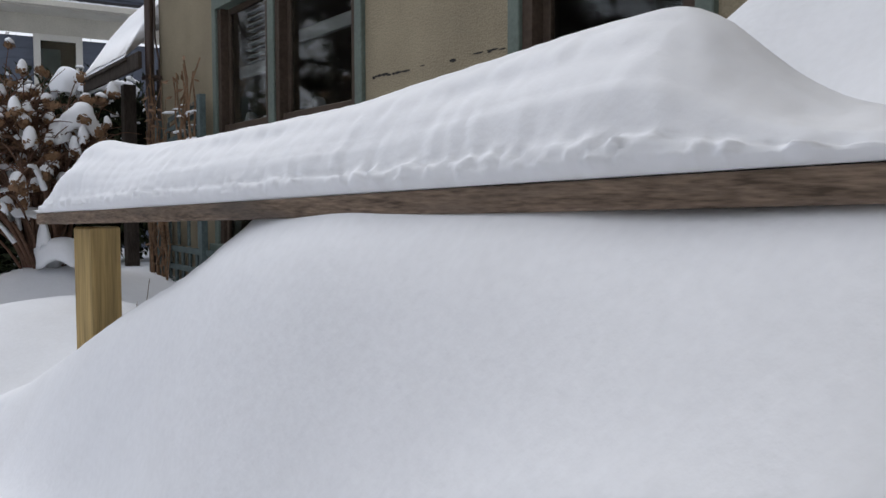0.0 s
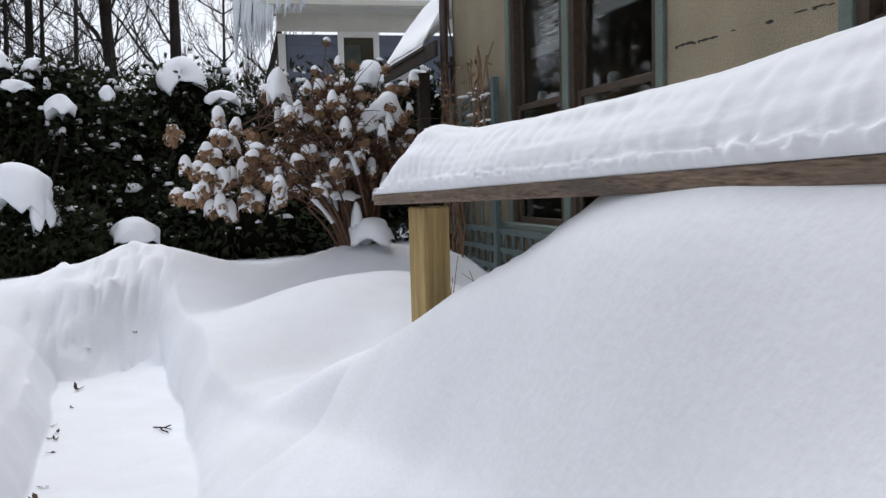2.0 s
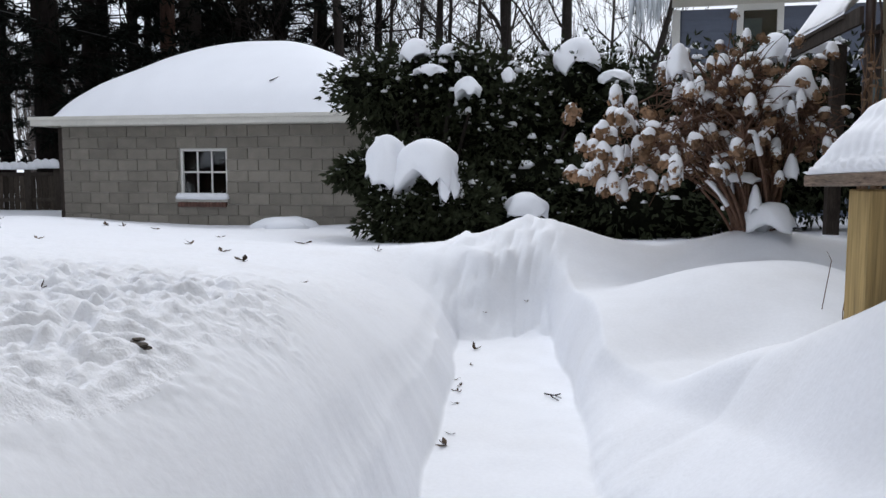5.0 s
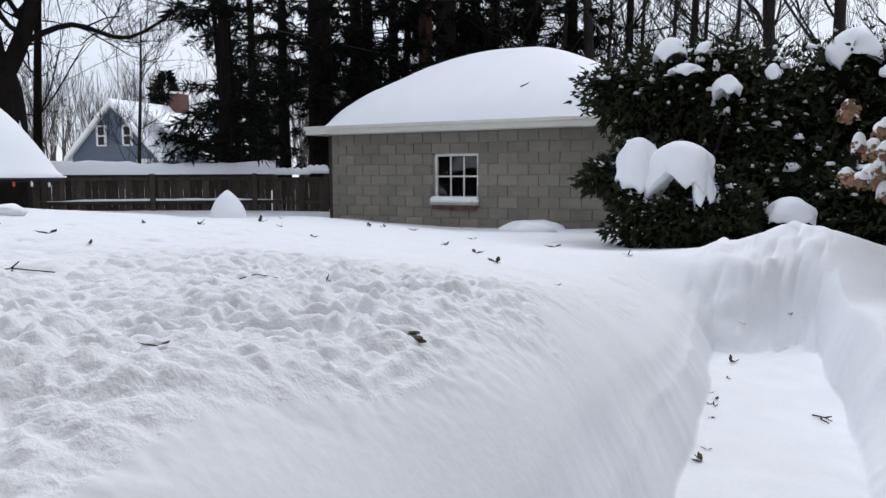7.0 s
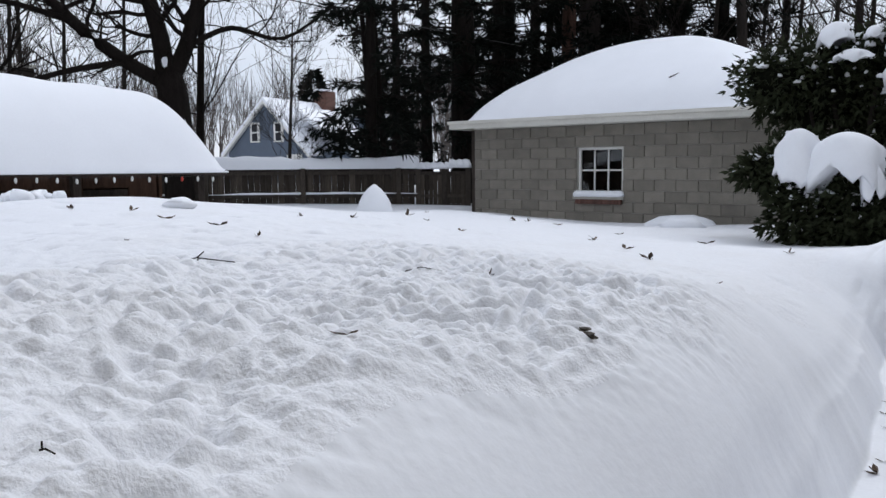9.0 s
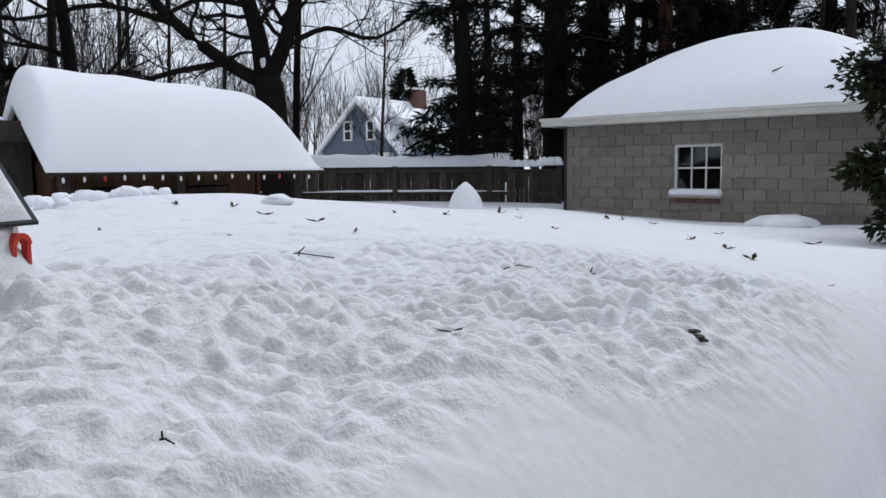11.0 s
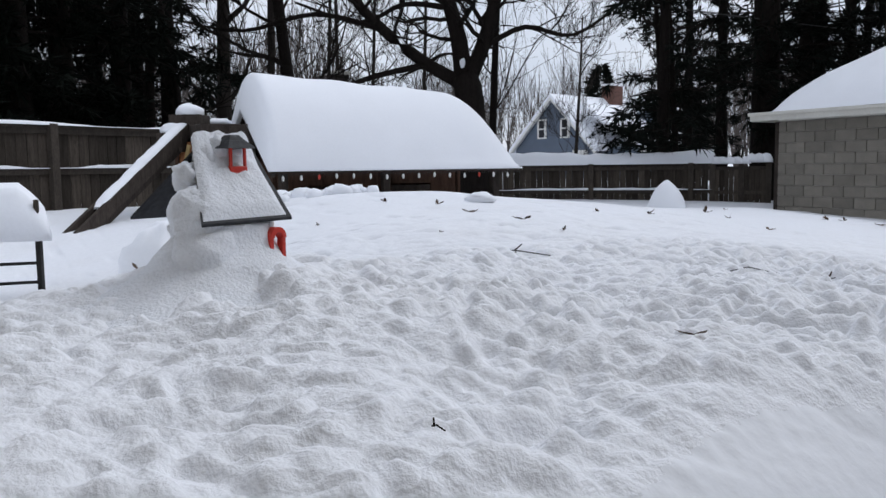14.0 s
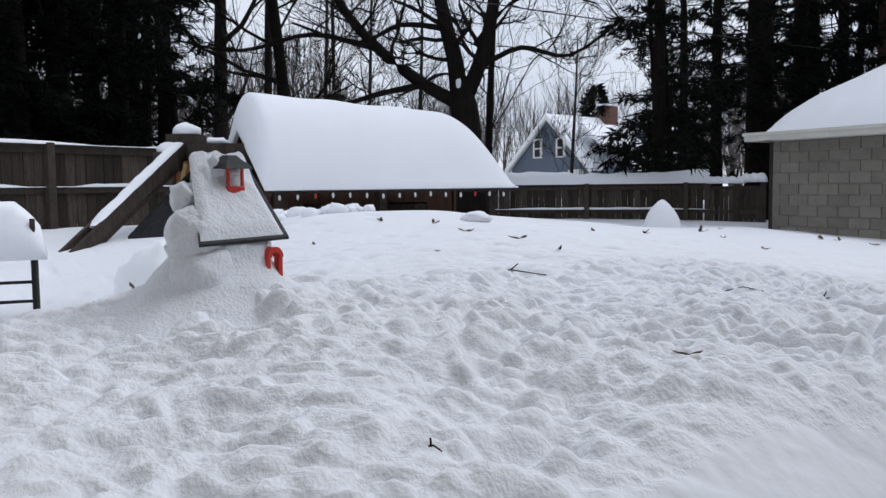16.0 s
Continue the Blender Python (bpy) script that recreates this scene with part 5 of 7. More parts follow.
def big_tree():
    rng = random.Random(21)
    t = thing("bare_tree", (-19.5, 8.3, 0.4), "large bare dark tree with wide sweeping limbs", "tree")
    s = Soup()
    limb(s, [(-19.5, 8.35, 0.2), (-19.55, 8.3, 1.8), (-19.6, 8.25, 3.2), (-19.7, 8.15, 3.7)], 0.42, 0.34, 10)
    arms = [([(-19.7, 8.15, 3.5), (-20.2, 7.4, 4.0), (-20.9, 6.5, 4.9), (-21.5, 5.7, 6.1), (-21.9, 5.0, 8.0)], 0.19, 0.09),
            ([(-19.7, 8.15, 3.6), (-19.75, 8.05, 4.6), (-19.9, 7.8, 5.8), (-20.1, 7.5, 8.0)], 0.25, 0.14),
            ([(-19.65, 8.25, 3.6), (-19.45, 8.6, 4.5), (-19.3, 8.9, 5.8), (-19.2, 9.2, 8.2)], 0.22, 0.13),
            ([(-20.2, 7.4, 4.0), (-20.6, 6.3, 3.75), (-21.2, 5.2, 3.4), (-21.9, 4.0, 3.3)], 0.09, 0.035),
            ([(-19.9, 7.8, 5.4), (-20.5, 6.9, 5.5), (-21.2, 6.0, 5.1), (-22.0, 4.6, 5.6)], 0.08, 0.03),
            ([(-20.9, 6.5, 4.9), (-21.7, 5.0, 5.3), (-22.6, 3.4, 4.9), (-23.5, 2.0, 5.2)], 0.08, 0.025),
            ([(-19.45, 8.6, 4.4), (-18.9, 9.5, 4.9), (-18.3, 10.6, 4.7), (-17.7, 11.8, 5.6)], 0.08, 0.03),
            ([(-19.5, 8.5, 5.0), (-19.1, 9.3, 6.0), (-18.6, 10.2, 6.3), (-18.0, 11.2, 6.0)], 0.06, 0.025)]
    tips = []
    for p, a, b in arms:
        f = limb(s, p, a, b, 7)
        tips += [(f[i], (f[i] - f[i - 1]).normalized(), lerp(a, b, i / len(f))) for i in range(4, len(f))]
    s.make("trunk", bark_dark, t, smooth=True)
    c = Soup()
    for p, d, r in tips:
        for k in range(2):
            if rng.random() < 0.75:
                side = Vector((rng.uniform(-1, 1), rng.uniform(-1, 1), rng.uniform(-0.6, 0.9))).normalized()
                grow(c, p, (d * 0.5 + side).normalized(), rng.uniform(0.7, 1.5), max(0.012, r * 0.35), 3, rng, 0.75, 0.02, 4, 0.3, (2, 3), 0.005)
    c.make("crown", bark_dark, t)
    sn = Soup()
    sn.lump((-19.6, 8.05, 3.98), 0.14, rng, (0.8, 0.8, 1.6), 5, 8)
    sn.lump((-19.25, 8.3, 2.4), 0.12, rng, (0.6, 0.9, 2.4), 5, 8)
    tagged(sn.make("fork_snow", snow_soft, None, smooth=True), "small snow patch caught in the tree fork", "snow")


big_tree()


def bare_tree(x, y, h, r, seed, lean=(0, 0), mat=None, depth=4, limbs=9, low=0.25):
    rng = random.Random(seed)
    t = thing("bare_tree", (x, y, 0.4), "tall bare winter tree behind the yard", "tree", "bare trees behind the yard")
    s = Soup()
    f = limb(s, [(x, y, 0.2), (x + lean[0] * 0.3, y + lean[1] * 0.3, h * 0.33), (x + lean[0] * 0.7, y + lean[1] * 0.7, h * 0.66), (x + lean[0], y + lean[1], h)], r, r * 0.3, 8)
    s.make("trunk", mat or bark_grey, t, smooth=True)
    c = Soup()
    for k in range(limbs):
        u = rng.uniform(low, 1.0)
        i = min(len(f) - 1, int(u * (len(f) - 1)))
        a = rng.uniform(0, 2 * math.pi)
        d = Vector((math.cos(a), math.sin(a), rng.uniform(0.15, 1.1))).normalized()
        grow(c, f[i], d, h * rng.uniform(0.1, 0.2), r * rng.uniform(0.16, 0.34), depth, rng, 0.6, 0.1, 4, 0.2, (2, 3), 0.008)
    c.make("crown", mat or bark_grey, t)


def pine(x, y, h, r, seed, low, reach, mat=None, dens=1.0):
    """A tall conifer: straight trunk, whorls of drooping branches with flat sprays of needles."""
    rng = random.Random(seed)
    t = thing("pine_tree", (x, y, 0.4), "tall dark conifer with drooping branches", "tree", "conifers behind the garage")
    s = Soup()
    limb(s, [(x, y, 0.2), (x + rng.uniform(-.1, .1), y, h * 0.5), (x, y + rng.uniform(-.1, .1), h)], r, r * 0.35, 9)
    s.make("trunk", mat or bark_dark, t, smooth=True)
    b, c = Soup(), Soup()
    z = low
    while z < h:
        for _ in range(rng.randint(2, 5)):
            a = rng.uniform(0, 2 * math.pi)
            ln = reach * rng.choice((0.45, 0.7, 0.9, 1.0, 1.2)) * rng.uniform(0.7, 1.1) * (1 - 0.4 * (z - low) / (h - low + 0.1))
            d = Vector((math.cos(a), math.sin(a), 0))
            p0 = Vector((x, y, z + rng.uniform(-0.3, 0.3)))
            droop = rng.uniform(-0.42, 0.12)
            pts = [p0 + d * (ln * u) + Vector((-d.y, d.x, 0)) * (0.12 * ln * u * rng.uniform(-1, 1)) + Vector((0, 0, ln * (0.25 * u * (1 - u) + droop * u * u))) for u in (0, 0.3, 0.6, 0.85, 1.0)]
            b.tube(pts, [0.04, 0.028, 0.018, 0.011, 0.004], 4)
            bare = rng.random() < 0.22
            for _k in range(int(ln * 3.2)):
                u = rng.uniform(0.15, 1.0)
                i = min(3, int(u * 4))
                q = pts[i].lerp(pts[i + 1], rng.random())
                sd = (Vector((-d.y, d.x, 0)) * rng.choice((-1, 1)) * rng.uniform(0.4, 1) + d * rng.uniform(0.2, 1) + Vector((0, 0, rng.uniform(-0.5, 0.3)))).normalized()
                sl = rng.uniform(0.25, 0.8) * (1.15 - 0.5 * u)
                e = q + sd * sl + Vector((0, 0, -0.12 * sl))
                b.tube([q, e], [0.010, 0.003], 3)
                if bare:
                    continue
                for _n in range(int(15 * dens)):
                    w = q.lerp(e, rng.uniform(0.15, 1.1))
                    nd = (sd * 0.8 + Vector((rng.uniform(-1, 1), rng.uniform(-1, 1), rng.uniform(-0.8, 0.5)))).normalized()
                    c.leaf(w, nd * rng.uniform(0.16, 0.42), rng.uniform(0.014, 0.036), nd.cross(Vector((rng.uniform(-1, 1), rng.uniform(-1, 1), 1))).normalized())
        z += rng.uniform(0.25, 0.75)
    b.make("branchwork", bark_dark, t)
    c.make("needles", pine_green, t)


def polar(yaw, dist):
    a = radians(yaw)
    return -1.55 - math.sin(a) * dist, -3.1 + math.cos(a) * dist


# conifers behind the garage, by heading and distance from the yard's path
for k, (yaw, dist, h, r, low, reach, mat) in enumerate([
        (38.5, 23, 15, 0.42, 5.2, 2.6, bark_dark), (36.2, 28, 17, 0.27, 3.6, 2.4, bark_dark), (35.3, 31, 17, 0.27, 4.0, 2.4, bark_dark),
        (31.6, 24, 15, 0.26, 4.6, 2.2, bark_brown), (30.2, 25.5, 16, 0.42, 5.0, 2.2, bark_grey), (24.5, 27, 16, 0.3, 4.4, 2.6, bark_dark),
        (26.8, 29, 15, 0.24, 4.2, 2.6, bark_dark), (21.5, 26, 14, 0.26, 4.0, 2.2, bark_dark), (41.0, 33, 13, 0.26, 1.8, 2.6, bark_dark), (33.6, 36, 17, 0.3, 3.0, 3.2, bark_dark), (43.2, 36, 11, 0.26, 1.5, 2.6, bark_dark),
        (45.0, 21.5, 9.5, 0.19, 3.6, 1.5, bark_dark), (28.0, 38, 16, 0.3, 3.0, 3.2, bark_dark)]):
    pine(*polar(yaw, dist), h, r, 100 + k, max(2.2, low - 2.0), reach * 1.25, mat, 2.3)
# dense dark conifers beyond the side fence
for k, (yaw, dist, h, reach) in enumerate([(88, 18, 12, 3.2), (84, 19, 13, 3.2), (91, 16, 12, 3.0), (80.5, 22, 13, 2.8), (95, 17, 12, 3.2), (77.6, 26, 12, 2.2), (86, 23, 13, 3.4), (82, 26, 13, 3.0), (90, 20, 13, 3.4), (86.5, 17, 12, 2.8), (93, 21, 13, 3.4), (79.5, 28, 13, 2.6)]):
    pine(*polar(yaw, dist), h, 0.3, 140 + k, 1.0, reach, bark_dark, 2.6)
# bare trunks between them
for k, (yaw, dist, h, r, lean, mat, lim) in enumerate([
        (74.3, 24, 13, 0.25, (-0.4, 0.4), bark_grey, 9), (71.2, 26, 14, 0.16, (0.3, 0.2), bark_grey, 9), (69.3, 24, 13, 0.24, (-0.9, -0.8), bark_dark, 9), (76.2, 22, 11, 0.10, (0.2, -1.4), bark_dark, 8),
        (79, 25, 13, 0.17, (0.3, 0.4), bark_dark, 8), (56.4, 24, 12, 0.13, (0.4, 0.3), bark_dark, 8), (43.9, 22.5, 9, 0.10, (-0.3, -0.3), bark_dark, 9), (44.7, 22.6, 10, 0.10, (-0.3, -0.4), bark_dark, 9),
        (8.7, 29, 14, 0.27, (-0.6, 0.3), bark_grey, 10), (5.2, 30, 15, 0.26, (0.1, 0.2), bark_grey, 10), (1.5, 27, 10, 0.16, (2.2, 0.6), bark_grey, 7), (14, 30, 13, 0.2, (0.3, 0.2), bark_grey, 12), (18, 31, 13, 0.22, (0.2, 0.1), bark_dark, 12), (33.0, 32, 14, 0.2, (0.3, 0.2), bark_dark, 10), (20, 24, 13, 0.2, (-0.6, 0.2), bark_grey, 10)]):
    bare_tree(*polar(yaw, dist), h, r, 200 + k, lean, mat, 3, lim + 3)


for k, (yaw, dist, h, r) in enumerate([(11.5, 26, 8.5, 0.11), (13.4, 28, 9.5, 0.12), (15.4, 27, 9.0, 0.12), (17.4, 29, 9.5, 0.12), (19.6, 27, 8.5, 0.1), (2.5, 31, 9.0, 0.1), (22.5, 25, 9.5, 0.11), (24.8, 27, 10, 0.12), (27.5, 26, 10, 0.12), (29.5, 30, 10.5, 0.12), (9.5, 24, 8.0, 0.09), (61, 33, 9.5, 0.12), (64.5, 31, 9.0, 0.11), (67.5, 29, 9.0, 0.11), (50.5, 38, 8.0, 0.1)]):
    bare_tree(*polar(yaw, dist), h, r, 400 + k, (0.3, 0.2), bark_grey, 4, 20, 0.06)


def far_woods():
    """A belt of thin bare trees and brush far behind everything."""
    rng = random.Random(77)
    s = Soup()
    for k in range(300):
        yaw = rng.uniform(-6, 98)
        dist = rng.uniform(40, 95) if not 42 < yaw < 62 else rng.uniform(72, 110)
        x, y = polar(yaw, dist)
        h = rng.uniform(4.5, 9.5) * (1 + (dist - 40) / 90)
        if 44 < yaw < 68:
            h *= 0.88
        r = rng.uniform(0.07, 0.15)
        for _ in range(2):
            grow(s, Vector((x + rng.uniform(-.6, .6), y, 0.3)), Vector((rng.uniform(-0.15, 0.15), rng.uniform(-0.15, 0.15), 1)).normalized(), h * 0.36, r, 4, rng, 0.42, 0.28, 4, 0.12, (2, 3), 0.02)
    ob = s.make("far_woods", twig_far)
    tagged(ob, "belt of thin bare winter trees far behind the yard", "woods", kind="stuff")


far_woods()


def conifer_mass(x, y, h, w, seed):
    rng = random.Random(seed)
    s = Soup()
    for k in range(2600):
        u = rng.random() ** 0.8
        a = rng.uniform(0, 2 * math.pi)
        rr = w * (1 - u ** 1.8) ** 0.8 * (0.75 + 0.25 * math.sin(u * 17)) * rng.uniform(0.35, 1) * (1 + 0.3 * math.sin(3 * a + u * 9))
        p = Vector((x + math.cos(a) * rr, y + math.sin(a) * rr, 0.6 + u * h))
        d = Vector((math.cos(a), math.sin(a), rng.uniform(-0.4, 0.5)))
        s.leaf(p, d * rng.uniform(0.35, 0.8), rng.uniform(0.06, 0.14), Vector((rng.uniform(-1, 1), rng.uniform(-1, 1), rng.uniform(-1, 1))).normalized())
    t = thing("pine_tree", (x, y, 0.4), "dark green bushy pine beyond the far house", "tree")
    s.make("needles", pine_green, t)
    tr = Soup()
    tr.tube([Vector((x, y, 0.2)), Vector((x, y, h * 0.8))], [0.2, 0.06], 6)
    tr.make("trunk", bark_dark, t)


conifer_mass(*polar(48.6, 66), 8.4, 2.0, 5)
conifer_mass(*polar(43.8, 46), 4.6, 3.0, 7)

# overhead wire and a far chimney stack
ow = Soup()
p0, p1 = Vector((-19.80, 3.31, 6.31)), Vector((-14.38, 19.05, 4.67))
ow.tube([p0.lerp(p1, k / 20) - Vector((0, 0, 0.5 * (k / 20) * (1 - k / 20))) for k in range(21)], [0.016] * 21, 5)
tagged(ow.make("overhead_wire", wire_black), "thin black overhead utility wire", "wire")
stack = thing("chimney_stack", (*polar(66.6, 30), 0.3), "square brown chimney with a tall thin pipe beyond the shed", "chimney")
cx, cy = polar(66.6, 30)
box_part("stack", (0.55, 0.55, 4.6), pose(cx, cy, 2.4, 0, 0, 20), bark_grey, stack)
box_part("cap", (0.65, 0.65, 0.12), pose(cx, cy, 4.75, 0, 0, 20), mortar, stack)
pp = Soup()
pp.tube([Vector((cx, cy, 4.7)), Vector((cx, cy, 12))], [0.07, 0.06], 8)
pp.make("pipe", bark_grey, stack)

# ---------------------------------------------------------------- hedge, shrubs and hydrangea
def evergreen(name, label, blobs, count, leaf, seed, stems, snow, snow_r):
    """A shrub from many small leaf sprays over uneven near-black cores that stand for its inner shade, on bare stems,
    with snow caught on its outer sprays.
    """
    rng = random.Random(seed)
    x0, y0 = blobs[0][0], blobs[0][1]
    t = thing(name, (x0, y0, ground_z(x0, y0)), label, "shrub")
    core, crown, white = Soup(), Soup(), Soup()
    vol = sum(b[3] * b[5] for b in blobs)
    for bx, by, bz, rx, ry, rz in blobs:
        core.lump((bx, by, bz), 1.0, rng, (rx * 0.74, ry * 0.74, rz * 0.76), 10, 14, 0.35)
        for _ in range(int(count * rx * rz / vol)):
            d = Vector((rng.gauss(0, 1), rng.gauss(0, 1) - 0.35, rng.gauss(0, 1))).normalized()
            q = (0.72 + 0.38 * rng.random()) * (1 + 0.28 * noise.noise(d * 2.3 + Vector((bx, by, bz))) + 0.16 * noise.noise(d * 6.1 + Vector((by, bx, bz))))
            p = Vector((bx + d.x * rx * q, by + d.y * ry * q, bz + d.z * rz * q))
            if p.z < ground_z(p.x, p.y) - 0.02:
                continue
            out = (d + Vector((rng.uniform(-.7, .7), rng.uniform(-.7, .7), rng.uniform(-.9, .5)))).normalized()
            for _k in range(3):
                o2 = (out + Vector((rng.uniform(-.6, .6), rng.uniform(-.6, .6), rng.uniform(-.5, .4)))).normalized()
                side = o2.cross(Vector((rng.uniform(-1, 1), rng.uniform(-1, 1), rng.uniform(-1, 1)))).normalized()
                crown.leaf(p, o2 * leaf * rng.uniform(0.6, 1.3), leaf * 0.16, side)
            if d.z > -0.25 and d.y < 0.5 and rng.random() < 1.1 * snow * (0.35 + max(0, d.z) + 0.9 * max(0, noise.noise(p * 1.1))):
                white.lump(p + Vector((0, 0, 0.01)), snow_r * rng.uniform(0.2, 0.75) * (1 + 0.8 * (rng.random() < 0.12)), rng, (rng.uniform(0.7, 1.9), 0.9, rng.uniform(0.5, 1.5)), 5, 7, 0.55, cut=0.4)
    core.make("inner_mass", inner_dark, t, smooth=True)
    crown.make("foliage", yew_green, t)
    st = Soup()
    for a, b, r in stems:
        m = (Vector(a) + Vector(b)) / 2 + Vector((rng.uniform(-.1, .1), rng.uniform(-.1, .1), 0))
        limb(st, [a, m, b], r, r * 0.6, 6)
    if stems:
        st.make("stem", bark_grey, t, smooth=True)
    tagged(white.make("snow_flecks", snow_soft, None, smooth=True), "bits of snow caught on dark evergreen sprays", "snow", kind="stuff")


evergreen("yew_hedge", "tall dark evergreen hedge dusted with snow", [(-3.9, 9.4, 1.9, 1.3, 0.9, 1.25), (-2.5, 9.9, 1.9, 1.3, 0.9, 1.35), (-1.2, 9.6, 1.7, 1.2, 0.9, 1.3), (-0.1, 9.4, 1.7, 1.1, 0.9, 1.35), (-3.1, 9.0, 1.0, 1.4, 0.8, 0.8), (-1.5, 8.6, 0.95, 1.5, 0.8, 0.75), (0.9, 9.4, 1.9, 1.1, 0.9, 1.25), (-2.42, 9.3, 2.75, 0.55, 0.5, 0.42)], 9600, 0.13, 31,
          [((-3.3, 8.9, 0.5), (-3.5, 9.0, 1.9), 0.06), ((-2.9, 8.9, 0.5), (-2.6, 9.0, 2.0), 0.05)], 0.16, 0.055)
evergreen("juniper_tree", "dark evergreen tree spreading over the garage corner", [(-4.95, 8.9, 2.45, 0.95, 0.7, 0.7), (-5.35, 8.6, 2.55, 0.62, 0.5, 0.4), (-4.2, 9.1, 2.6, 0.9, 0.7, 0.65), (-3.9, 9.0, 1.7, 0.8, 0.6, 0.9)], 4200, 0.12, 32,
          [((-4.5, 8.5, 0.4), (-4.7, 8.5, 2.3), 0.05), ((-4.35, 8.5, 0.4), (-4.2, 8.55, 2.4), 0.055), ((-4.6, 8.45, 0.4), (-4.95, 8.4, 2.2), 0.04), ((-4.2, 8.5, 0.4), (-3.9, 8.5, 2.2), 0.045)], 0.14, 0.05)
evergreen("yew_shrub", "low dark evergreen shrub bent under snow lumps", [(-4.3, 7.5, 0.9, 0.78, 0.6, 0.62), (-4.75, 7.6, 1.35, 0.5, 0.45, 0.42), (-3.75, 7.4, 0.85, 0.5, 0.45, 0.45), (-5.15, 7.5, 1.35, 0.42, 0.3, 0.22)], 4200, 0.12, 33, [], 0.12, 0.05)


def snow_lump(c, r, squash, seed, rough=0.34, label="rounded lump of snow resting on the evergreen hedge", group="snow lumps on the hedge"):
    """A clump of snow that sags over its branch."""
    s, g = Soup(), random.Random(seed)
    drape(s, c, r, squash, g)
    tagged(s.make("snow_lump", snow_soft, None, smooth=True), label, "snow", group)


for k, (c, r, sq) in enumerate([((-2.42, 9.05, 3.05), 0.33, (1.0, 0.8, 1.05)), ((-4.66, 7.05, 1.55), 0.36, (0.8, 0.7, 1.25)), ((-4.13, 7.0, 1.50), 0.44, (0.95, 0.7, 1.0)), ((-3.84, 6.92, 1.28), 0.17, (0.75, 0.7, 1.8)),
                                ((-4.65, 8.35, 3.12), 0.2, (1.1, 0.8, 0.9)), ((-4.2, 8.4, 3.08), 0.11, (1, 1, 1.0)), ((-3.85, 8.2, 2.55), 0.17, (1, 0.8, 1.15)), ((-4.4, 8.2, 2.8), 0.16, (1.3, 0.8, 0.6)), ((-2.95, 7.5, 0.98), 0.27, (1.05, 0.9, 0.8)),
                                ((-1.9, 8.75, 2.7), 0.2, (1.2, 0.8, 0.6)), ((0.1, 8.5, 3.0), 0.24, (0.8, 0.8, 1.0)), ((0.6, 8.5, 2.95), 0.22, (1.6, 0.8, 0.6)), ((-3.35, 8.55, 2.75), 0.1, (1, 1, 1.2))]):
    snow_lump(c, r, sq, 300 + k)


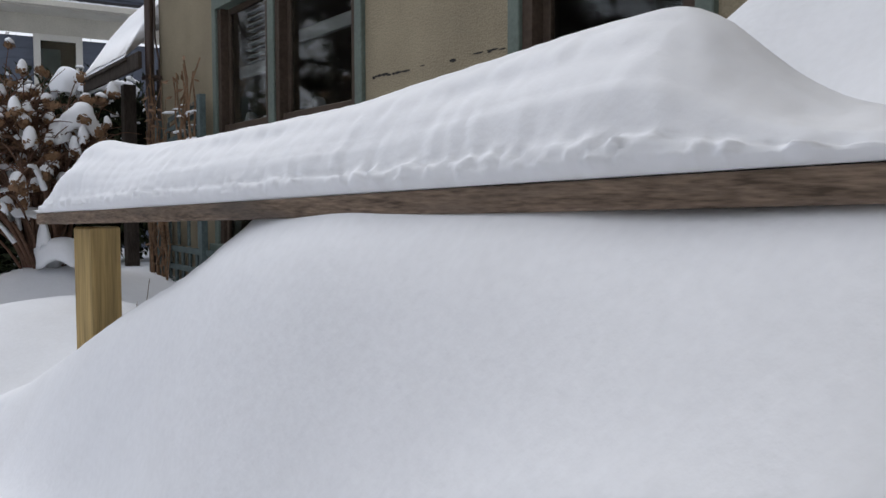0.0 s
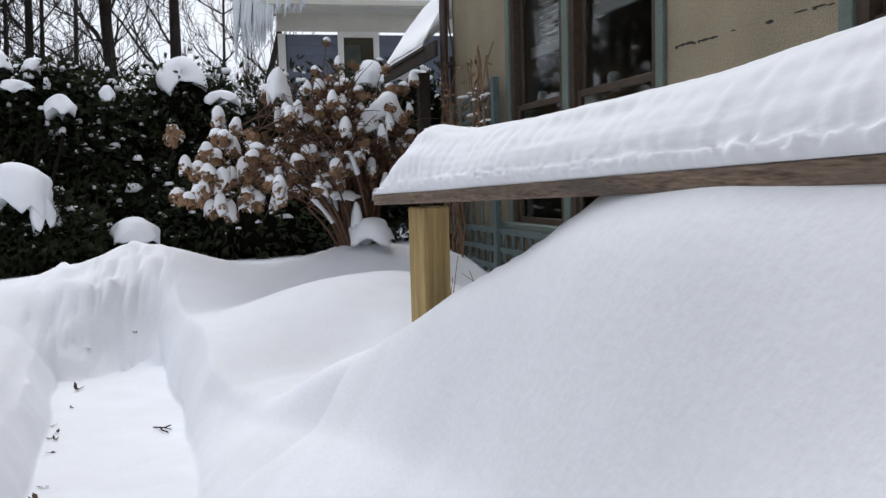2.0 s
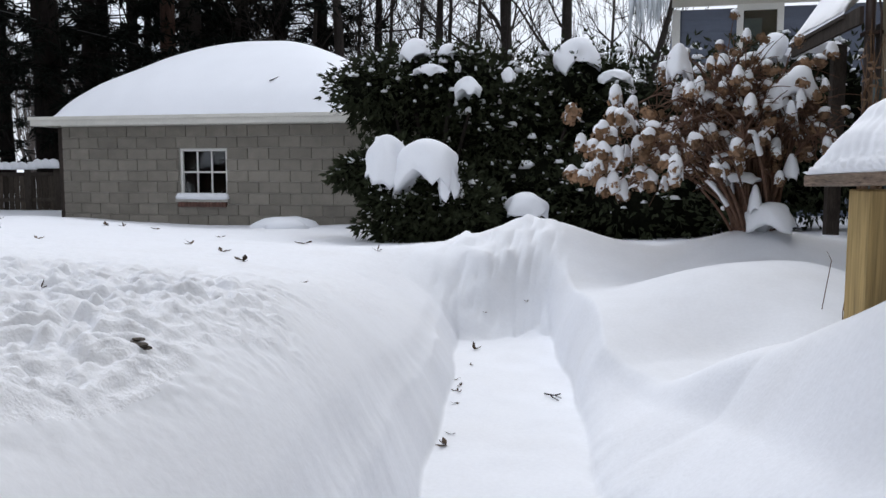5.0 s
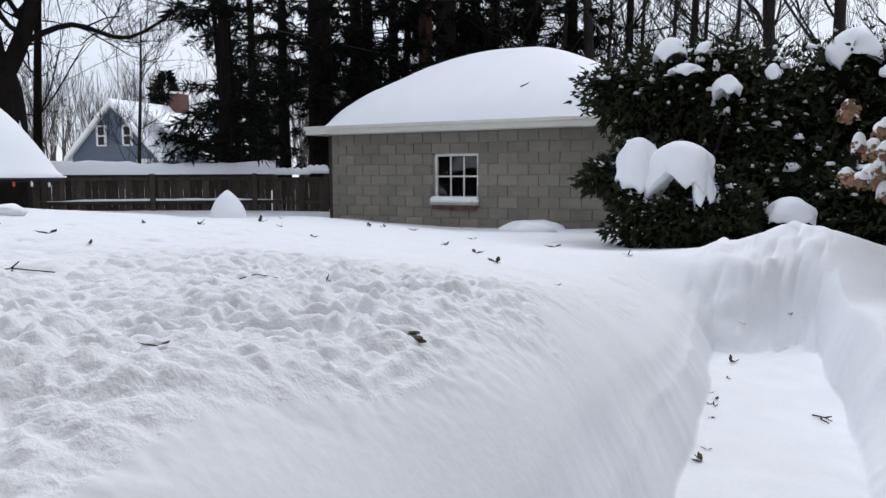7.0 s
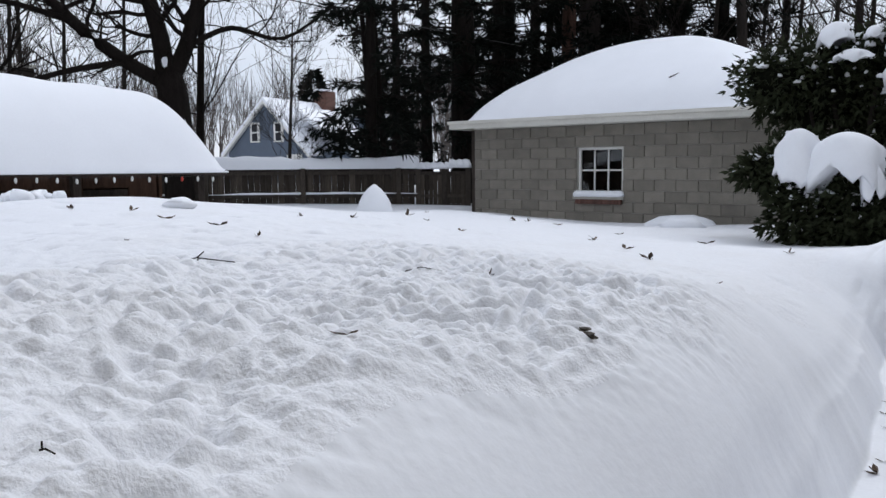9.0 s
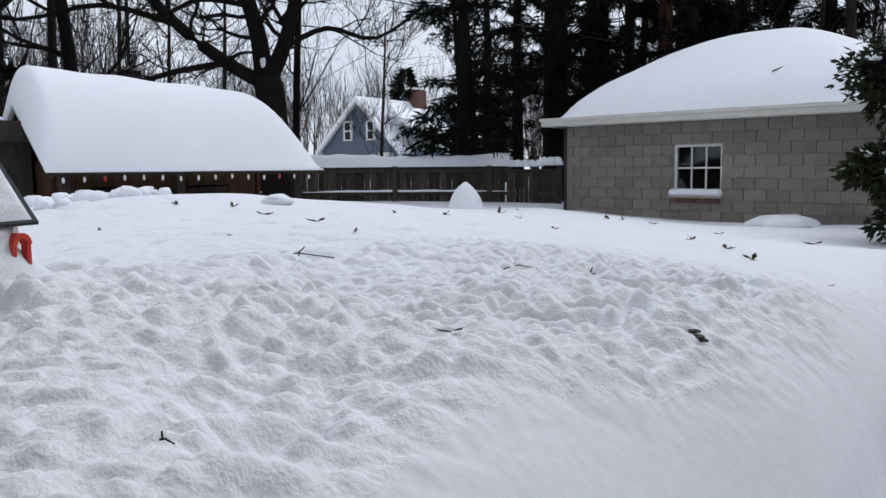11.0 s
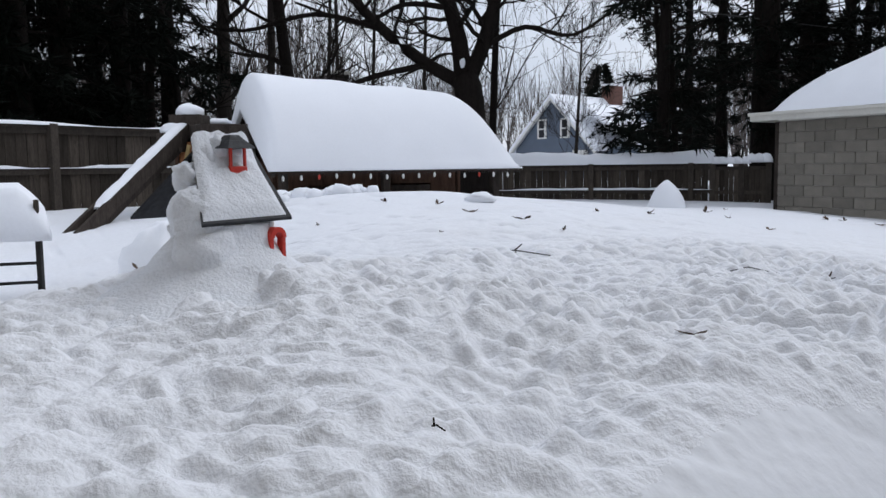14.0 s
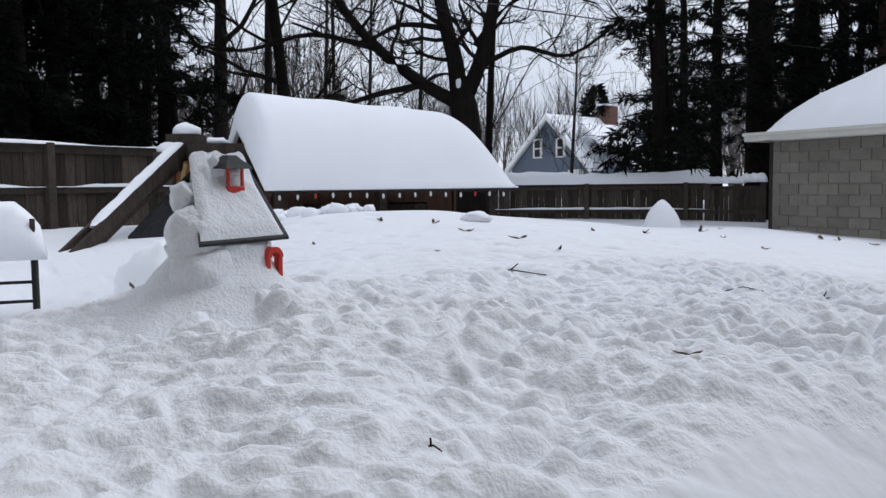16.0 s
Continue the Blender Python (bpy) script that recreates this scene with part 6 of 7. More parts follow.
def hydrangea():
    rng = random.Random(55)
    bx, by = -0.45, 5.25
    t = thing("hydrangea", (bx, by, 0.85), "arching brown hydrangea with dried flower heads", "shrub")
    st, heads, lines = Soup(), [], Soup()
    for k in range(104):
        a = rng.uniform(math.pi * 0.62, math.pi * 1.45) if k < 62 else rng.uniform(0, 2 * math.pi)
        reach = rng.uniform(0.25, 1.5) if k < 62 else rng.uniform(0.1, 0.8)
        top = 2.32 - 0.5 * (reach / 1.5) ** 2 + rng.uniform(-0.55, 0.1)
        d = Vector((math.cos(a), math.sin(a) * 0.8, 0))
        p0 = Vector((bx + rng.uniform(-.16, .16), by + rng.uniform(-.12, .12), 0.7))
        p1 = p0 + d * reach * 0.25 + Vector((0, 0, (top - 0.7) * 0.55))
        p2 = p0 + d * reach * 0.65 + Vector((0, 0, (top - 0.7) * 0.98))
        p3 = p0 + d * reach * 1.05 + Vector((0, 0, (top - 0.7) * rng.uniform(0.62, 1.0)))
        f = limb(st, [p0, p1, p2, p3], rng.uniform(0.014, 0.026), 0.005, 5)
        heads.append(f[-1])
        if k % 3 == 0 and k < 62:
            a0 = rng.randint(3, 6)
            seg = f[a0:a0 + rng.randint(3, 5)]
            lines.tube([v + Vector((0, -0.008, 0.016)) for v in seg], [rng.uniform(0.012, 0.034) for _v in seg], 6)
        for _ in range(9):
            i = rng.randint(5, len(f) - 2)
            sd = Vector((rng.uniform(-1, 1), rng.uniform(-1, 0.6), rng.uniform(-0.2, 0.9))).normalized()
            e = f[i] + sd * rng.uniform(0.2, 0.5)
            limb(st, [f[i], (f[i] + e) / 2 + Vector((0, 0, 0.05)), e], 0.008, 0.003, 4)
            if rng.random() < 0.24:
                heads.append(e)
    st.make("stem", stem_brown, t, smooth=True)
    tagged(lines.make("stem_snow", snow_soft, None, smooth=True), "lines of snow lying along the arching hydrangea stems", "snow", kind="stuff")
    kept = []
    for p in heads:
        if p.z > 1.15 and all((p - q).length > 0.13 for q in kept):
            kept.append(p)
    for k in range(40):
        p = Vector((-1.85 + rng.uniform(-.32, .5), 4.75 + rng.uniform(-.2, .3), 1.42 + rng.uniform(-0.2, 0.55)))
        if all((p - q).length > 0.12 for q in kept):
            kept.append(p)
    base_me, snow_me = [], []
    for k in range(4):
        s = Soup()
        for _ in range(46):
            d = Vector((rng.gauss(0, 1), rng.gauss(0, 1), rng.gauss(0, 1))).normalized()
            p = Vector((d.x * 0.062, d.y * 0.062, d.z * 0.055 - 0.02))
            sd = d.orthogonal().normalized()
            s.leaf(p, (sd + d * 0.4).normalized() * 0.042, 0.018, d.cross(sd))
        s.lump((0, 0, -0.02), 0.05, rng, (1, 1, 0.9), 5, 7, 0.3)
        me = bpy.data.meshes.new("flower_head")
        me.from_pydata([tuple(v) for v in s.v], [], s.f)
        me.materials.append(flower_brown)
        base_me.append(me)
        s = Soup()
        drape(s, (0, 0, 0.02), 0.062, (1, 1, 0.9 + 0.35 * k), rng, 0.2, 8, 12)
        me = bpy.data.meshes.new("head_snow")
        me.from_pydata([tuple(v) for v in s.v], [], s.f)
        me.materials.append(snow_soft)
        me.polygons.foreach_set("use_smooth", [True] * len(me.polygons))
        snow_me.append(me)
    for k, p in enumerate(kept):
        q = rng.uniform(0.85, 1.25) if p.x < -1.4 else rng.uniform(0.6, 0.95)
        m = Matrix.Translation(p) @ Matrix.Rotation(rng.uniform(0, 6), 4, "Z") @ Matrix.Diagonal((q, q, q, 1))
        piece("flower_head", base_me[k % 4], m, t)
        if rng.random() < 0.8:
            ob = new("snow_tuft", snow_me[(k // 2) % 4])
            ob.matrix_basis = Matrix.Translation(p + Vector((0, 0, 0.025))) @ Matrix.Rotation(rng.uniform(0, 6), 4, "Z") @ Matrix.Diagonal((q, q, q * rng.uniform(0.7, 1.2), 1))
            tagged(ob, "pointed snow tuft on a dried hydrangea flower head", "snow", "snow tufts on the hydrangea")
    s = Soup()
    for c, r, q in (((-1.2, 5.0, 2.42), 0.14, (0.8, 0.8, 1.6)), ((-0.15, 5.0, 2.2), 0.16, (1.0, 0.8, 1.3)), ((-0.35, 5.0, 2.05), 0.13, (0.9, 0.8, 1.5)), ((-0.62, 4.95, 1.35), 0.1, (1.6, 0.8, 0.6)), ((-0.5, 4.95, 1.15), 0.1, (0.6, 0.8, 1.9)), ((-0.8, 5.0, 1.75), 0.08, (2.4, 0.8, 0.5)), ((-0.35, 4.95, 1.0), 0.2, (1.1, 1, 0.9)), ((-0.7, 4.95, 1.55), 0.07, (2.2, 0.8, 0.6)), ((-0.95, 5.05, 2.1), 0.1, (1.4, 0.8, 0.8)), ((-0.2, 5.0, 1.45), 0.08, (0.8, 0.8, 2.0))):
        drape(s, c, r, q, rng, 0.22, 10, 18)
    tagged(s.make("snow_clump", snow_soft, None, smooth=True), "clumps of snow lodged among the hydrangea stems", "snow", kind="stuff")


hydrangea()


# ---------------------------------------------------------------- little snow house with a red lantern
def little_house():
    e0 = Vector((-3.572, -2.731, 1.298))
    u, n = Vector((-0.352, 0.936, 0)), Vector((-0.936, -0.352, 0))
    w, deep, ridge, hip = 0.264, 0.145, 1.463, 0.085
    mid = e0 + u * (w / 2)
    ang = math.degrees(math.atan2(u.y, u.x))
    t = thing("birdhouse", (mid.x - 0.07, mid.y + 0.04, 1.15), "little wooden house with slate roof and red trim in snow", "birdhouse")

    def P(s, q, z):
        p = e0 + u * s + n * q
        return Vector((p.x, p.y, z))

    def slab(name, c, thick, mat, label=""):
        up = Vector((0, 0, thick))
        return mesh_part(name, c + [p + up for p in c], [(3, 2, 1, 0), (4, 5, 6, 7), (0, 1, 5, 4), (1, 2, 6, 5), (2, 3, 7, 6), (3, 0, 4, 7)], mat, t, label)
    slab("roof_slope", [P(0, 0, 1.290), P(w, 0, 1.294), P(w, deep, ridge), P(hip, deep, ridge - 0.004)], 0.007, slate, "black slate roof")
    slab("roof_slope", [P(hip, deep, ridge - 0.004), P(w, deep, ridge), P(w, 2 * deep, 1.30), P(0, 2 * deep, 1.30)], 0.007, slate, "black slate roof")
    c = P(w * 0.54, 0.09, 1.2)
    box_part("body", (w * 0.78, 0.11, 0.2), pose(c.x, c.y, 1.198, 0, 0, ang), white_paint, t, 0.01)
    # red arched doorway under the eave
    arch = Soup()
    for k in range(11):
        a = math.pi * k / 10
        for r in (0.024, 0.013):
            s_, z = w * 0.80 + r * math.cos(a), 1.252 + r * 1.1 * math.sin(a)
            arch.v += [P(s_, -0.012, z), P(s_, 0.016, z)]
    for k in range(10):
        o = 4 * k
        arch.f += [(o, o + 4, o + 5, o + 1), (o + 2, o + 3, o + 7, o + 6), (o, o + 2, o + 6, o + 4), (o + 1, o + 5, o + 7, o + 3)]
    arch.make("door_arch", red_paint, t, "bright red arch")
    for s_ in (w * 0.80 - 0.0185, w * 0.80 + 0.0185):
        p = P(s_, 0.002, 1.235)
        box_part("door_jamb", (0.012, 0.02, 0.05), pose(p.x, p.y, 1.229, 0, 0, ang), red_paint, t, 0.001, "bright red jamb")
    # red lantern on the ridge
    l0 = P(0.17, 0.105, 1.40)
    for dx in (-0.021, 0.021):
        for dy in (-0.021, 0.021):
            q = l0 + u * dx + n * dy
            box_part("lantern_post", (0.007, 0.007, 0.07), pose(q.x, q.y, 1.438, 0, 0, ang), red_paint, t, 0.001, "bright red post")
    box_part("lantern_base", (0.052, 0.052, 0.03), pose(l0.x, l0.y, 1.412, 0, 0, ang), red_paint, t, 0.002, "bright red box")
    cap = Soup()
    for r, z in ((0.042, 1.470), (0.026, 1.488), (0.024, 1.489), (0.012, 1.503)):
        cap.v += [l0 + u * (a * r) + n * (b * r) + Vector((0, 0, z - l0.z)) for a, b in ((-1, -1), (1, -1), (1, 1), (-1, 1))]
    for k in range(3):
        for i in range(4):
            j = (i + 1) % 4
            cap.f.append((4 * k + i, 4 * k + j, 4 * k + 4 + j, 4 * k + 4 + i))
    cap.f += [(3, 2, 1, 0), (12, 13, 14, 15)]
    cap.make("lantern_roof", slate, t, "dark stepped slate cap")
    # snow on the roof slope
    v, f, k = [], [], 26
    for i in range(k + 1):
        for j in range(k + 1):
            q = lerp(0.004, deep + 0.002, j / k)
            s = lerp(0.008 + (hip - 0.01) * j / k, w - 0.014, i / k)
            edge = min(1, min(i, k - i) / 3) ** 0.6 * min(1, j / 2.0) ** 0.6
            h = 0.019 * edge * (1 + 0.35 * noise.noise(Vector((s * 40, q * 40, 3))))
            if j > k - 7:
                h += 0.02 * (j - k + 7) / 7 * max(0, 1 + 1.2 * noise.noise(Vector((s * 18, 2, 2))))
            v.append(P(s, q, 1.298 + 0.004 * s / w + (ridge - 1.292) * q / deep + h))
    for i in range(k):
        for j in range(k):
            o = i * (k + 1) + j
            f.append((o, o + 1, o + k + 2, o + k + 1))
    tagged(mesh_part("roof_snow", v, f, snow_grainy, None, smooth=True), "grainy snow crust on the little slate roof", "snow")
    # packed snow the house is set in
    s = Soup()
    g = random.Random(8)
    c = P(w * 0.48, 0.10, 1.1)
    v, f, rings, segs = [], [], 26, 60
    for i in range(rings + 1):
        h = i / rings
        for k in range(segs):
            a = 2 * math.pi * k / segs
            lx, ly = math.cos(a), math.sin(a)
            r = (0.108 + 0.40 * (1 - h) ** 2.3) * (1 + 0.10 * noise.noise(Vector((lx * 2, ly * 2, h * 4))) + 0.05 * noise.noise(Vector((lx * 7, ly * 7, h * 12))))
            p = c + u * (lx * r * 1.25) + n * (ly * r * 0.92)
            v.append(Vector((p.x, p.y, 1.04 + 0.25 * h)))
    for i in range(rings):
        for k in range(segs):
            k2 = (k + 1) % segs
            f.append((i * segs + k, i * segs + k2, (i + 1) * segs + k2, (i + 1) * segs + k))
    f.append(tuple(rings * segs + k for k in range(segs)))
    tagged(mesh_part("snow_mound", v, f, snow_grainy, None, smooth=True), "packed lumpy snow mound under the little house", "snow")
    for q, z, r, sq in ((0.06, 1.28, 0.062, (0.8, 1.0, 1.3)), (0.09, 1.31, 0.058, (1.0, 1.0, 1.2)), (0.05, 1.20, 0.08, (0.9, 1.0, 1.2))):
        s = Soup()
        s.lump(P(0.04, q, z), r, g, sq, 26, 36, 0.13)
        tagged(s.make("snow_heap", snow_grainy, None, smooth=True), "frozen snow heaped against the little house gable", "snow", "snow on the little house")
    for x, z, r, sq in ((0.07, 1.40, 0.04, (1.3, 0.9, 1.0)), (0.115, 1.44, 0.036, (1.1, 0.8, 1.3)), (0.15, 1.465, 0.034, (1.2, 0.8, 1.2)), (0.205, 1.465, 0.03, (1.3, 0.8, 1.0)), (0.235, 1.455, 0.024, (1.2, 0.8, 1.0))):
        s = Soup()
        s.lump(P(x, deep, z), r, g, sq, 18, 24, 0.26)
        tagged(s.make("snow_clump", snow_grainy, None, smooth=True), "small frozen snow clump on the little roof", "snow", "snow on the little house")



little_house()

# ---------------------------------------------------------------- wooden slide and play box by the side fence
slide = thing("wooden_slide", (-12.3, -1.3, 0.8), "weathered wooden slide chute leaning from a platform, snow on it", "slide")
st, sb_ = Vector((-13.05, -0.42, 2.0)), Vector((-11.5, -2.12, 0.66))
sd = (sb_ - st).normalized()
sw = Vector((sd.y, -sd.x, 0)).normalized()
if sw.x < 0:
    sw = -sw
bar("side_board", st + sw * 0.07, sb_ + sw * 0.07, 0.045, 0.17, dark_wood, slide)
bar("side_board", st - sw * 0.07, sb_ - sw * 0.07, 0.045, 0.17, dark_wood, slide)
bar("chute_bed", st - Vector((0, 0, 0.05)), sb_ - Vector((0, 0, 0.05)), 0.095, 0.03, dark_wood, slide)
bar("brace", st + sw * 0.03 - Vector((0, 0, 0.16)), sb_ + sw * 0.03 - Vector((0, 0, 0.14)), 0.06, 0.08, dark_wood, slide)
bar("leg", st + sw * 0.08, (st.x + 0.15, st.y + 0.1, 0.4), 0.09, 0.09, dark_wood, slide, up=(1, 0, 0))
bar("leg", st - sw * 0.08, (st.x - 0.2, st.y - 0.1, 0.4), 0.09, 0.09, dark_wood, slide, up=(1, 0, 0))
g = random.Random(3)
sweep_snow("slide_snow", st.lerp(sb_, 0.04) + Vector((0, 0, 0.06)), st.lerp(sb_, 0.8) + Vector((0, 0, 0.06)), 0.085, 0.10, "snow lying down the length of the wooden slide", 3.0, 0.2)
play = thing("play_platform", (-13.2, 0.0, 0.5), "dark wooden play platform with an orange panel", "playhouse")
box_part("deck", (1.1, 1.1, 0.08), pose(-13.55, 0.15, 1.95, 0, 0, 62), dark_wood, play)
box_part("orange_panel", (0.52, 0.03, 0.52), pose(-12.85, -0.36, 1.53, 0, 0, 60), orange_wood, play, label="orange stained plywood panel")
for a, b in ((-0.27, 0.04), (0.27, 0.04)):
    p = Vector((-12.85, -0.36, 0)) + Vector((math.cos(radians(60)), math.sin(radians(60)), 0)) * a
    box_part("panel_frame", (0.05, 0.05, 0.6), pose(p.x + 0.02, p.y, 1.53, 0, 0, 60), shed_wood, play)
for dx, dy in ((-0.45, -0.4), (0.3, 0.5), (-0.6, 0.6), (0.35, -0.4)):
    box_part("post", (0.1, 0.1, 1.9), pose(-13.55 + dx * 0.8, 0.15 + dy * 0.8, 1.05, 0, 0, 62), dark_wood, play)
box_part("step_box", (0.42, 0.4, 0.3), pose(-13.1, -0.38, 2.0, 0, 0, 55), dark_wood, play)
box_part("step_box", (0.34, 0.34, 0.25), pose(-13.0, -0.62, 1.78, 0, 0, 55), dark_wood, play)
ps = Soup()
for c, r, q in (((-13.1, -0.38, 2.17), 0.2, (1, 0.9, 0.7)), ((-13.0, -0.62, 1.93), 0.17, (1, 1, 0.6)), ((-13.35, 0.1, 2.02), 0.22, (1.2, 1, 0.5)), ((-13.3, 0.4, 2.02), 0.2, (1.4, 1, 0.4)), ((-13.7, 0.3, 2.0), 0.3, (1.2, 1, 0.4))):
    ps.lump(c, r, g, q, 8, 12, 0.35, cut=0.3)
tagged(ps.make("platform_snow", snow_soft, None, smooth=True), "rough snow lumps on the play platform", "snow")
box_part("paddle", (0.05, 0.02, 0.5), pose(-12.72, -0.55, 1.5, 0, 12, 60), post_wood, play, label="pale wooden slat")

# ---------------------------------------------------------------- snowed-in iron bench
bench = thing("iron_bench", (-8.7, -3.05, 0.45), "black iron bench buried under a thick slab of snow", "bench")
bu = Vector((0.1, 0.995, 0))
bf = Vector((0.995, -0.1, 0))
b0 = Vector((-8.36, -2.68, 0))
for s in (0.0, -1.1):
    p = b0 + bu * s
    box_part("leg", (0.035, 0.035, 0.55), pose(p.x, p.y, 0.7, 0, 0, 59), iron_black, bench)
    q = p - bf * 0.4
    box_part("leg", (0.035, 0.035, 0.6), pose(q.x, q.y, 0.7, 0, 0, 59), iron_black, bench)
    r = p + bf * 0.02 + Vector((0, 0, 1.12))
    box_part("arm_post", (0.03, 0.03, 0.28), pose(r.x, r.y, 1.08, 0, 0, 59), fence_frame, bench)
for z in (0.62, 0.76):
    bar("cross_bar", (*(b0).xy, z), (*(b0 - bu * 1.1).xy, z + 0.01), 0.025, 0.022, iron_black, bench)
bar("seat_slat", (*(b0 - bf * 0.1 + bu * 0.02).xy, 0.95), (*(b0 - bf * 0.1 - bu * 1.12).xy, 0.95), 0.12, 0.025, iron_black, bench)
bar("seat_slat", (*(b0 - bf * 0.3 + bu * 0.02).xy, 0.95), (*(b0 - bf * 0.3 - bu * 1.12).xy, 0.95), 0.12, 0.025, iron_black, bench)


def bench_snow():
    v, f, n, k = [], [], 30, 22
    for i in range(n + 1):
        for j in range(k + 1):
            s, q = lerp(0.09, -1.2, i / n), lerp(0.1, -0.55, j / k)
            e = min(1, i / 5, (n - i) / 5) ** 0.45 * min(1, j / 4, (k - j) / 3) ** 0.5
            h = 0.97 + 0.37 * e * (0.85 + 0.15 * smooth01(j / 12)) + 0.02 * noise.noise(Vector((s * 4, q * 4, 1)))
            if e == 0:
                h = 0.93 + 0.02 * noise.noise(Vector((s * 9, q * 9, 1)))
            p = b0 + bu * s + bf * q
            v.append(Vector((p.x, p.y, h)))
    for i in range(n):
        for j in range(k):
            o = i * (k + 1) + j
            f.append((o, o + k + 1, o + k + 2, o + 1))
    f.append(tuple(j for j in range(k + 1)) + tuple(i * (k + 1) + k for i in range(1, n + 1)) + tuple(n * (k + 1) + j for j in range(k - 1, -1, -1)) + tuple(i * (k + 1) for i in range(n - 1, 0, -1)))
    tagged(mesh_part("bench_snow", v, f, snow_soft, None, smooth=True), "thick rounded slab of snow on the bench", "snow")


bench_snow()
wl_ = Soup()
for k in range(22):
    a = Vector((-8.05 + g.uniform(-0.25, 0.25), -2.2 + g.uniform(-0.3, 0.3), 0))
    z = ground_z(a.x, a.y)
    d = Vector((g.uniform(-1, 1), g.uniform(-1, 1), g.uniform(0.2, 1.2))).normalized()
    wl_.leaf(Vector((a.x, a.y, z - 0.01)), d * g.uniform(0.04, 0.10), 0.012, d.orthogonal().normalized())
tagged(wl_.make("dead_weeds", rust_brown, None), "brown dead weeds sticking out of the snow", "weeds", kind="stuff")

fin = Soup()
fin.lump((-6.35, -2.22, 0.78), 0.42, g, (0.9, 0.55, 0.85), 16, 24, 0.2)
tagged(fin.make("snow_hump", snow_soft, None, smooth=True), "smooth steep hump of snow behind the little house", "snow")
hoop = Soup()
hz0 = ground_z(-7.65, -2.44)
hoop.tube([Vector((-7.65 + 0.10 * math.cos(a * 0.4) * (1 + 0.1 * math.sin(a)), -2.44 + 0.17 * math.sin(a * 0.4), hz0 + 0.03 + 0.05 * math.cos(a * 0.4))) for a in range(17)], [0.012] * 17, 6)
tagged(hoop.make("vine_loop", rust_brown, None, smooth=True), "brown loop of dead vine half buried in snow", "vine")

# ---------------------------------------------------------------- snow cone and piles on the lawn
cone = Soup()
for i in range(19):
    h = i / 18
    for k in range(20):
        a = 2 * math.pi * k / 20
        q = 0.35 * max(0.02, 1 - h ** 2.1) ** 0.72 * (1 + 0.05 * noise.noise(Vector((math.cos(a), math.sin(a), h * 3))))
        cone.v.append(Vector((-11.8 + math.cos(a) * q, 7.2 + math.sin(a) * q, 0.45 + 0.7 * h)))
for i in range(18):
    for k in range(20):
        k2 = (k + 1) % 20
        cone.f.append((i * 20 + k, i * 20 + k2, i * 20 + 20 + k2, i * 20 + 20 + k))
cone.f.append(tuple(360 + k for k in range(20)))
tagged(cone.make("snow_cone", snow_soft, None, smooth=True), "smooth pointed cone of snow standing by the fence", "snow")
pile = Soup()
for k in range(34):
    x, y = -10.7 + g.uniform(-0.5, 0.25), 0.35 + g.uniform(-0.6, 0.75)
    pile.lump((x, y, ground_z(x, y) + 0.02), g.uniform(0.05, 0.12), g, (1, 1, 0.8), 5, 8, 0.5)
for x, y in ((-8.35, 1.15), (-6.9, 8.9)):
    pile.lump((x, y, ground_z(x, y) + 0.02), 0.16 if x > -8 else 0.09, g, (2.2, 1.2, 0.8), 6, 10, 0.3)
tagged(pile.make("snow_chunks", snow_soft, None, smooth=True), "loose chunks of shovelled snow on the lawn", "snow", kind="stuff")
mound = Soup()
mound.lump((-7.25, 9.7, 0.42), 0.42, g, (1.5, 0.9, 0.5), 10, 16, 0.15)
tagged(mound.make("snow_hump", snow_soft, None, smooth=True), "low smooth hump of snow by the garage wall", "snow")

# ---------------------------------------------------------------- dead leaves, twigs and scraps on the snow
leaf_meshes = []
for k in range(4):
    s = Soup()
    r = random.Random(60 + k)
    for _ in range(3):
        d = Vector((r.uniform(-1, 1), r.uniform(-1, 1), r.uniform(-0.05, 0.35))).normalized()
        side = Vector((-d.y, d.x, r.uniform(-0.4, 0.4))).normalized()
        b = len(s.v)
        o = Vector((r.uniform(-0.15, 0.15), r.uniform(-0.15, 0.15), 0.04))
        s.v += [o, o + d * 0.3 + side * 0.22 + Vector((0, 0, 0.1)), o + d * 0.7 + side * 0.16, o + d + Vector((0, 0, 0.14)), o + d * 0.65 - side * 0.2 + Vector((0, 0, 0.08)), o + d * 0.3 - side * 0.15]
        s.f += [(b, b + 1, b + 2), (b, b + 2, b + 3), (b, b + 3, b + 4), (b, b + 4, b + 5)]
    me = bpy.data.meshes.new("dead_leaf")
    me.from_pydata([tuple(v) for v in s.v], [], s.f)
    me.materials.append(leaf_brown)
    leaf_meshes.append(me)
LAWN = [(-7.32, 1.74), (-7.52, 3.68), (-6.23, 2.65), (-7.84, 5.81), (-7.33, 6.01), (-9.24, 5.64), (-4.72, 2.88), (-4.17, 2.2), (-3.21, 0.98), (-3.28, -0.89),
        (-7.28, 0.36), (-8.23, 0.6), (-4.17, -1.44), (-5.22, -0.36), (-5.94, -0.1), (-8.94, 0.45), (-5.61, -0.91), (-3.81, 4.03), (-4.71, 4.49), (-7.2, 2.23),
        (-8.06, -0.62), (-8.45, 4.39), (-2.8, -2.01), (-3.92, -2.81), (-4.52, -1.81), (-7.7, 5.9), (-6.0, 5.2), (-5.3, 3.4)]
WAY = [(-2.77, 3.76), (-2.73, 3.13), (-2.66, 2.16), (-2.43, 0.91), (-2.56, 1.66), (-2.58, 1.87), (-2.45, 1.1), (-2.45, 4.05), (-2.61, 1.89), (-2.6, 2.01), (-2.65, 2.58)]
r = random.Random(9)
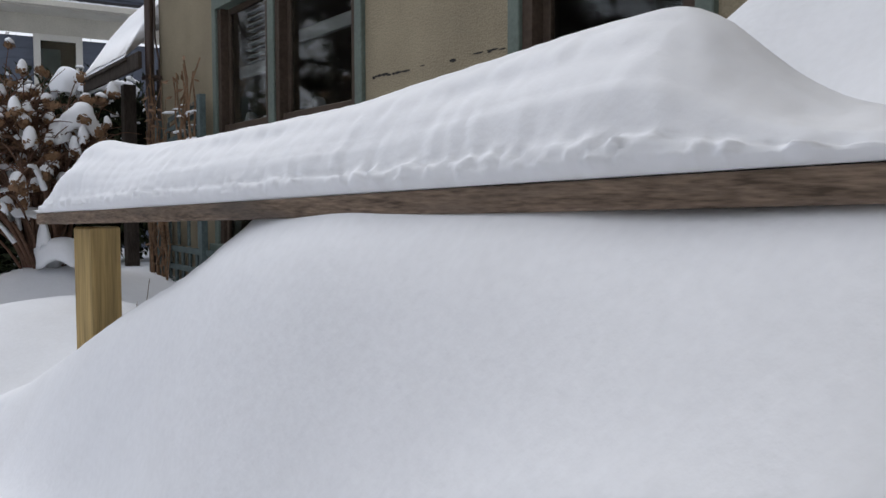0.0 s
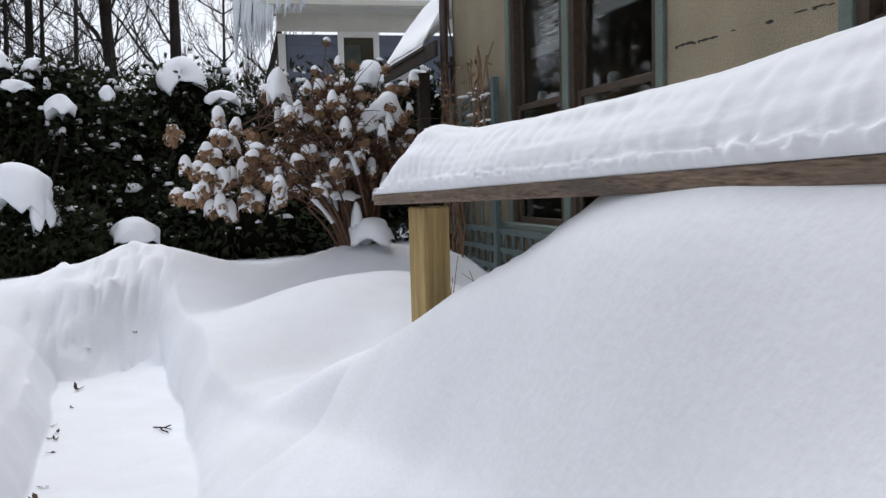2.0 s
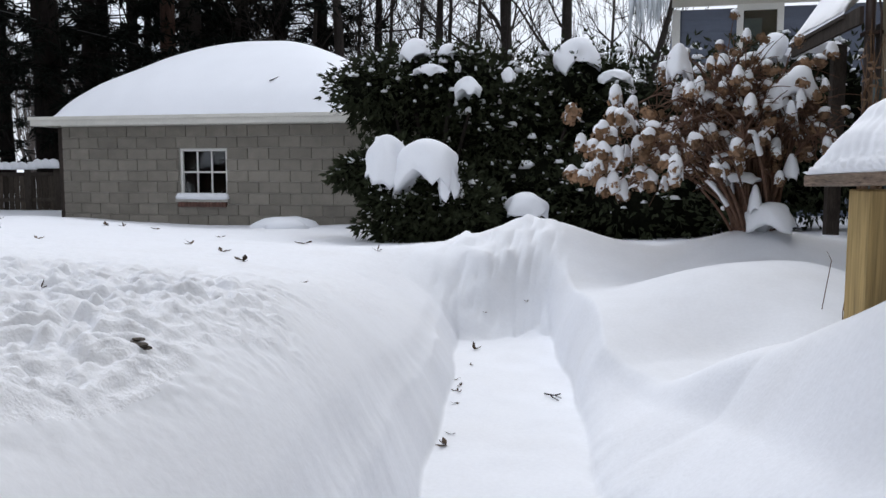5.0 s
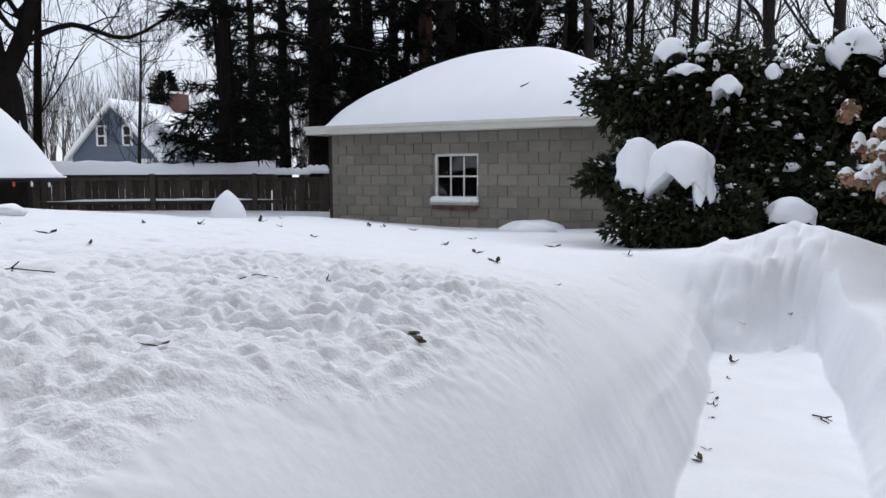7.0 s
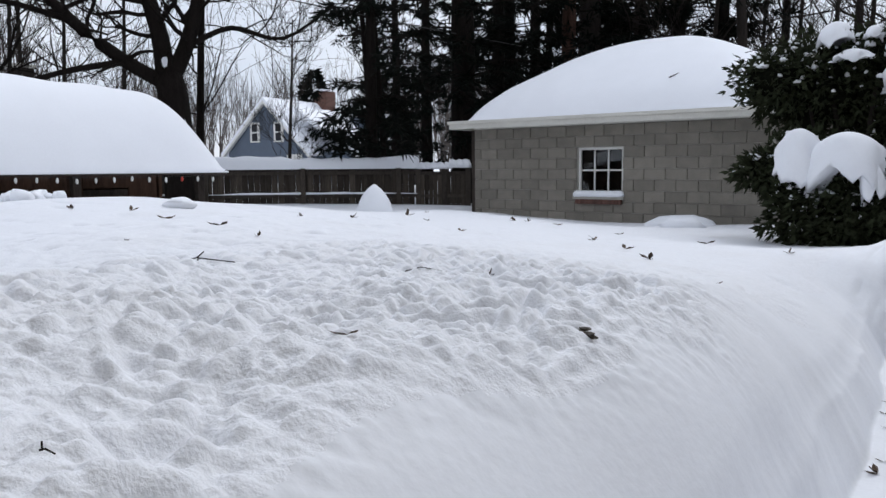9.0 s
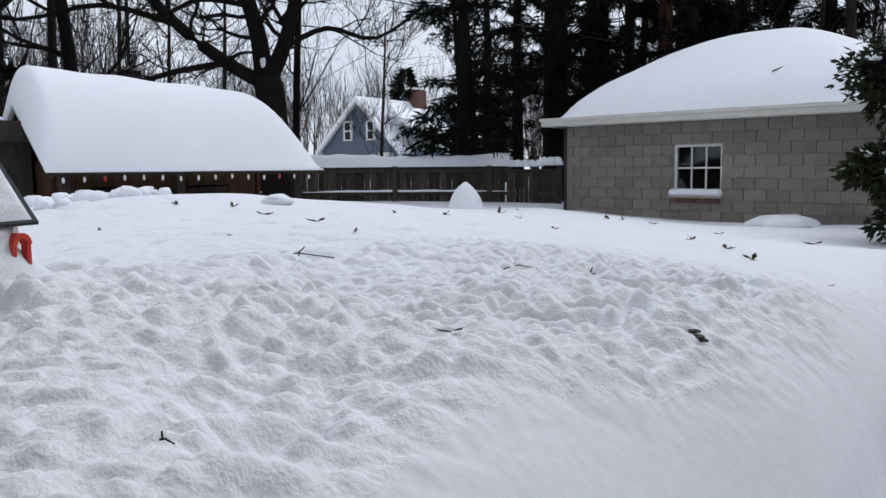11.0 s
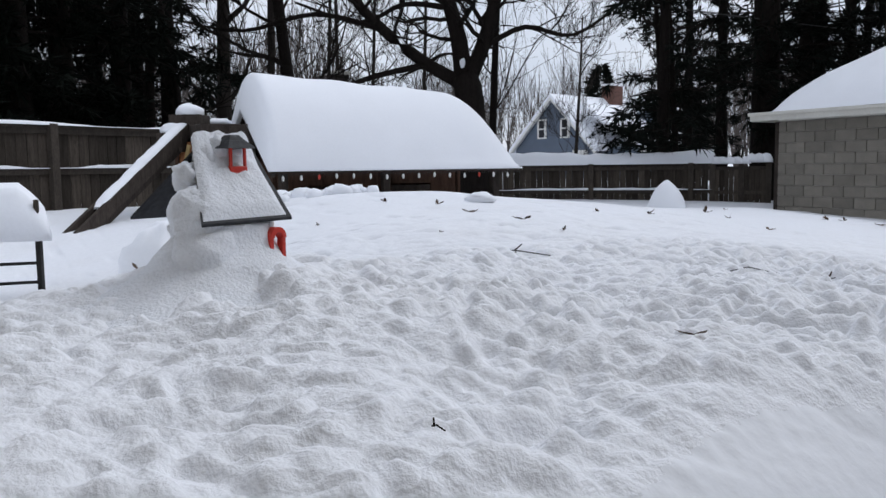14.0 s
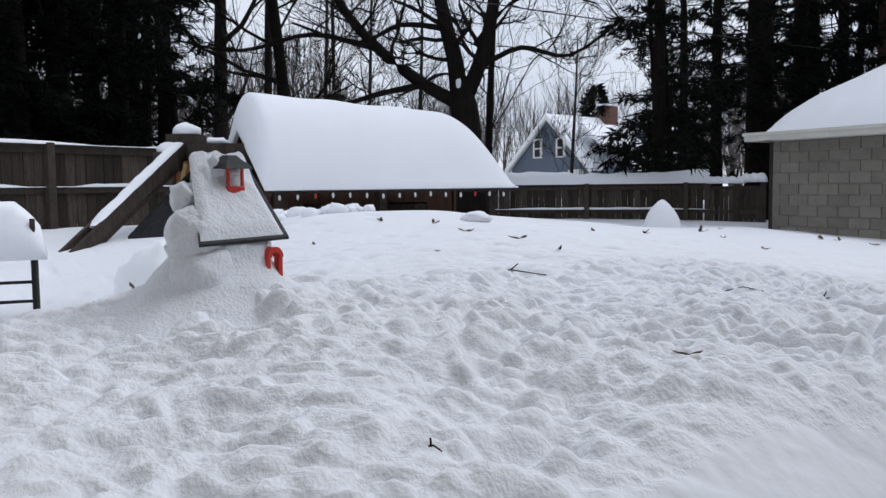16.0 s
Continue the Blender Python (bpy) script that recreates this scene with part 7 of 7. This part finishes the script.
for k, (x, y) in enumerate(LAWN + WAY):
    far = math.hypot(x + 1.5, y + 3.1)
    size = r.uniform(0.05, 0.085) if far > 5 else r.uniform(0.02, 0.032)
    if (x, y) in WAY:
        size = 0.055 if (x, y) in ((-2.43, 0.91), (-2.73, 3.13)) else 0.028
    ob = new("dead_leaf", leaf_meshes[k % 4])
    ob.matrix_basis = Matrix.Translation((x, y, ground_z(x, y) + 0.002)) @ Matrix.Rotation(r.uniform(0, 6.28), 4, "Z") @ Matrix.Diagonal((size * 1.3, size, size, 1))
    tagged(ob, "dry curled brown leaf lying on the snow", "leaf", "dead leaves on the snow")


def twig(pts, rad, label="thin dark twig lying on the snow"):
    s = Soup()
    for line in pts:
        s.tube([Vector((x, y, ground_z(x, y) + z)) for x, y, z in line], [rad * (1 - 0.5 * i / len(line)) for i in range(len(line))], 5)
    tagged(s.make("twig", bark_grey, None), label, "twig", "twigs on the snow")


twig([[(-2.06, 1.97, 0.01), (-1.99, 1.93, 0.012), (-1.95, 1.88, 0.012)], [(-2.02, 1.95, 0.012), (-2.0, 1.88, 0.014), (-1.96, 1.83, 0.01)], [(-1.99, 1.93, 0.012), (-1.96, 1.96, 0.015)]], 0.005)
twig([[(-2.592, -2.706, 0.012), (-2.589, -2.70, 0.014), (-2.585, -2.69, 0.01)], [(-2.59, -2.703, 0.012), (-2.597, -2.70, 0.022)]], 0.0016)
twig([[(-4.25, -1.5, 0.01), (-4.2, -1.42, 0.016), (-4.14, -1.3, 0.01)], [(-4.2, -1.42, 0.016), (-4.17, -1.41, 0.04)]], 0.003)
twig([[(-3.52, -1.05, 0.006), (-3.5, -0.99, 0.008), (-3.46, -0.9, 0.005)]], 0.002)
tagged(tw.make("twig", bark_grey, None), "long thin twig lying on the garage roof snow", "twig", "twigs on the snow")
scrap = Soup()
for k in range(7):
    a = Vector((-2.61 + r.uniform(-0.02, 0.02), -1.38 + r.uniform(-0.016, 0.016), 0))
    scrap.lump((a.x - 0.035, a.y + 0.04, ground_z(a.x - 0.035, a.y + 0.04) + 0.008), r.uniform(0.009, 0.016), r, (1.5, 1, 0.4), 5, 8, 0.6)
tagged(scrap.make("bark_scrap", debris_grey, None), "grey-brown scrap of bark half sunk in the snow", "bark scrap")
# dry stalks beside the handrail post
ds = Soup()
for k in range(9):
    x, y = -0.25 + r.uniform(-0.3, 0.4), 1.6 + r.uniform(-0.5, 0.8)
    z = ground_z(x, y)
    ds.tube([Vector((x, y, z - 0.05)), Vector((x + r.uniform(-.05, .05), y, z + 0.3)), Vector((x + r.uniform(-.1, .1), y, z + r.uniform(0.35, 0.6)))], [0.0035, 0.003, 0.002], 4)
tagged(ds.make("dry_stalks", stem_brown, None), "thin dry stalks poking up through the snow", "stalks", kind="stuff")

# ---------------------------------------------------------------- concrete blocks and sill bricks of the garage
def block_mesh(width):
    bm = bmesh.new()
    box(bm, (width - 0.012, 0.03, 0.2032 - 0.011), Matrix.Identity(4), 0.003)
    return finish(bm, "block", block_grey)


blocks = {}
for row in range(-2, 9):
    z0 = 0.575 + 0.2032 * (row - 1)
    x = -12.03 + (0.2032 if row % 2 else 0.0) - 0.4064
    while x < GX1:
        a, b = max(x, GX0), min(x + 0.4064, GX1)
        x += 0.4064
        spans = [(a, b)]
        if z0 + 0.2 > WZ0 and z0 < WZ1 - 0.02:
            spans = [(a, min(b, WX0)), (max(a, WX1), b)]
        for p, q in spans:
            if q - p < 0.03:
                continue
            wdt = round(q - p, 3)
            if wdt not in blocks:
                blocks[wdt] = block_mesh(wdt)
            piece("block", blocks[wdt], pose((p + q) / 2, GY0 + 0.001, z0 + 0.1016), garage)
bm = bmesh.new()
box(bm, (0.056, 0.1, 0.085), Matrix.Identity(4), 0.004)
sill_brick = finish(bm, "brick", brick_red)
for k in range(15):
    piece("brick", sill_brick, pose(lerp(WX0, WX1, (k + 0.5) / 15), GY0 - 0.02, WZ0 - 0.055), garage)
